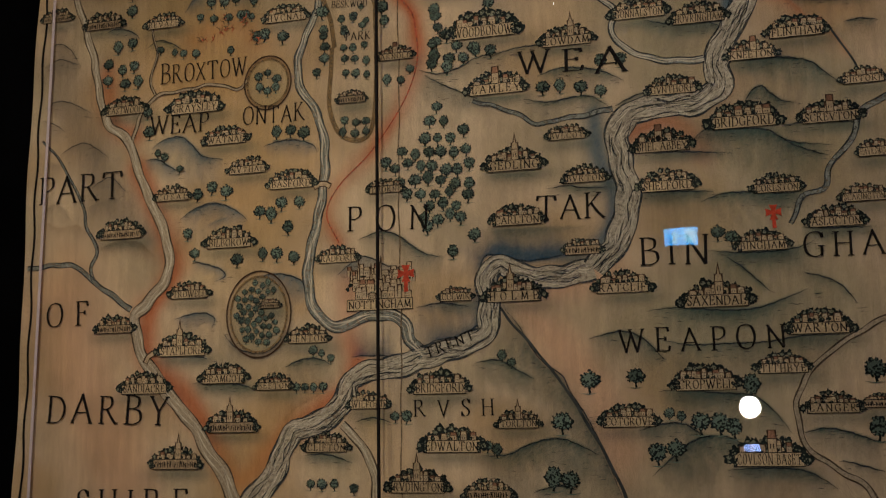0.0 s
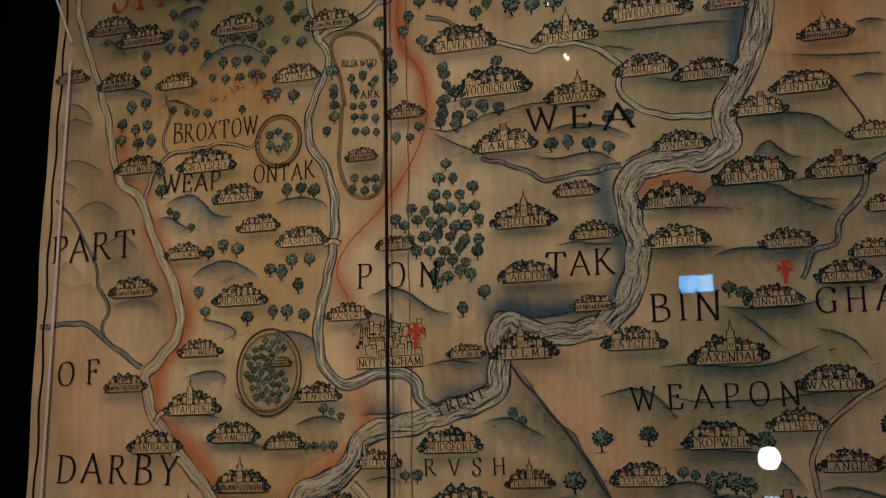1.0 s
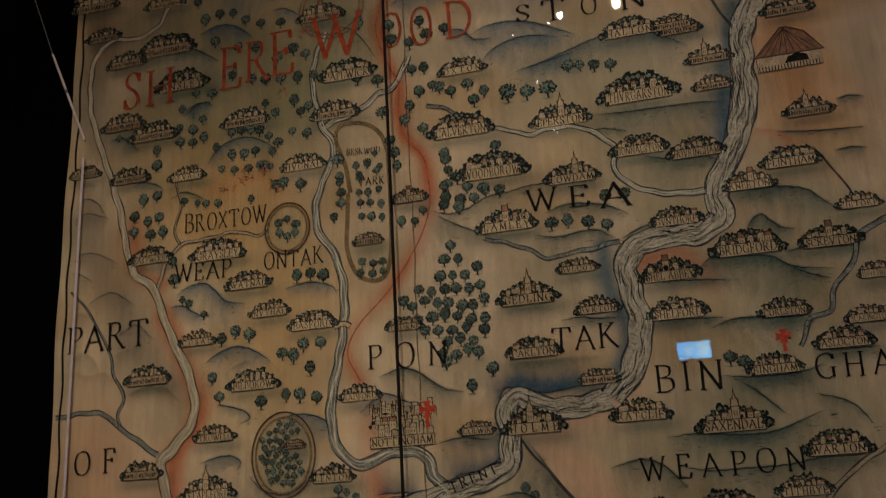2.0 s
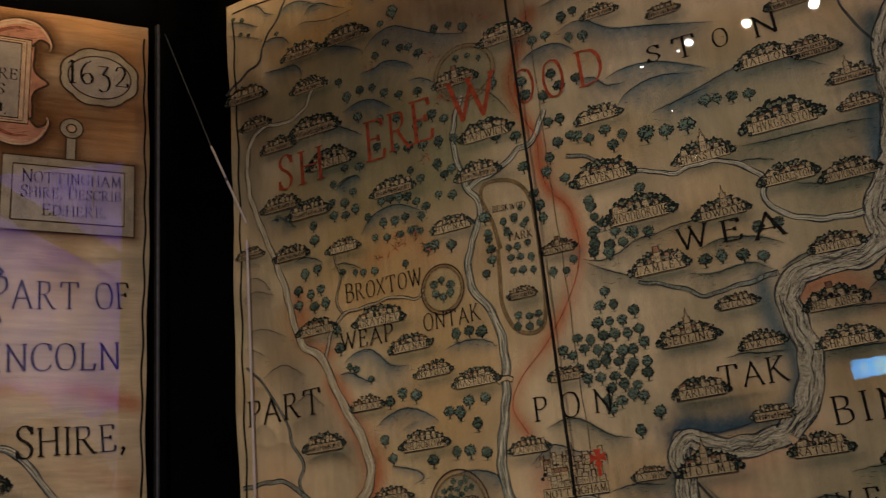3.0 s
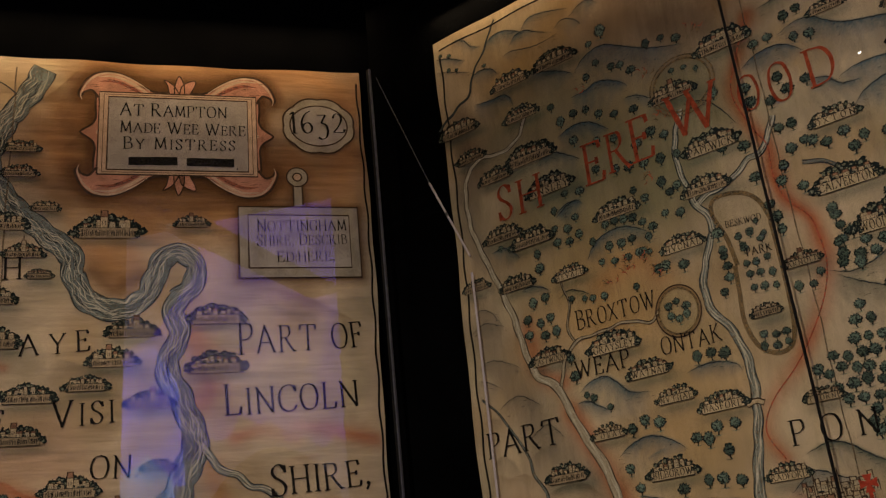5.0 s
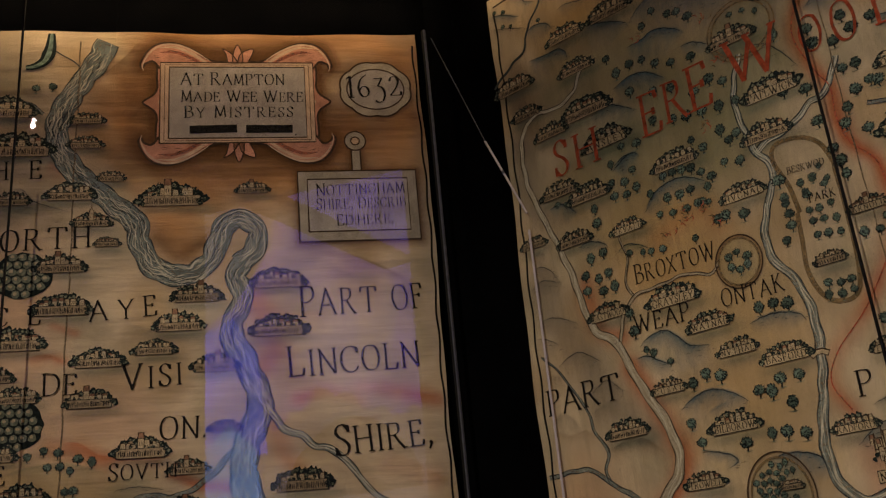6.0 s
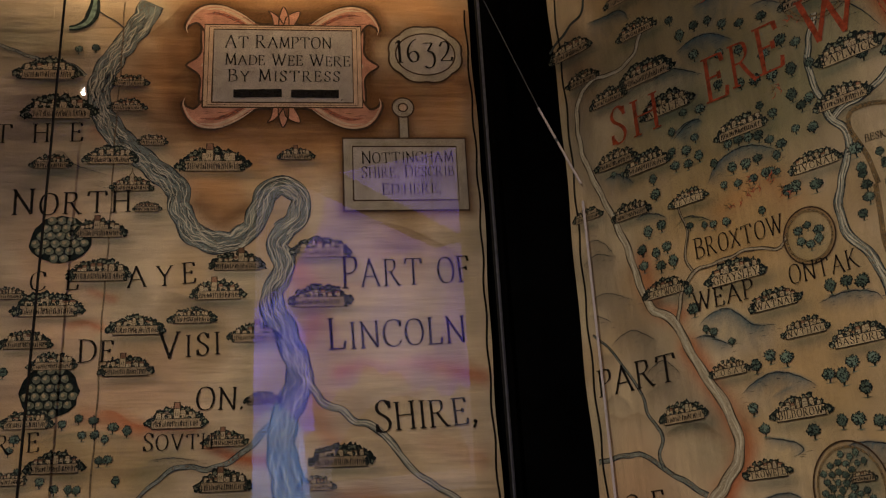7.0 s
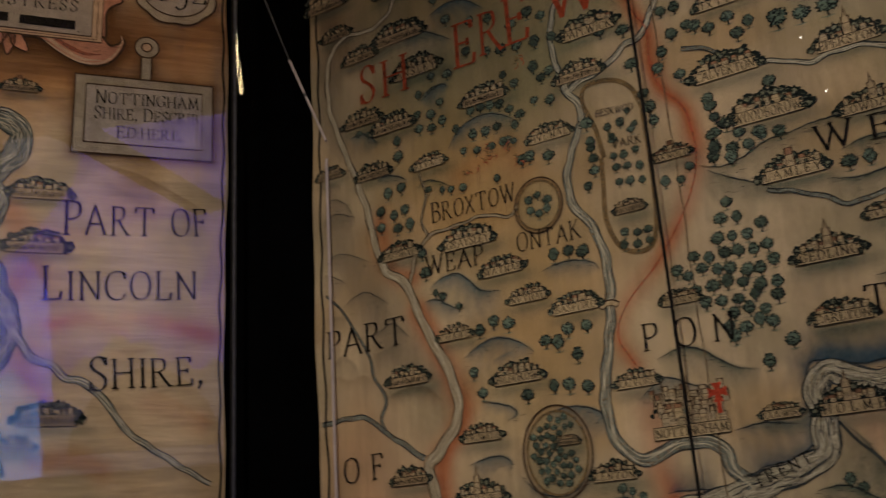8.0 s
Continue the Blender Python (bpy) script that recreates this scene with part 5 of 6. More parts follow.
town(right_map, 1.193, 1.735, 0.130, "HOLME", "spire")
town(right_map, 0.253, 1.703, 0.106, "")
town(right_map, 0.427, 1.645, 0.130, "STAPLFORD", "spire")
town(right_map, 0.531, 1.581, 0.115, "BRAMCOT")
town(right_map, 0.653, 1.564, 0.091, "BEETON")
town(right_map, 0.732, 1.664, 0.103, "LENTON")
town(right_map, 0.335, 1.562, 0.129, "SANDIACRE")
town(right_map, 0.554, 1.473, 0.125, "", "spire")
town(right_map, 0.419, 1.394, 0.125, "", "spire")
town(right_map, 0.776, 1.429, 0.106, "CLIFTON")
town(right_map, 0.871, 1.519, 0.094, "WILFORD")
town(right_map, 1.029, 1.547, 0.130, "BRIDGFORD")
town(right_map, 1.053, 1.426, 0.140, "EDWALTON")
town(right_map, 0.979, 1.344, 0.131, "RVDINGTON", "spire")
town(right_map, 1.129, 1.331, 0.106, "")
town(right_map, 1.195, 1.474, 0.094, "TORLTON", "spire")
town(right_map, 1.418, 1.473, 0.116, "COTGROVE")
town(right_map, 1.571, 1.542, 0.131, "CROPWELL")
town(right_map, 1.718, 1.572, 0.104, "TITHBYE")
town(right_map, 1.803, 1.494, 0.107, "LANGER")
town(right_map, 1.887, 1.503, 0.065, "")
town(right_map, 1.68, 1.395, 0.147, "COVLSON BASET", "tower")
town(right_map, 1.791, 1.646, 0.124, "WARTON")
town(right_map, 1.601, 1.706, 0.141, "SAXENDAL", "spire")
town(right_map, 1.418, 1.743, 0.118, "RATCLIF")
town(right_map, 1.697, 1.815, 0.107, "BINGHAM")
town(right_map, 1.837, 1.855, 0.112, "ASLOCTON")
town(right_map, 1.732, 1.931, 0.101, "CORLSTON")
town(right_map, 1.893, 1.902, 0.093, "SCARINGTON")
town(right_map, 1.926, 1.991, 0.082, "HAVKSWORTH")
town(right_map, 1.844, 2.067, 0.121, "SCREVTON", "tower")
town(right_map, 1.679, 2.07, 0.146, "BRIDGFORD")
town(right_map, 1.513, 2.033, 0.125, "SHEL ABBEY", "gate")
town(right_map, 1.52, 1.949, 0.122, "SHELFORD")
town(right_map, 1.352, 1.98, 0.096, "BVRTON")
town(right_map, 1.202, 2.017, 0.132, "GEDLING", "spire")
town(right_map, 1.204, 1.898, 0.119, "CARLTON")
town(right_map, 1.341, 1.827, 0.084, "")
town(right_map, 1.317, 2.076, 0.089, "BVLCOT")
town(right_map, 1.167, 2.192, 0.134, "LAMLEY", "tower")
town(right_map, 1.54, 2.155, 0.109, "GVNTHORP")
town(right_map, 1.141, 2.325, 0.162, "WOODBOROW")
town(right_map, 1.325, 2.286, 0.120, "LOWDAM", "spire")
town(right_map, 1.48, 2.33, 0.123, "GONNALSTON")
town(right_map, 1.602, 2.305, 0.120, "HOVRINGHAM")
town(right_map, 1.793, 2.253, 0.121, "FLINTHAM")
town(right_map, 1.702, 2.214, 0.105, "KNEETON", "tower")
town(right_map, 1.911, 2.142, 0.088, "SIBTORP")
town(right_map, 0.939, 2.295, 0.088, "ARNOLD", "tower")
town(right_map, 0.834, 2.204, 0.075, "")
town(right_map, 0.914, 1.989, 0.087, "THORNE")
town(right_map, 1.087, 2.603, 0.113, "OXTON")
town(right_map, 1.312, 2.429, 0.134, "EPERSTON", "spire")
town(right_map, 1.493, 2.459, 0.170, "THVRGARSTON")
town(right_map, 1.49, 2.625, 0.129, "HALTON")
town(right_map, 1.586, 2.624, 0.097, "")
town(right_map, 1.074, 2.441, 0.151, "CALVERTON")
town(right_map, 0.792, 2.642, 0.144, "PAPLWICK")
town(right_map, 0.758, 2.541, 0.123, "")
town(right_map, 0.333, 2.696, 0.148, "ANSLEY")
town(right_map, 0.515, 2.562, 0.128, "")
town(right_map, 0.255, 2.565, 0.132, "")
town(right_map, 0.164, 2.608, 0.122, "")
town(right_map, 0.164, 2.793, 0.114, "")
town(right_map, 0.286, 2.807, 0.164, "")
town(right_map, 0.276, 2.95, 0.117, "")
town(right_map, 0.09, 2.884, 0.106, "")
town(right_map, 0.059, 2.984, 0.139, "")
town(right_map, 0.256, 3.069, 0.129, "")
town(right_map, 0.407, 3.07, 0.138, "")
town(right_map, 0.725, 2.821, 0.125, "", "tower")
town(right_map, 0.876, 2.901, 0.146, "")
town(right_map, 1.134, 2.884, 0.092, "")
town(right_map, 1.287, 2.83, 0.082, "")
town(right_map, 1.601, 2.609, 0.097, "")
town(right_map, 1.658, 2.526, 0.102, "", "spire")
town(right_map, 1.656, 2.459, 0.086, "")
town(right_map, 1.838, 2.611, 0.108, "")
town(right_map, 1.846, 2.363, 0.102, "", "spire")
town(right_map, 1.576, 2.748, 0.117, "")
barn(right_map, 1.823, 2.478, 0.144)
town(right_map, 0.642, 1.745, 0.052, "")
castle(right_map, 0.898, 1.73, 0.160, "NOTTINGHAM")
cross(right_map, 0.958, 1.806, 0.038)
cross(right_map, 1.722, 1.890, 0.031)
bridge(right_map, 0.764, 2.016, 0.034, 0)
bridge(right_map, 0.35, 1.645, 0.034, 35)

# the southern map: trees and loose marks
trees(right_map, 0.031, (1.032, 2.174), (1.016, 2.143), (1.048, 2.14), (1.092, 2.117), (1.005, 2.105), (1.034, 2.103), (1.062, 2.1), (1.097, 2.072), (0.952, 2.078), (0.982, 2.069), (1.014, 2.072), (1.04, 2.073), (1.069, 2.068), (0.914, 2.055), (0.936, 2.04), (0.965, 2.051), (0.995, 2.042), (1.02, 2.04), (1.052, 2.031), (1.077, 2.029), (1.103, 2.04), (0.946, 2.007), (0.981, 2.011), (1.01, 2.015), (1.039, 2.007), (1.071, 1.998), (1.102, 1.996), (0.962, 1.981), (0.994, 1.978), (1.026, 1.976))
trees(right_map, 0.031, (1.058, 1.98), (1.099, 1.971), (1.013, 1.952), (1.044, 1.956), (1.073, 1.947), (1.002, 1.927), (1.031, 1.919), (1.059, 1.93), (1.082, 1.922), (1.112, 1.883), (1.064, 1.849), (1.008, 1.906))
trees(right_map, 0.034, (1.032, 2.386), (1.034, 2.326), (1.028, 2.293), (1.063, 2.283), (1.095, 2.283), (1.124, 2.296), (1.157, 2.292), (1.058, 2.34), (1.269, 2.196), (1.306, 2.196), (1.351, 2.188), (1.392, 2.177), (1.394, 2.243), (1.437, 2.242), (1.612, 1.855), (1.639, 1.844))
trees(right_map, 0.034, (0.232, 2.402), (0.271, 2.408), (0.208, 2.361), (0.247, 2.342), (0.278, 2.349), (0.208, 2.318), (0.255, 2.306), (0.29, 2.309), (0.319, 2.228), (0.267, 2.493), (0.599, 2.388), (0.618, 2.391), (0.664, 2.38), (0.326, 2.179), (0.652, 2.15), (0.687, 2.151), (0.719, 2.144), (0.456, 2.017), (0.492, 2.031), (0.528, 2.019), (0.613, 1.966), (0.641, 1.958), (0.666, 1.982), (0.709, 1.983), (0.683, 1.926), (0.433, 1.925), (0.453, 1.877), (0.559, 1.858), (0.622, 1.868), (0.656, 1.866))
trees(right_map, 0.034, (0.697, 1.857))
trees(right_map, 0.024, (0.35, 2.125), (0.368, 2.113), (0.408, 2.082), (0.348, 2.382), (0.386, 2.372), (0.409, 2.367), (0.442, 2.364), (0.532, 2.362), (0.451, 2.453), (0.486, 2.445), (0.525, 2.444), (0.555, 2.447), (0.584, 2.44), (0.745, 1.647), (0.765, 1.639), (0.786, 1.628), (0.706, 1.567), (0.726, 1.567), (0.746, 1.566), (0.768, 1.567), (0.815, 2.337), (0.838, 2.334), (0.865, 2.338), (0.817, 2.309), (0.842, 2.307), (0.869, 2.3), (0.82, 2.275), (0.844, 2.273), (0.871, 2.267), (0.817, 2.162))
trees(right_map, 0.024, (0.844, 2.155), (0.868, 2.157), (0.813, 2.135), (0.842, 2.13), (0.868, 2.134), (0.81, 2.406), (0.838, 2.41), (0.861, 2.386), (0.817, 2.374))
trees(right_map, 0.028, (0.918, 2.249), (0.951, 2.245), (0.972, 2.27), (0.765, 2.37), (0.749, 2.283), (0.769, 2.315), (0.769, 2.343), (1.164, 1.622), (1.184, 1.607), (1.498, 1.498), (1.52, 1.491), (0.956, 1.5), (0.931, 1.5), (1.129, 1.437), (1.149, 1.429), (0.741, 1.361), (0.766, 1.361), (0.795, 1.361), (0.839, 1.351))
trees(right_map, 0.044, (1.343, 1.565), (1.436, 1.571), (1.657, 1.549), (1.557, 1.479), (1.594, 1.478), (1.62, 1.468), (1.472, 1.42), (1.507, 1.427), (1.285, 1.483), (1.263, 1.372), (1.297, 1.367), (1.885, 1.576), (1.881, 1.465))
trees(right_map, 0.026, (0.605, 2.287), (0.628, 2.295), (0.651, 2.279), (0.648, 2.259), (0.628, 2.251), (0.608, 2.263))
for k in range(46):
    turn, reach = k * 2.39996, math.sqrt((k + 0.5) / 46) * 0.86
    if not (0.15 < reach * math.cos(turn) and -0.1 < reach * math.sin(turn) < 0.45):
        trees(right_map, 0.019, (0.614 + 0.068 * reach * math.cos(turn), 1.735 + 0.085 * reach * math.sin(turn)))
trees(right_map, 0.034, (0.375, 2.945), (0.44, 2.899), (0.478, 2.893), (0.515, 2.865), (0.559, 2.846), (0.614, 2.838), (0.398, 2.889), (0.428, 2.818), (0.494, 2.791), (0.545, 2.777), (0.649, 2.755), (0.683, 2.733), (0.604, 2.738), (0.66, 2.672), (0.614, 2.677), (0.572, 2.684), (0.535, 2.69), (0.479, 2.71), (0.82, 2.638), (0.872, 2.624), (0.704, 2.669), (1.011, 2.585), (0.977, 2.577), (0.95, 2.541), (0.938, 2.505), (0.983, 2.476), (0.881, 2.536), (0.65, 2.609), (0.667, 2.575), (0.688, 2.587))
trees(right_map, 0.03, (0.572, 2.614), (0.598, 2.583), (0.376, 2.676), (0.421, 2.668), (0.336, 2.638), (0.396, 2.6), (0.368, 2.576), (0.4, 2.55), (0.329, 2.586), (0.333, 2.546), (0.368, 2.539), (0.435, 2.515), (0.478, 2.549), (0.505, 2.552), (0.53, 2.548), (0.555, 2.542), (0.581, 2.522), (0.605, 2.502), (0.59, 2.479), (0.644, 2.525), (0.683, 2.515), (0.48, 2.489), (0.514, 2.485), (0.543, 2.488), (0.568, 2.446), (0.266, 2.533), (0.521, 3.084), (0.532, 3.02), (0.496, 2.988), (0.574, 2.987))
trees(right_map, 0.03, (0.601, 2.98), (0.628, 2.952), (0.682, 3.008), (0.725, 3.006), (0.765, 2.987))
trees(right_map, 0.034, (1.035, 2.917), (1.067, 2.923), (0.986, 2.878), (0.951, 2.876), (1.047, 2.852), (1.083, 2.844), (0.906, 2.771), (0.987, 2.766), (0.912, 2.728), (0.958, 2.711), (1.003, 2.727), (0.827, 2.792), (1.048, 2.734), (0.961, 2.638), (0.992, 2.637), (1.028, 2.577), (1.057, 2.561), (1.098, 2.573), (1.137, 2.548), (1.111, 2.529), (1.341, 2.576), (1.369, 2.572), (1.402, 2.566), (1.438, 2.56), (0.762, 2.429), (0.766, 2.383), (0.898, 2.458), (0.907, 2.425), (0.912, 2.391))
trees(right_map, 0.046, (1.194, 2.533), (1.239, 2.526), (1.289, 2.527), (0.561, 3.109))
trees(right_map, 0.02, (0.023, 3.281), (0.055, 3.268), (0.048, 3.218), (0.077, 3.206), (0.177, 3.176), (0.153, 2.587), (0.181, 2.576), (0.838, 2.406), (0.869, 2.397), (0.857, 2.431), (0.816, 2.382), (0.736, 2.899), (0.769, 2.895), (0.799, 2.878))
trees(right_map, 0.032, (1.038, 2.359), (1.03, 2.405), (1.025, 2.322), (1.023, 2.274), (1.08, 2.311), (1.119, 2.304), (1.058, 2.265), (1.155, 2.403))
brush_marks(right_map, 0.816, 2.991, 0.045)
brush_marks(right_map, 0.663, 2.927, 0.045)
brush_marks(right_map, 0.679, 2.79, 0.045)
brush_marks(right_map, 0.616, 2.627, 0.045)
brush_marks(right_map, 0.565, 2.424, 0.045)
brush_marks(right_map, 0.524, 2.431, 0.045)
brush_marks(right_map, 0.479, 2.956, 0.045)
brush_marks(right_map, 0.519, 2.403, 0.045)
brush_marks(right_map, 0.468, 2.397, 0.045)
brush_marks(right_map, 0.585, 2.384, 0.045)

# the southern map: large lettering
word(right_map, "PART", (0.034, 2.022), (0.261, 2.024), 0.064, ink)
word(right_map, "OF", (0.071, 1.723), (0.185, 1.725), 0.056, ink)
word(right_map, "DARBY", (0.085, 1.501), (0.399, 1.491), 0.063, ink)
word(right_map, "SHIRE", (0.174, 1.29), (0.456, 1.292), 0.058, ink)
word(right_map, "BROXTOW", (0.351, 2.296), (0.576, 2.297), 0.043, ink)
word(right_map, "WEAP", (0.326, 2.172), (0.481, 2.169), 0.045, ink)
word(right_map, "ONTAK", (0.567, 2.175), (0.722, 2.173), 0.041, ink)
word(right_map, "PON", (0.824, 1.907), (1.009, 1.902), 0.054, ink)
word(right_map, "TAK", (1.244, 1.905), (1.391, 1.901), 0.051, ink)
word(right_map, "BIN", (1.456, 1.797), (1.592, 1.794), 0.058, ink)
word(right_map, "GHAM", (1.772, 1.797), (1.98, 1.793), 0.047, ink)
word(right_map, "WEAPON", (1.404, 1.62), (1.727, 1.621), 0.046, ink)
word(right_map, "RVSH", (0.972, 1.5), (1.145, 1.5), 0.033, ink)
word(right_map, "PARK", (0.819, 2.353), (0.88, 2.35), 0.019, ink)
word(right_map, "BESKWOD", (0.785, 2.437), (0.872, 2.43), 0.016, ink)
word(right_map, "TRENT", (1.003, 1.622), (1.109, 1.659), 0.022, ink)
letter(right_map, "W", 1.252, 2.23, 0.074, 0.051, ink)
letter(right_map, "E", 1.337, 2.227, 0.048, 0.049, ink)
letter(right_map, "A", 1.417, 2.215, 0.071, 0.057, ink)
letter(right_map, "S", 0.186, 2.668, 0.050, 0.102, red_ink)
letter(right_map, "H", 0.27, 2.667, 0.083, 0.098, red_ink)
letter(right_map, "E", 0.475, 2.675, 0.065, 0.117, red_ink)
letter(right_map, "R", 0.55, 2.685, 0.069, 0.110, red_ink)
letter(right_map, "E", 0.62, 2.688, 0.067, 0.121, red_ink)
letter(right_map, "W", 0.767, 2.712, 0.147, 0.116, red_ink)
letter(right_map, "O", 0.912, 2.71, 0.055, 0.093, red_ink)
letter(right_map, "O", 0.991, 2.701, 0.057, 0.102, red_ink)
letter(right_map, "D", 1.087, 2.704, 0.067, 0.098, red_ink)
letter(right_map, "S", 1.246, 2.713, 0.035, 0.042, ink)
letter(right_map, "T", 1.319, 2.7, 0.058, 0.056, ink)
letter(right_map, "O", 1.405, 2.699, 0.038, 0.047, ink)
letter(right_map, "N", 1.507, 2.694, 0.056, 0.054, ink)

# the northern map: washes, rivers and hills
wash(left_map, [(-0.869, 3.391), (-0.598, 3.397), (-0.226, 3.406), (-0.059, 3.321)], 0.12, "orange", 0.75)
wash(left_map, [(-0.898, 3.201), (-0.981, 3.139), (-0.873, 2.981), (-0.684, 2.903), (-0.406, 2.942), (-0.332, 3.022)], 0.12, "orange", 0.75)
wash(left_map, [(-0.85, 2.752), (-0.782, 2.678)], 0.09, "orange", 0.7)
wash(left_map, [(-0.072, 3.106), (-0.152, 3.003)], 0.12, "orange", 0.7)
wash(left_map, [(-0.55, 2.287), (-0.518, 2.354), (-0.566, 2.494)], 0.04, "red", 0.45)
wash(left_map, [(-0.455, 2.184), (-0.358, 2.205), (-0.278, 2.169)], 0.02, "red", 0.6)
wash(left_map, [(-0.276, 2.21), (-0.161, 2.189), (-0.047, 2.16)], 0.025, "red", 0.6)
wash(left_map, [(-0.52, 2.105), (-0.498, 2.025), (-0.459, 1.976)], 0.03, "orange", 0.7)
wash(left_map, [(-0.205, 1.979), (-0.079, 1.933)], 0.03, "red", 0.5)
wash(left_map, [(-1.135, 2.085), (-1.061, 2.075), (-0.971, 2.046), (-0.852, 2.042)], 0.022, "red", 0.75)
wash(left_map, [(-1.198, 2.338), (-1.138, 2.345), (-1.107, 2.328)], 0.012, "red", 0.5)
wash(left_map, [(-1.145, 2.436), (-1.082, 2.41)], 0.012, "red", 0.5)
wash(left_map, [(-0.805, 1.991), (-0.73, 1.958), (-0.64, 1.942)], 0.018, "red", 0.8)
wash(left_map, [(-1.255, 2.668), (-1.255, 2.299), (-1.268, 2.112), (-1.066, 2.152), (-0.945, 2.133)], 0.12, "pink", 0.55)
wash(left_map, [(-1.259, 2.007), (-1.124, 1.943), (-1.023, 1.939)], 0.1, "ochre", 0.6)
wash(left_map, [(-1.438, 3.269), (-1.3, 3.211)], 0.06, "green", 0.6)
wash(left_map, [(-1.479, 3.349), (-1.371, 3.27), (-1.275, 3.112), (-1.326, 2.94), (-1.362, 2.811)], 0.15, "grey", 0.5)
wash(left_map, [(-1.034, 3.275), (-1.059, 3.114), (-1.034, 2.959)], 0.06, "umber", 0.35)
wash(left_map, [(-1.341, 2.757), (-1.234, 2.793)], 0.03, "grey", 0.7)
wash(left_map, [(-0.474, 1.833), (-0.384, 1.838), (-0.316, 1.815)], 0.03, "orange", 0.7)
wash(left_map, [(-0.908, 1.964), (-0.964, 1.922)], 0.05, "green", 0.5)
ridge(left_map, [(-0.471, 2.18), (-0.423, 2.199), (-0.382, 2.206), (-0.339, 2.188), (-0.274, 2.167)], 0.02, "red", 0.5)
ridge(left_map, [(-0.413, 2.636), (-0.327, 2.634), (-0.242, 2.611), (-0.14, 2.557), (-0.06, 2.51)], 0.03, "umber", 0.4)
ridge(left_map, [(-0.209, 2.221), (-0.145, 2.189), (-0.079, 2.174), (-0.046, 2.166)], 0.025, "red", 0.6)
ridge(left_map, [(-0.329, 2.11), (-0.28, 2.119), (-0.214, 2.125)], 0.03, "red", 0.5)
ridge(left_map, [(-0.204, 2.011), (-0.141, 1.984), (-0.078, 1.945), (-0.039, 1.924)], 0.03, "orange", 0.7)
ridge(left_map, [(-0.346, 2.594), (-0.278, 2.56), (-0.193, 2.555)], 0.02, "grey", 0.5)
ridge(left_map, [(-0.565, 2.512), (-0.483, 2.448), (-0.35, 2.445)], 0.04, "pink", 0.6)
ridge(left_map, [(-0.95, 2.434), (-0.839, 2.406), (-0.712, 2.428)], 0.05, "grey", 0.45)
ridge(left_map, [(-1.206, 2.342), (-1.154, 2.348), (-1.102, 2.322)], 0.02, "red", 0.7)
ridge(left_map, [(-1.102, 2.096), (-1.055, 2.089), (-1.008, 2.056), (-0.956, 2.048)], 0.03, "red", 0.8)
ridge(left_map, [(-1.253, 2.015), (-1.183, 2.034), (-1.081, 2.037), (-0.976, 2.001)], 0.05, "green", 0.5)
ridge(left_map, [(-0.966, 1.956), (-0.9, 1.963), (-0.826, 1.951)], 0.02, "grey", 0.6)
ridge(left_map, [(-1.278, 2.867), (-1.254, 2.867), (-1.22, 2.829), (-1.178, 2.811), (-1.12, 2.792)], 0.06, "grey", 0.6)
ridge(left_map, [(-1.205, 3.197), (-1.272, 3.196), (-1.371, 3.191)], 0.05, "umber", 0.45)
ridge(left_map, [(-1.038, 3.261), (-0.972, 3.325), (-0.922, 3.39)], 0.06, "umber", 0.5)
ridge(left_map, [(-0.962, 3.099), (-0.863, 3.202), (-0.847, 3.243)], 0.05, "umber", 0.45)
ridge(left_map, [(-1.18, 2.961), (-1.154, 2.932), (-1.119, 2.904)], 0.03, "red", 0.5)
river(left_map, [(-1.022, 3.385), (-1.030, 3.365), (-1.058, 3.302), (-1.12, 3.198), (-1.161, 3.098), (-1.152, 3.0), (-1.087, 2.904), (-0.992, 2.815), (-0.923, 2.753), (-0.909, 2.68), (-0.864, 2.603), (-0.782, 2.575), (-0.714, 2.608), (-0.679, 2.676), (-0.657, 2.735), (-0.615, 2.756), (-0.573, 2.734), (-0.56, 2.69), (-0.578, 2.642), (-0.615, 2.606)], 0.072, 0.062, "north")
river(left_map, [(-0.605, 2.616), (-0.628, 2.567), (-0.607, 2.495), (-0.639, 2.426), (-0.639, 2.374), (-0.599, 2.289), (-0.567, 2.205), (-0.567, 2.148), (-0.599, 2.077), (-0.614, 1.984), (-0.599, 1.903), (-0.584, 1.8)], 0.058, 0.085, "north")
river(left_map, [(-0.551, 2.171), (-0.52, 2.129), (-0.497, 2.096), (-0.449, 2.078), (-0.41, 2.044), (-0.363, 2.031), (-0.317, 1.985), (-0.287, 1.944), (-0.249, 1.9), (-0.153, 1.832), (-0.05, 1.768)], 0.022, 0.013, "leen")
river(left_map, [(-0.614, 2.077), (-0.653, 2.032), (-0.698, 1.985), (-0.75, 1.948), (-0.81, 1.929), (-0.87, 1.939), (-0.913, 1.923), (-0.99, 1.858)], 0.018, 0.009, "leen")
river(left_map, [(-1.534, 3.243), (-1.467, 3.228), (-1.398, 3.199), (-1.33, 3.174), (-1.263, 3.165), (-1.207, 3.125)], 0.009, 0.011, "leen")
river(left_map, [(-1.196, 3.359), (-1.148, 3.33), (-1.1, 3.29)], 0.004, 0.004, "dark")

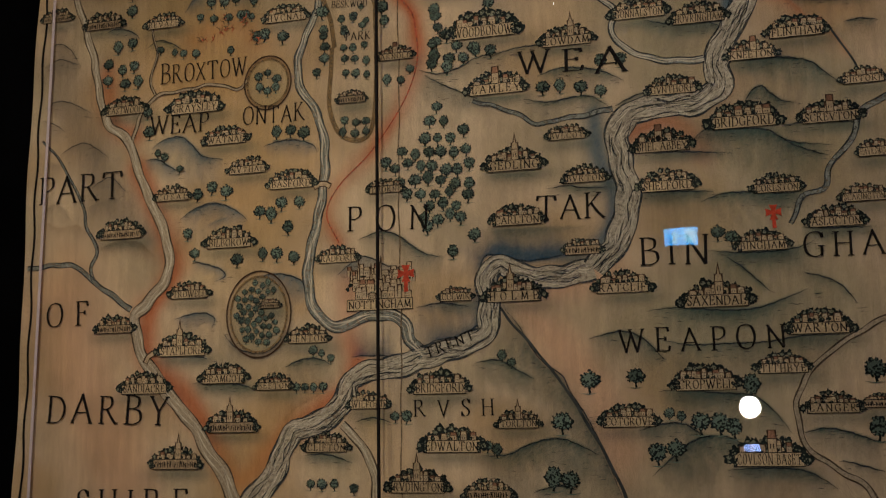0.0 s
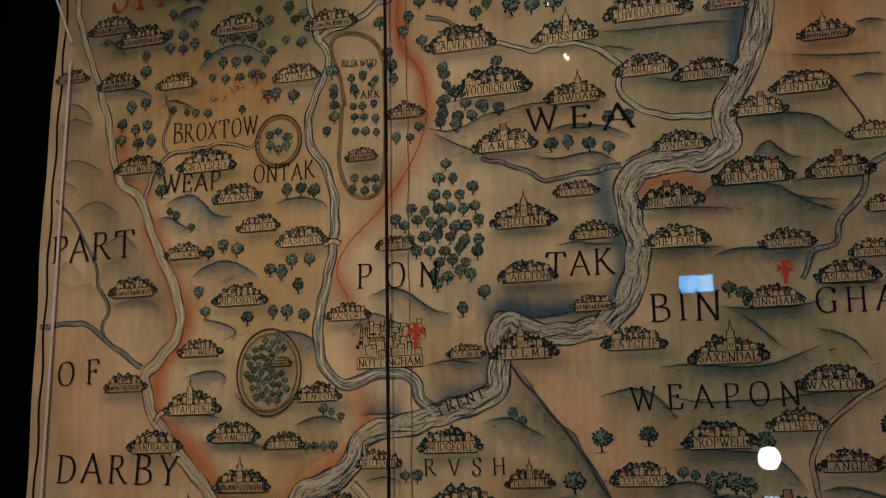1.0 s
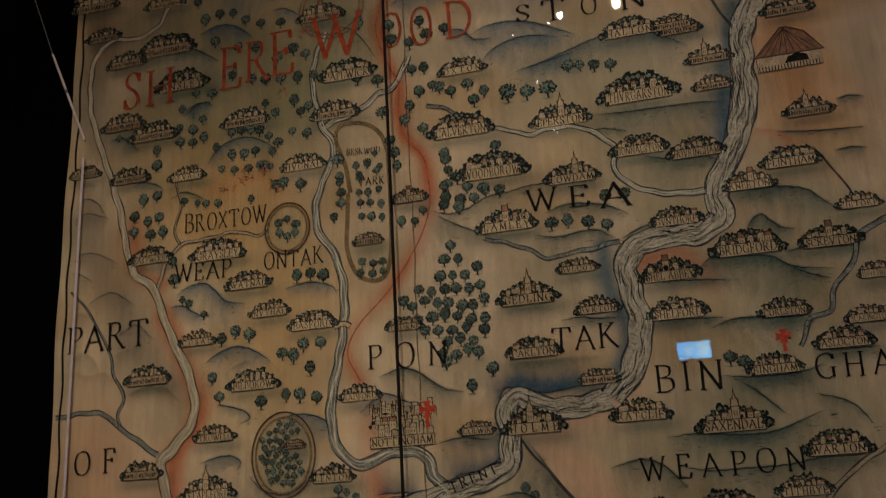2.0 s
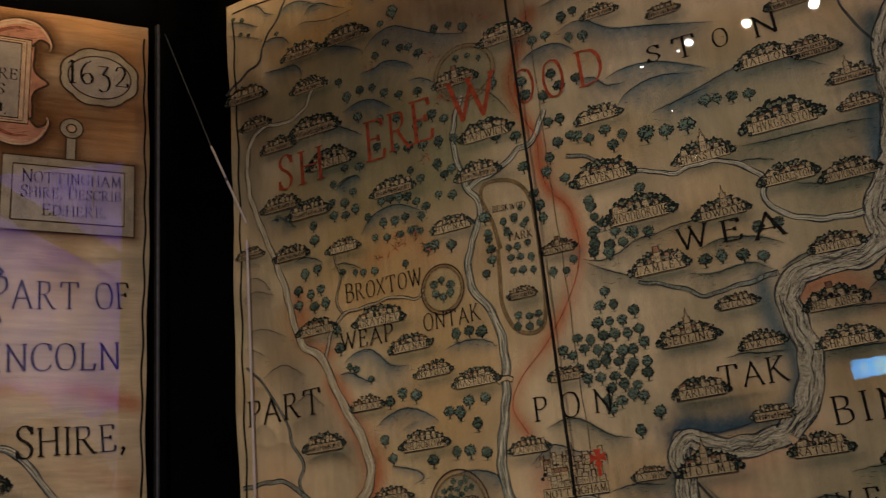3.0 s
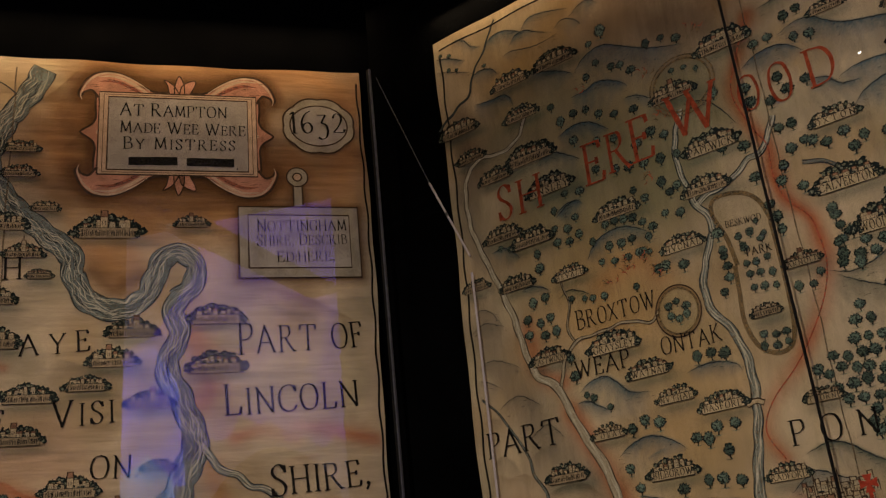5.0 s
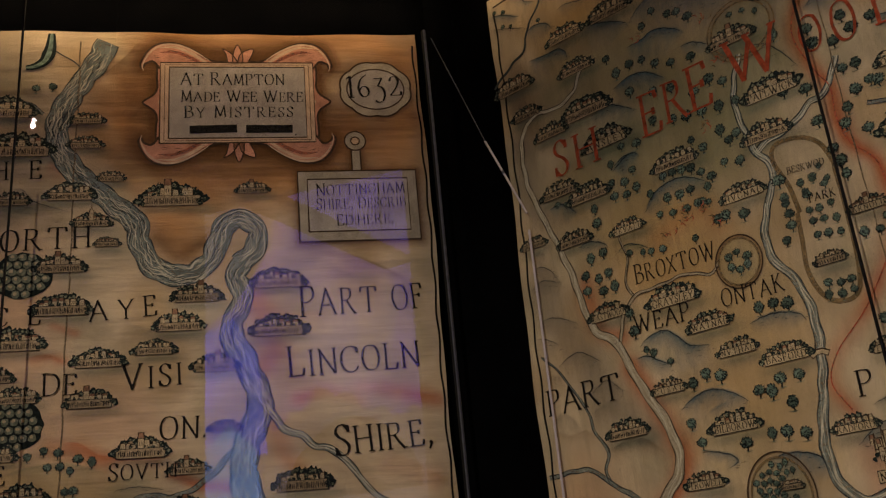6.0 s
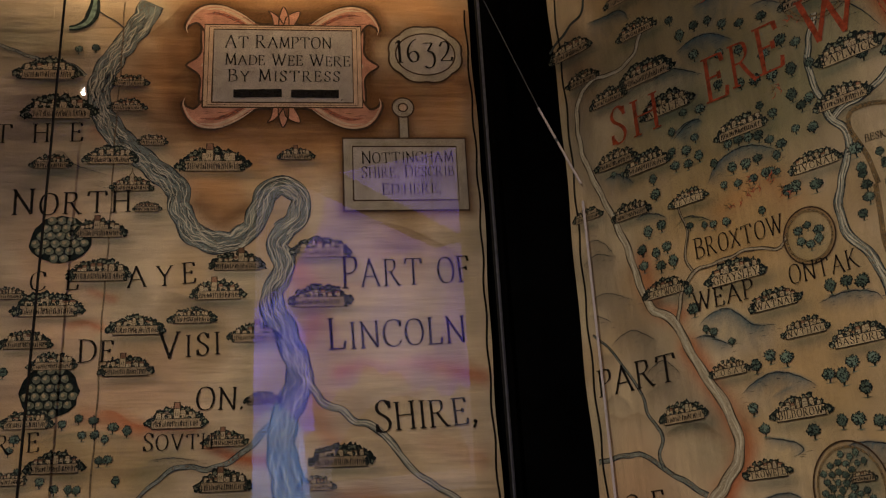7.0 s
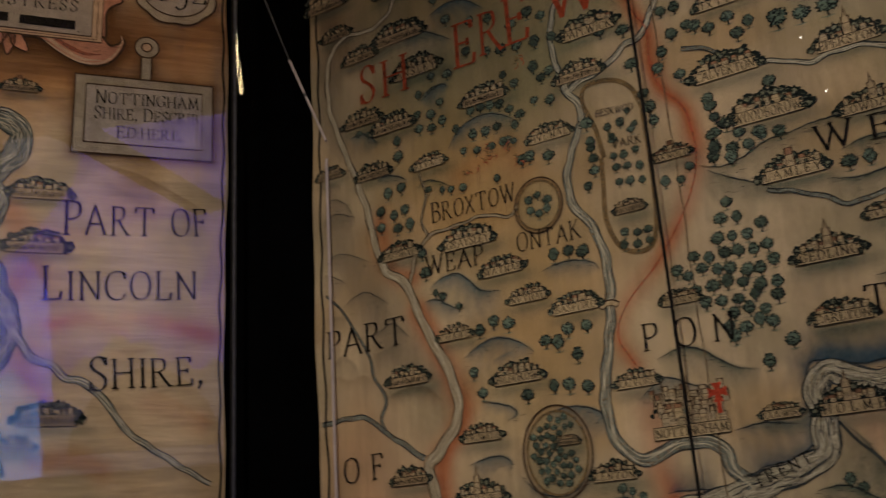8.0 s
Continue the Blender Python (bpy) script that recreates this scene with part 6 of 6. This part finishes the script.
# the northern map: villages
town(left_map, -1.32, 3.112, 0.184, "")
town(left_map, -1.273, 2.978, 0.204, "")
town(left_map, -1.075, 3.09, 0.103, "")
town(left_map, -1.078, 3.005, 0.106, "")
town(left_map, -0.998, 2.89, 0.085, "")
town(left_map, -1.283, 2.815, 0.114, "")
town(left_map, -1.116, 2.829, 0.148, "")
town(left_map, -1.051, 2.741, 0.116, "", "spire")
town(left_map, -1.003, 2.675, 0.076, "")
town(left_map, -0.817, 2.804, 0.195, "", "tower")
town(left_map, -1.133, 2.597, 0.145, "", "tower")
town(left_map, -1.124, 2.465, 0.167, "")
town(left_map, -1.363, 2.415, 0.090, "")
town(left_map, -1.253, 2.364, 0.178, "")
town(left_map, -1.014, 2.306, 0.146, "")
town(left_map, -0.862, 2.336, 0.121, "")
town(left_map, -1.305, 2.273, 0.131, "")
town(left_map, -1.23, 2.212, 0.121, "")
town(left_map, -1.035, 2.19, 0.138, "", "tower")
town(left_map, -0.893, 2.042, 0.152, "", "tower")
town(left_map, -0.763, 1.989, 0.113, "", "tower")
town(left_map, -1.203, 1.934, 0.143, "")
town(left_map, -0.793, 2.404, 0.145, "", "tower")
town(left_map, -0.741, 2.491, 0.147, "", "tower")
town(left_map, -0.69, 2.278, 0.137, "", "tower")
town(left_map, -0.664, 2.1, 0.095, "")
town(left_map, -0.765, 1.87, 0.141, "", "tower")
town(left_map, -0.52, 1.863, 0.099, "")
town(left_map, -1.313, 1.907, 0.085, "")
town(left_map, -1.284, 2.053, 0.130, "")
town(left_map, -0.502, 2.528, 0.160, "")
town(left_map, -0.504, 2.377, 0.167, "")
town(left_map, -0.452, 1.923, 0.164, "")
town(left_map, -0.573, 2.841, 0.103, "", "tower")
wood(left_map, -1.231, 2.15, 0.074, 0.071)
wood(left_map, -1.238, 2.59, 0.081, 0.069)
trees(left_map, 0.03, (-1.149, 2.075), (-1.112, 2.068), (-1.059, 2.049), (-1.022, 2.038), (-1.138, 2.03), (-1.105, 2.031), (-1.079, 2.018), (-1.191, 2.061), (-1.09, 1.961), (-1.068, 1.963), (-1.163, 1.889), (-1.199, 1.891), (-1.142, 1.888), (-1.043, 1.908), (-1.236, 1.911), (-1.322, 1.994), (-1.31, 2.024), (-1.295, 1.935), (-1.233, 3.215), (-1.183, 3.222), (-1.357, 2.207))
crescent(left_map, -1.234, 3.333, 0.085)

# the northern map: large lettering and cartouches
word(left_map, "PART", (-0.442, 2.431), (-0.206, 2.439), 0.082, ink)
word(left_map, "OF", (-0.162, 2.44), (-0.063, 2.446), 0.076, ink)
word(left_map, "LINCOLN", (-0.483, 2.248), (-0.09, 2.263), 0.077, ink)
word(left_map, "SHIRE,", (-0.356, 2.013), (-0.072, 2.029), 0.074, ink)
word(left_map, "VISI", (-0.95, 2.237), (-0.78, 2.244), 0.062, ink)
word(left_map, "DE", (-1.165, 2.229), (-1.068, 2.23), 0.061, ink)
word(left_map, "ON.", (-0.845, 2.091), (-0.717, 2.088), 0.060, ink)
word(left_map, "SOVTH", (-0.978, 1.983), (-0.794, 1.986), 0.040, ink)
word(left_map, "AYE", (-1.045, 2.442), (-0.853, 2.454), 0.060, ink)
word(left_map, "CL", (-1.309, 2.437), (-1.176, 2.441), 0.055, ink)
word(left_map, "NORTH", (-1.38, 2.667), (-1.048, 2.673), 0.067, ink)
word(left_map, "THE", (-1.452, 2.895), (-1.197, 2.903), 0.060, ink)
word(left_map, "RE", (-1.357, 1.987), (-1.243, 1.992), 0.050, ink)
word(left_map, "AT RAMPTON", (-0.794, 3.228), (-0.463, 3.228), 0.039, ink)
word(left_map, "MADE WEE WERE", (-0.792, 3.166), (-0.404, 3.164), 0.035, ink)
word(left_map, "BY MISTRESS", (-0.782, 3.107), (-0.438, 3.11), 0.036, ink)
word(left_map, "# #.", (-0.764, 3.04), (-0.43, 3.042), 0.041, ink)
word(left_map, "1632", (-0.259, 3.178), (-0.075, 3.187), 0.070, ink)
word(left_map, "NOTTINGHAM", (-0.377, 2.828), (-0.094, 2.832), 0.035, ink)
word(left_map, "SHIRE, DESCRIB", (-0.378, 2.778), (-0.095, 2.785), 0.033, ink)
word(left_map, "ED:HERE,", (-0.317, 2.724), (-0.138, 2.728), 0.031, ink)
wash(left_map, [(-0.30, 2.36), (-0.28, 2.12), (-0.16, 1.96)], 0.13, "pale", 0.6)
wash(left_map, [(-0.95, 2.99), (-0.75, 2.90), (-0.50, 2.93), (-0.32, 3.04)], 0.07, "umber", 0.5)
wash(left_map, [(-0.05, 3.10), (-0.16, 3.06), (-0.30, 3.10)], 0.045, "umber", 0.5)
wash(left_map, [(-0.90, 3.36), (-0.95, 3.20), (-0.93, 3.02)], 0.05, "umber", 0.45)
wash(left_map, [(-0.86, 2.70), (-0.80, 2.64), (-0.72, 2.68)], 0.025, "umber", 0.6)
cartouche(left_map, -0.613, 3.164, 0.216, 0.130)
date_oval(left_map, -0.165, 3.211, 0.102, 0.088)
name_board(left_map, -0.244, 2.792, 0.185, 0.118, 3.019)

SEAM, NORTH_SEAM, NORTH_END = 0.905, -1.243, -0.015
CORNER = (-0.237, -0.036)
SCREEN_POSE = Matrix(((-0.2083, 0, -0.9781, 3.676), (-0.9781, 0, 0.2083, -2.495), (0, 1, 0, 2.343), (0, 0, 0, 1)))
SCREEN_SIZE = (1.87, 2.72)
SPOTS = [(1.706, -2.33, (1.62, 0, 2.65), 0.024, lamp_glow), (1.392, -2.32, (1.45, 0, 2.65), 0.021, lamp_glow), (1.112, -2.33, (1.35, 0, 2.65), 0.017, lamp_glow),
         (1.050, -2.38, (1.3, 0, 2.65), 0.008, lamp_dim), (0.851, -2.435, (1.2, 0, 2.65), 0.008, lamp_dim), (0.879, -3.02, (1.2, 0, 2.5), 0.008, lamp_dim),
         (0.871, -3.74, (1.2, 0, 2.4), 0.008, lamp_dim), (0.055, -2.36, (-1.1, -0.9, 2.95), 0.011, lamp_dim)]

# ---- the cloths themselves, with their borders ----
def finish_cloth(m, edge_side):
    cv = CANVAS[m]
    rows, cols = cv.u.shape
    u, v = cv.u.copy(), cv.v.copy()
    # the cut edge wanders a little
    side = 0 if edge_side < 0 else cols - 1
    fade = np.exp(-np.abs(cv.u - cv.u[0, side]) / 0.06)
    u += fade * (0.004 * np.sin(5.1 * v) + 0.002 * np.sin(17 * v + 1))
    v += np.exp(-np.abs(cv.v - cv.v[-1, 0]) / 0.06) * (0.004 * np.sin(4.3 * cv.u + 0.6) + 0.002 * np.sin(19 * cv.u))
    back = -0.0006 - 0.0004 * (1 + np.sin(9 * u + 2 * v))
    verts = np.stack([u, v, back], -1).reshape(-1, 3)
    a = (np.arange(rows - 1)[:, None] * cols + np.arange(cols - 1)).ravel()
    faces = np.stack([a, a + 1, a + cols + 1, a + cols], -1)
    me = bpy.data.meshes.new("cloth")
    me.vertices.add(len(verts))
    me.vertices.foreach_set("co", verts.ravel())
    me.loops.add(faces.size)
    me.loops.foreach_set("vertex_index", faces.ravel())
    me.polygons.add(len(faces))
    me.polygons.foreach_set("loop_start", np.arange(0, faces.size, 4))
    me.update(calc_edges=True)
    layer = me.color_attributes.new("paint", "FLOAT_COLOR", "POINT")
    layer.data.foreach_set("color", np.concatenate([cv.paint.clip(0, 1), np.ones((rows, cols, 1))], -1).ravel())
    me.materials.append(linen_south if edge_side < 0 else linen_north)
    part("cloth", me, m)
    u0, u1, v0, v1 = cv.u.min(), cv.u.max(), cv.v.min(), cv.v.max()
    sh = Sheet(LAYER["line"])
    x = u0 + 0.024 if edge_side < 0 else u1 - 0.012
    sh.strip([(x + 0.0025 * math.sin(0.7 * k) + 0.003 * math.sin(5.1 * (v0 + k * 0.02)), v0 + k * 0.02) for k in range(int((v1 - v0 - 0.02) / 0.02))], 0.006, ink)
    if edge_side < 0:
        sh.strip([(u0 + 0.02 + k * 0.02, v1 - 0.032 + 0.003 * math.sin(0.5 * k)) for k in range(int((u1 - u0) / 0.02))], 0.006, ink)
    part("border_line", sh.mesh("border_line"), m)
    joint = Sheet(LAYER["line"] + 0.0002)
    x = 0.945 if edge_side < 0 else -1.106
    joint.strip([(x + 0.0012 * math.sin(0.9 * k) + 0.0015 * math.sin(0.23 * k), v0 + 0.01 + k * 0.02) for k in range(int((v1 - v0 - 0.02) / 0.02))], 0.0032 if edge_side < 0 else 0.005, seam_brown)
    part("cloth_joint", joint.mesh("cloth_joint"), m, "sewn joint between two widths of linen")


finish_cloth(right_map, -1)
finish_cloth(left_map, 1)

# ---- the gallery: black walls, floor, ceiling ----
thing("floor", box_mesh("floor", (-5, -9, -0.1), (5, 3, 0), black_floor), "dark matt gallery floor", "floor", "structure")
thing("ceiling", box_mesh("ceiling", (-5, -9, 5.7), (5, 3, 5.8), black_wall), "black gallery ceiling", "ceiling", "structure")
thing("wall_south_case", box_mesh("wall_south_case", (-0.28, 0.02, 0), (5, 0.2, 5.7), black_wall), "black back wall of a display case", "wall", "structure")
thing("wall_north_case", box_mesh("wall_north_case", (-5, 0, -0.2), (0.03, 5.7, -0.02), black_wall), "black back wall of a display case", "wall", "structure", m=LEFT_POSE)
thing("wall_back", box_mesh("wall_back", (-5, -9.1, 0), (5, -9, 5.7), black_wall), "black wall behind the visitor", "wall", "structure")
thing("wall_east", box_mesh("wall_east", (5, -9, 0), (5.1, 0.2, 5.7), black_wall), "black side wall", "wall", "structure")
thing("wall_west", box_mesh("wall_west", (-5.1, -9, 0), (-5, -4, 5.7), black_wall), "black side wall", "wall", "structure")


# ---- glass fronts ----
def pane(m, name, lo, hi, seams):
    ob = tagged(new("glass_front"), "clear glass front of a display case, faint reflections", "glass front")
    ob.matrix_world = m
    edges = [lo[0]] + seams + [hi[0]]
    for a, b in zip(edges, edges[1:]):
        p = part("pane", box_mesh("pane", (a + 0.0008, lo[1], lo[2]), (b - 0.0008, hi[1], hi[2]), glass), ob)
        p.data.materials.append(glass_rear)
        for f in p.data.polygons:
            f.material_index = 0 if f.normal.z > 0.5 else 1
        p.visible_shadow = False
    for s in seams:
        part("seam", box_mesh("seam", (s - 0.0022, lo[1], lo[2] - 0.001), (s + 0.0022, hi[1], hi[2] + 0.001), dark_seal), ob, "dark silicone joint")
    return ob


pane(RIGHT_POSE, "south", (-0.232, 0.05, 0.032), (3.2, 3.9, 0.040), [SEAM])
pane(LEFT_POSE, "north", (-3.2, 0.05, 0.148), (NORTH_END, 3.9, 0.156), [NORTH_SEAM])

corner = tagged(new("corner_profile"), "slim grey metal profile where two glass fronts meet", "metal profile")
corner.location = (CORNER[0], CORNER[1], 0)
part("bar", box_mesh("bar", (-0.0025, -0.004, 0), (0.0025, 0.004, 3.34), grey_metal, 0.001), corner)
part("seal", box_mesh("seal", (-0.012, -0.003, 0), (-0.003, 0.003, 3.34), dark_seal, 0.001), corner)
stay = tagged(new("stay_wire"), "slanting stay wire in front of the map, lower half coloured as if lit", "wire")
# grey, then pale and thicker: the light on the wire is coloured in
part("wire", rod_mesh("wire", (CORNER[0] + 0.012, -0.020, 3.31), (-0.060, -0.013, 2.868), 0.0016, grey_metal), stay)
part("wire", rod_mesh("wire", (-0.060, -0.013, 2.868), (0.054, -0.010, 2.595), 0.0032, glint_pale), stay)
part("ferrule", rod_mesh("ferrule", (-0.012, -0.0115, 2.752), (-0.007, -0.0115, 2.740), 0.0042, grey_metal), stay)
# the highlight down the glass edge, built as a thin pale strip
highlight = tagged(new("edge_highlight"), "thin pale strip for the highlight along the edge of the glass", "edge strip")
part("strip", box_mesh("strip", (0.050, -0.011, 0.05), (0.057, -0.008, 2.545), glint_pale, 0.001), highlight)

# ---- track lights, exit sign, wall lamp, projection ----
track = thing("light_track", box_mesh("light_track", (-2.2, -2.56, 4.12), (3.4, -2.29, 4.15), black_metal, 0.003), "black suspended lighting track", "light track")
for x in (-2.0, 0.6, 3.2):
    part("hanger", rod_mesh("hanger", (x, -2.44, 4.15), (x, -2.44, 5.7), 0.006, black_metal), track)


part("cross_track", box_mesh("cross_track", (0.86, -4.0, 4.12), (0.89, -2.563, 4.15), black_metal, 0.003), track)
part("hanger", rod_mesh("hanger", (0.875, -3.9, 4.15), (0.875, -3.9, 5.7), 0.006, black_metal), track)


def track_spot(x, y, z, aim, radius, glow):
    """A can with the lens set back in it, held to the track by a stem."""
    ob = tagged(new("track_spot"), "small black track spotlight, lit", "spotlight", "spotlights on the track")
    ob.matrix_world = look((x, y, z), aim)
    bm = bmesh.new()
    r = radius * 1.25
    bmesh.ops.create_cone(bm, cap_ends=False, segments=20, radius1=r, radius2=r, depth=0.10 + 4.0 * radius, matrix=Matrix.Translation((0, 0, 0.05 - 2.0 * radius)))
    bmesh.ops.create_circle(bm, cap_ends=True, segments=20, radius=r, matrix=Matrix.Translation((0, 0, 0.10)))
    me = bpy.data.meshes.new("can")
    bm.to_mesh(me)
    bm.free()
    me.materials.append(black_metal)
    part("can", me, ob)
    bm = bmesh.new()
    bmesh.ops.create_uvsphere(bm, u_segments=16, v_segments=8, radius=radius, matrix=Matrix.Diagonal((1, 1, 0.35, 1)))
    me = bpy.data.meshes.new("lens")
    bm.to_mesh(me)
    bm.free()
    me.materials.append(glow)
    part("lens", me, ob, "glowing lens")
    up = ob.matrix_world.to_3x3().inverted() @ Vector((0, 0, 1))
    part("stem", rod_mesh("stem", Vector((0, 0, 0.06)), Vector((0, 0, 0.06)) + up * 0.12, 0.006, black_metal), ob)


for x, y, aim, r, glow in SPOTS:
    track_spot(x, y, 4.0 if x > 0.1 else 3.95, aim, r, glow)

sign = tagged(new("exit_sign"), "lit turquoise emergency exit sign with white arrow", "exit sign")
sign.matrix_world = pose(1.56, -6.44, 2.97, 90, 0, 180)
part("case", box_mesh("case", (-0.15, -0.085, -0.03), (0.15, 0.085, 0.0), black_metal, 0.004), sign)
part("face", box_mesh("face", (-0.14, -0.075, 0.001), (0.14, 0.075, 0.006), sign_glow), sign)
arrow = Sheet(0.008)
arrow.poly([(0.03, -0.055), (0.07, -0.055), (0.07, 0.0), (0.095, 0.0), (0.05, 0.055), (0.005, 0.0), (0.03, 0.0)], sign_white)
arrow.poly([(-0.12, -0.06), (-0.03, -0.06), (-0.03, 0.06), (-0.12, 0.06)], sign_white)
part("hanger", rod_mesh("hanger", (0, 0.08, -0.015), (0, 2.74, -0.015), 0.006, black_metal), sign)
part("symbol", arrow.mesh("symbol"), sign)

wall_lamp = tagged(new("lamp"), "small round white lamp, lit, on a black stand", "lamp")
wall_lamp.location = (1.885, -4.05, 0)
bm = bmesh.new()
bmesh.ops.create_uvsphere(bm, u_segments=20, v_segments=12, radius=0.062, matrix=Matrix.Translation((0, 0, 1.52)) @ Matrix.Diagonal((0.95, 0.95, 1.03, 1)))
globe = bpy.data.meshes.new("globe")
bm.to_mesh(globe)
bm.free()
globe.materials.append(lamp_glow)
part("globe", globe, wall_lamp)
part("stand", rod_mesh("stand", (0, 0, 0.02), (0, 0, 1.47), 0.012, black_metal), wall_lamp)
part("foot", rod_mesh("foot", (0, 0, 0), (0, 0, 0.02), 0.14, black_metal, 24), wall_lamp)
part("status_light", box_mesh("status_light", (-0.05, 0.02, 1.27), (0.04, 0.03, 1.31), material("status_glow", (0.35, 0.5, 1.0), vary=0.0, glow=18)), wall_lamp, "small blue light")

screen = tagged(new("projection_screen"), "hanging projection screen showing a violet picture", "screen")
screen.matrix_world = SCREEN_POSE
SW, SH = SCREEN_SIZE
part("panel", box_mesh("panel", (-0.02, -0.02, -0.04), (SW + 0.02, SH + 0.02, -0.003), black_metal, 0.004), screen)
pic = Sheet(0.0)
pic.poly([(0, 0), (SW, 0), (SW, SH), (0, SH)], screen_pale)
skyline = [(SW * k / 24, SH * (0.26 + 0.10 * math.exp(-((k - 10) / 4) ** 2) + 0.02 * math.sin(k * 1.9))) for k in range(25)]
pic.poly([(0, SH), (0.0, 0.6 * SH)] + skyline + [(SW, 0.62 * SH), (0.86 * SW, 0.66 * SH), (0.66 * SW, 0.84 * SH), (0.62 * SW, SH)], screen_violet, 0.006)
pic.poly([(0.05 * SW, 0.62 * SH), (0.12 * SW, 0.40 * SH), (0.35 * SW, 0.36 * SH), (0.55 * SW, 0.42 * SH), (0.62 * SW, 0.55 * SH), (0.5 * SW, 0.68 * SH), (0.2 * SW, 0.70 * SH)], screen_lilac, 0.009)
pic.poly([(SW * 0.70, SH * 0.20), (SW, SH * 0.20), (SW, SH * 0.60), (SW * 0.86, SH * 0.63), (0.74 * SW, 0.50 * SH)], screen_blue, 0.012)
pic.poly([(SW * 0.72, 0), (SW, 0), (SW, SH * 0.24), (SW * 0.88, SH * 0.30), (0.76 * SW, 0.22 * SH)], screen_cyan, 0.015)
hillside = [(0.02 * SW, 0.05 * SH)] + [(SW * (0.02 + 0.6 * k / 16), SH * (0.10 + 0.17 * math.sin(math.pi * k / 16) ** 0.7)) for k in range(17)] + [(0.62 * SW, 0.05 * SH)]
pic.poly(hillside, screen_dark, 0.012)
part("picture", pic.mesh("picture"), screen, "violet and pale projected picture")
for x in (0.1 * SW, 0.9 * SW):
    part("cord", rod_mesh("cord", (x, SH + 0.02, -0.02), (x, SH + 0.6, -0.02), 0.004, black_metal), screen)
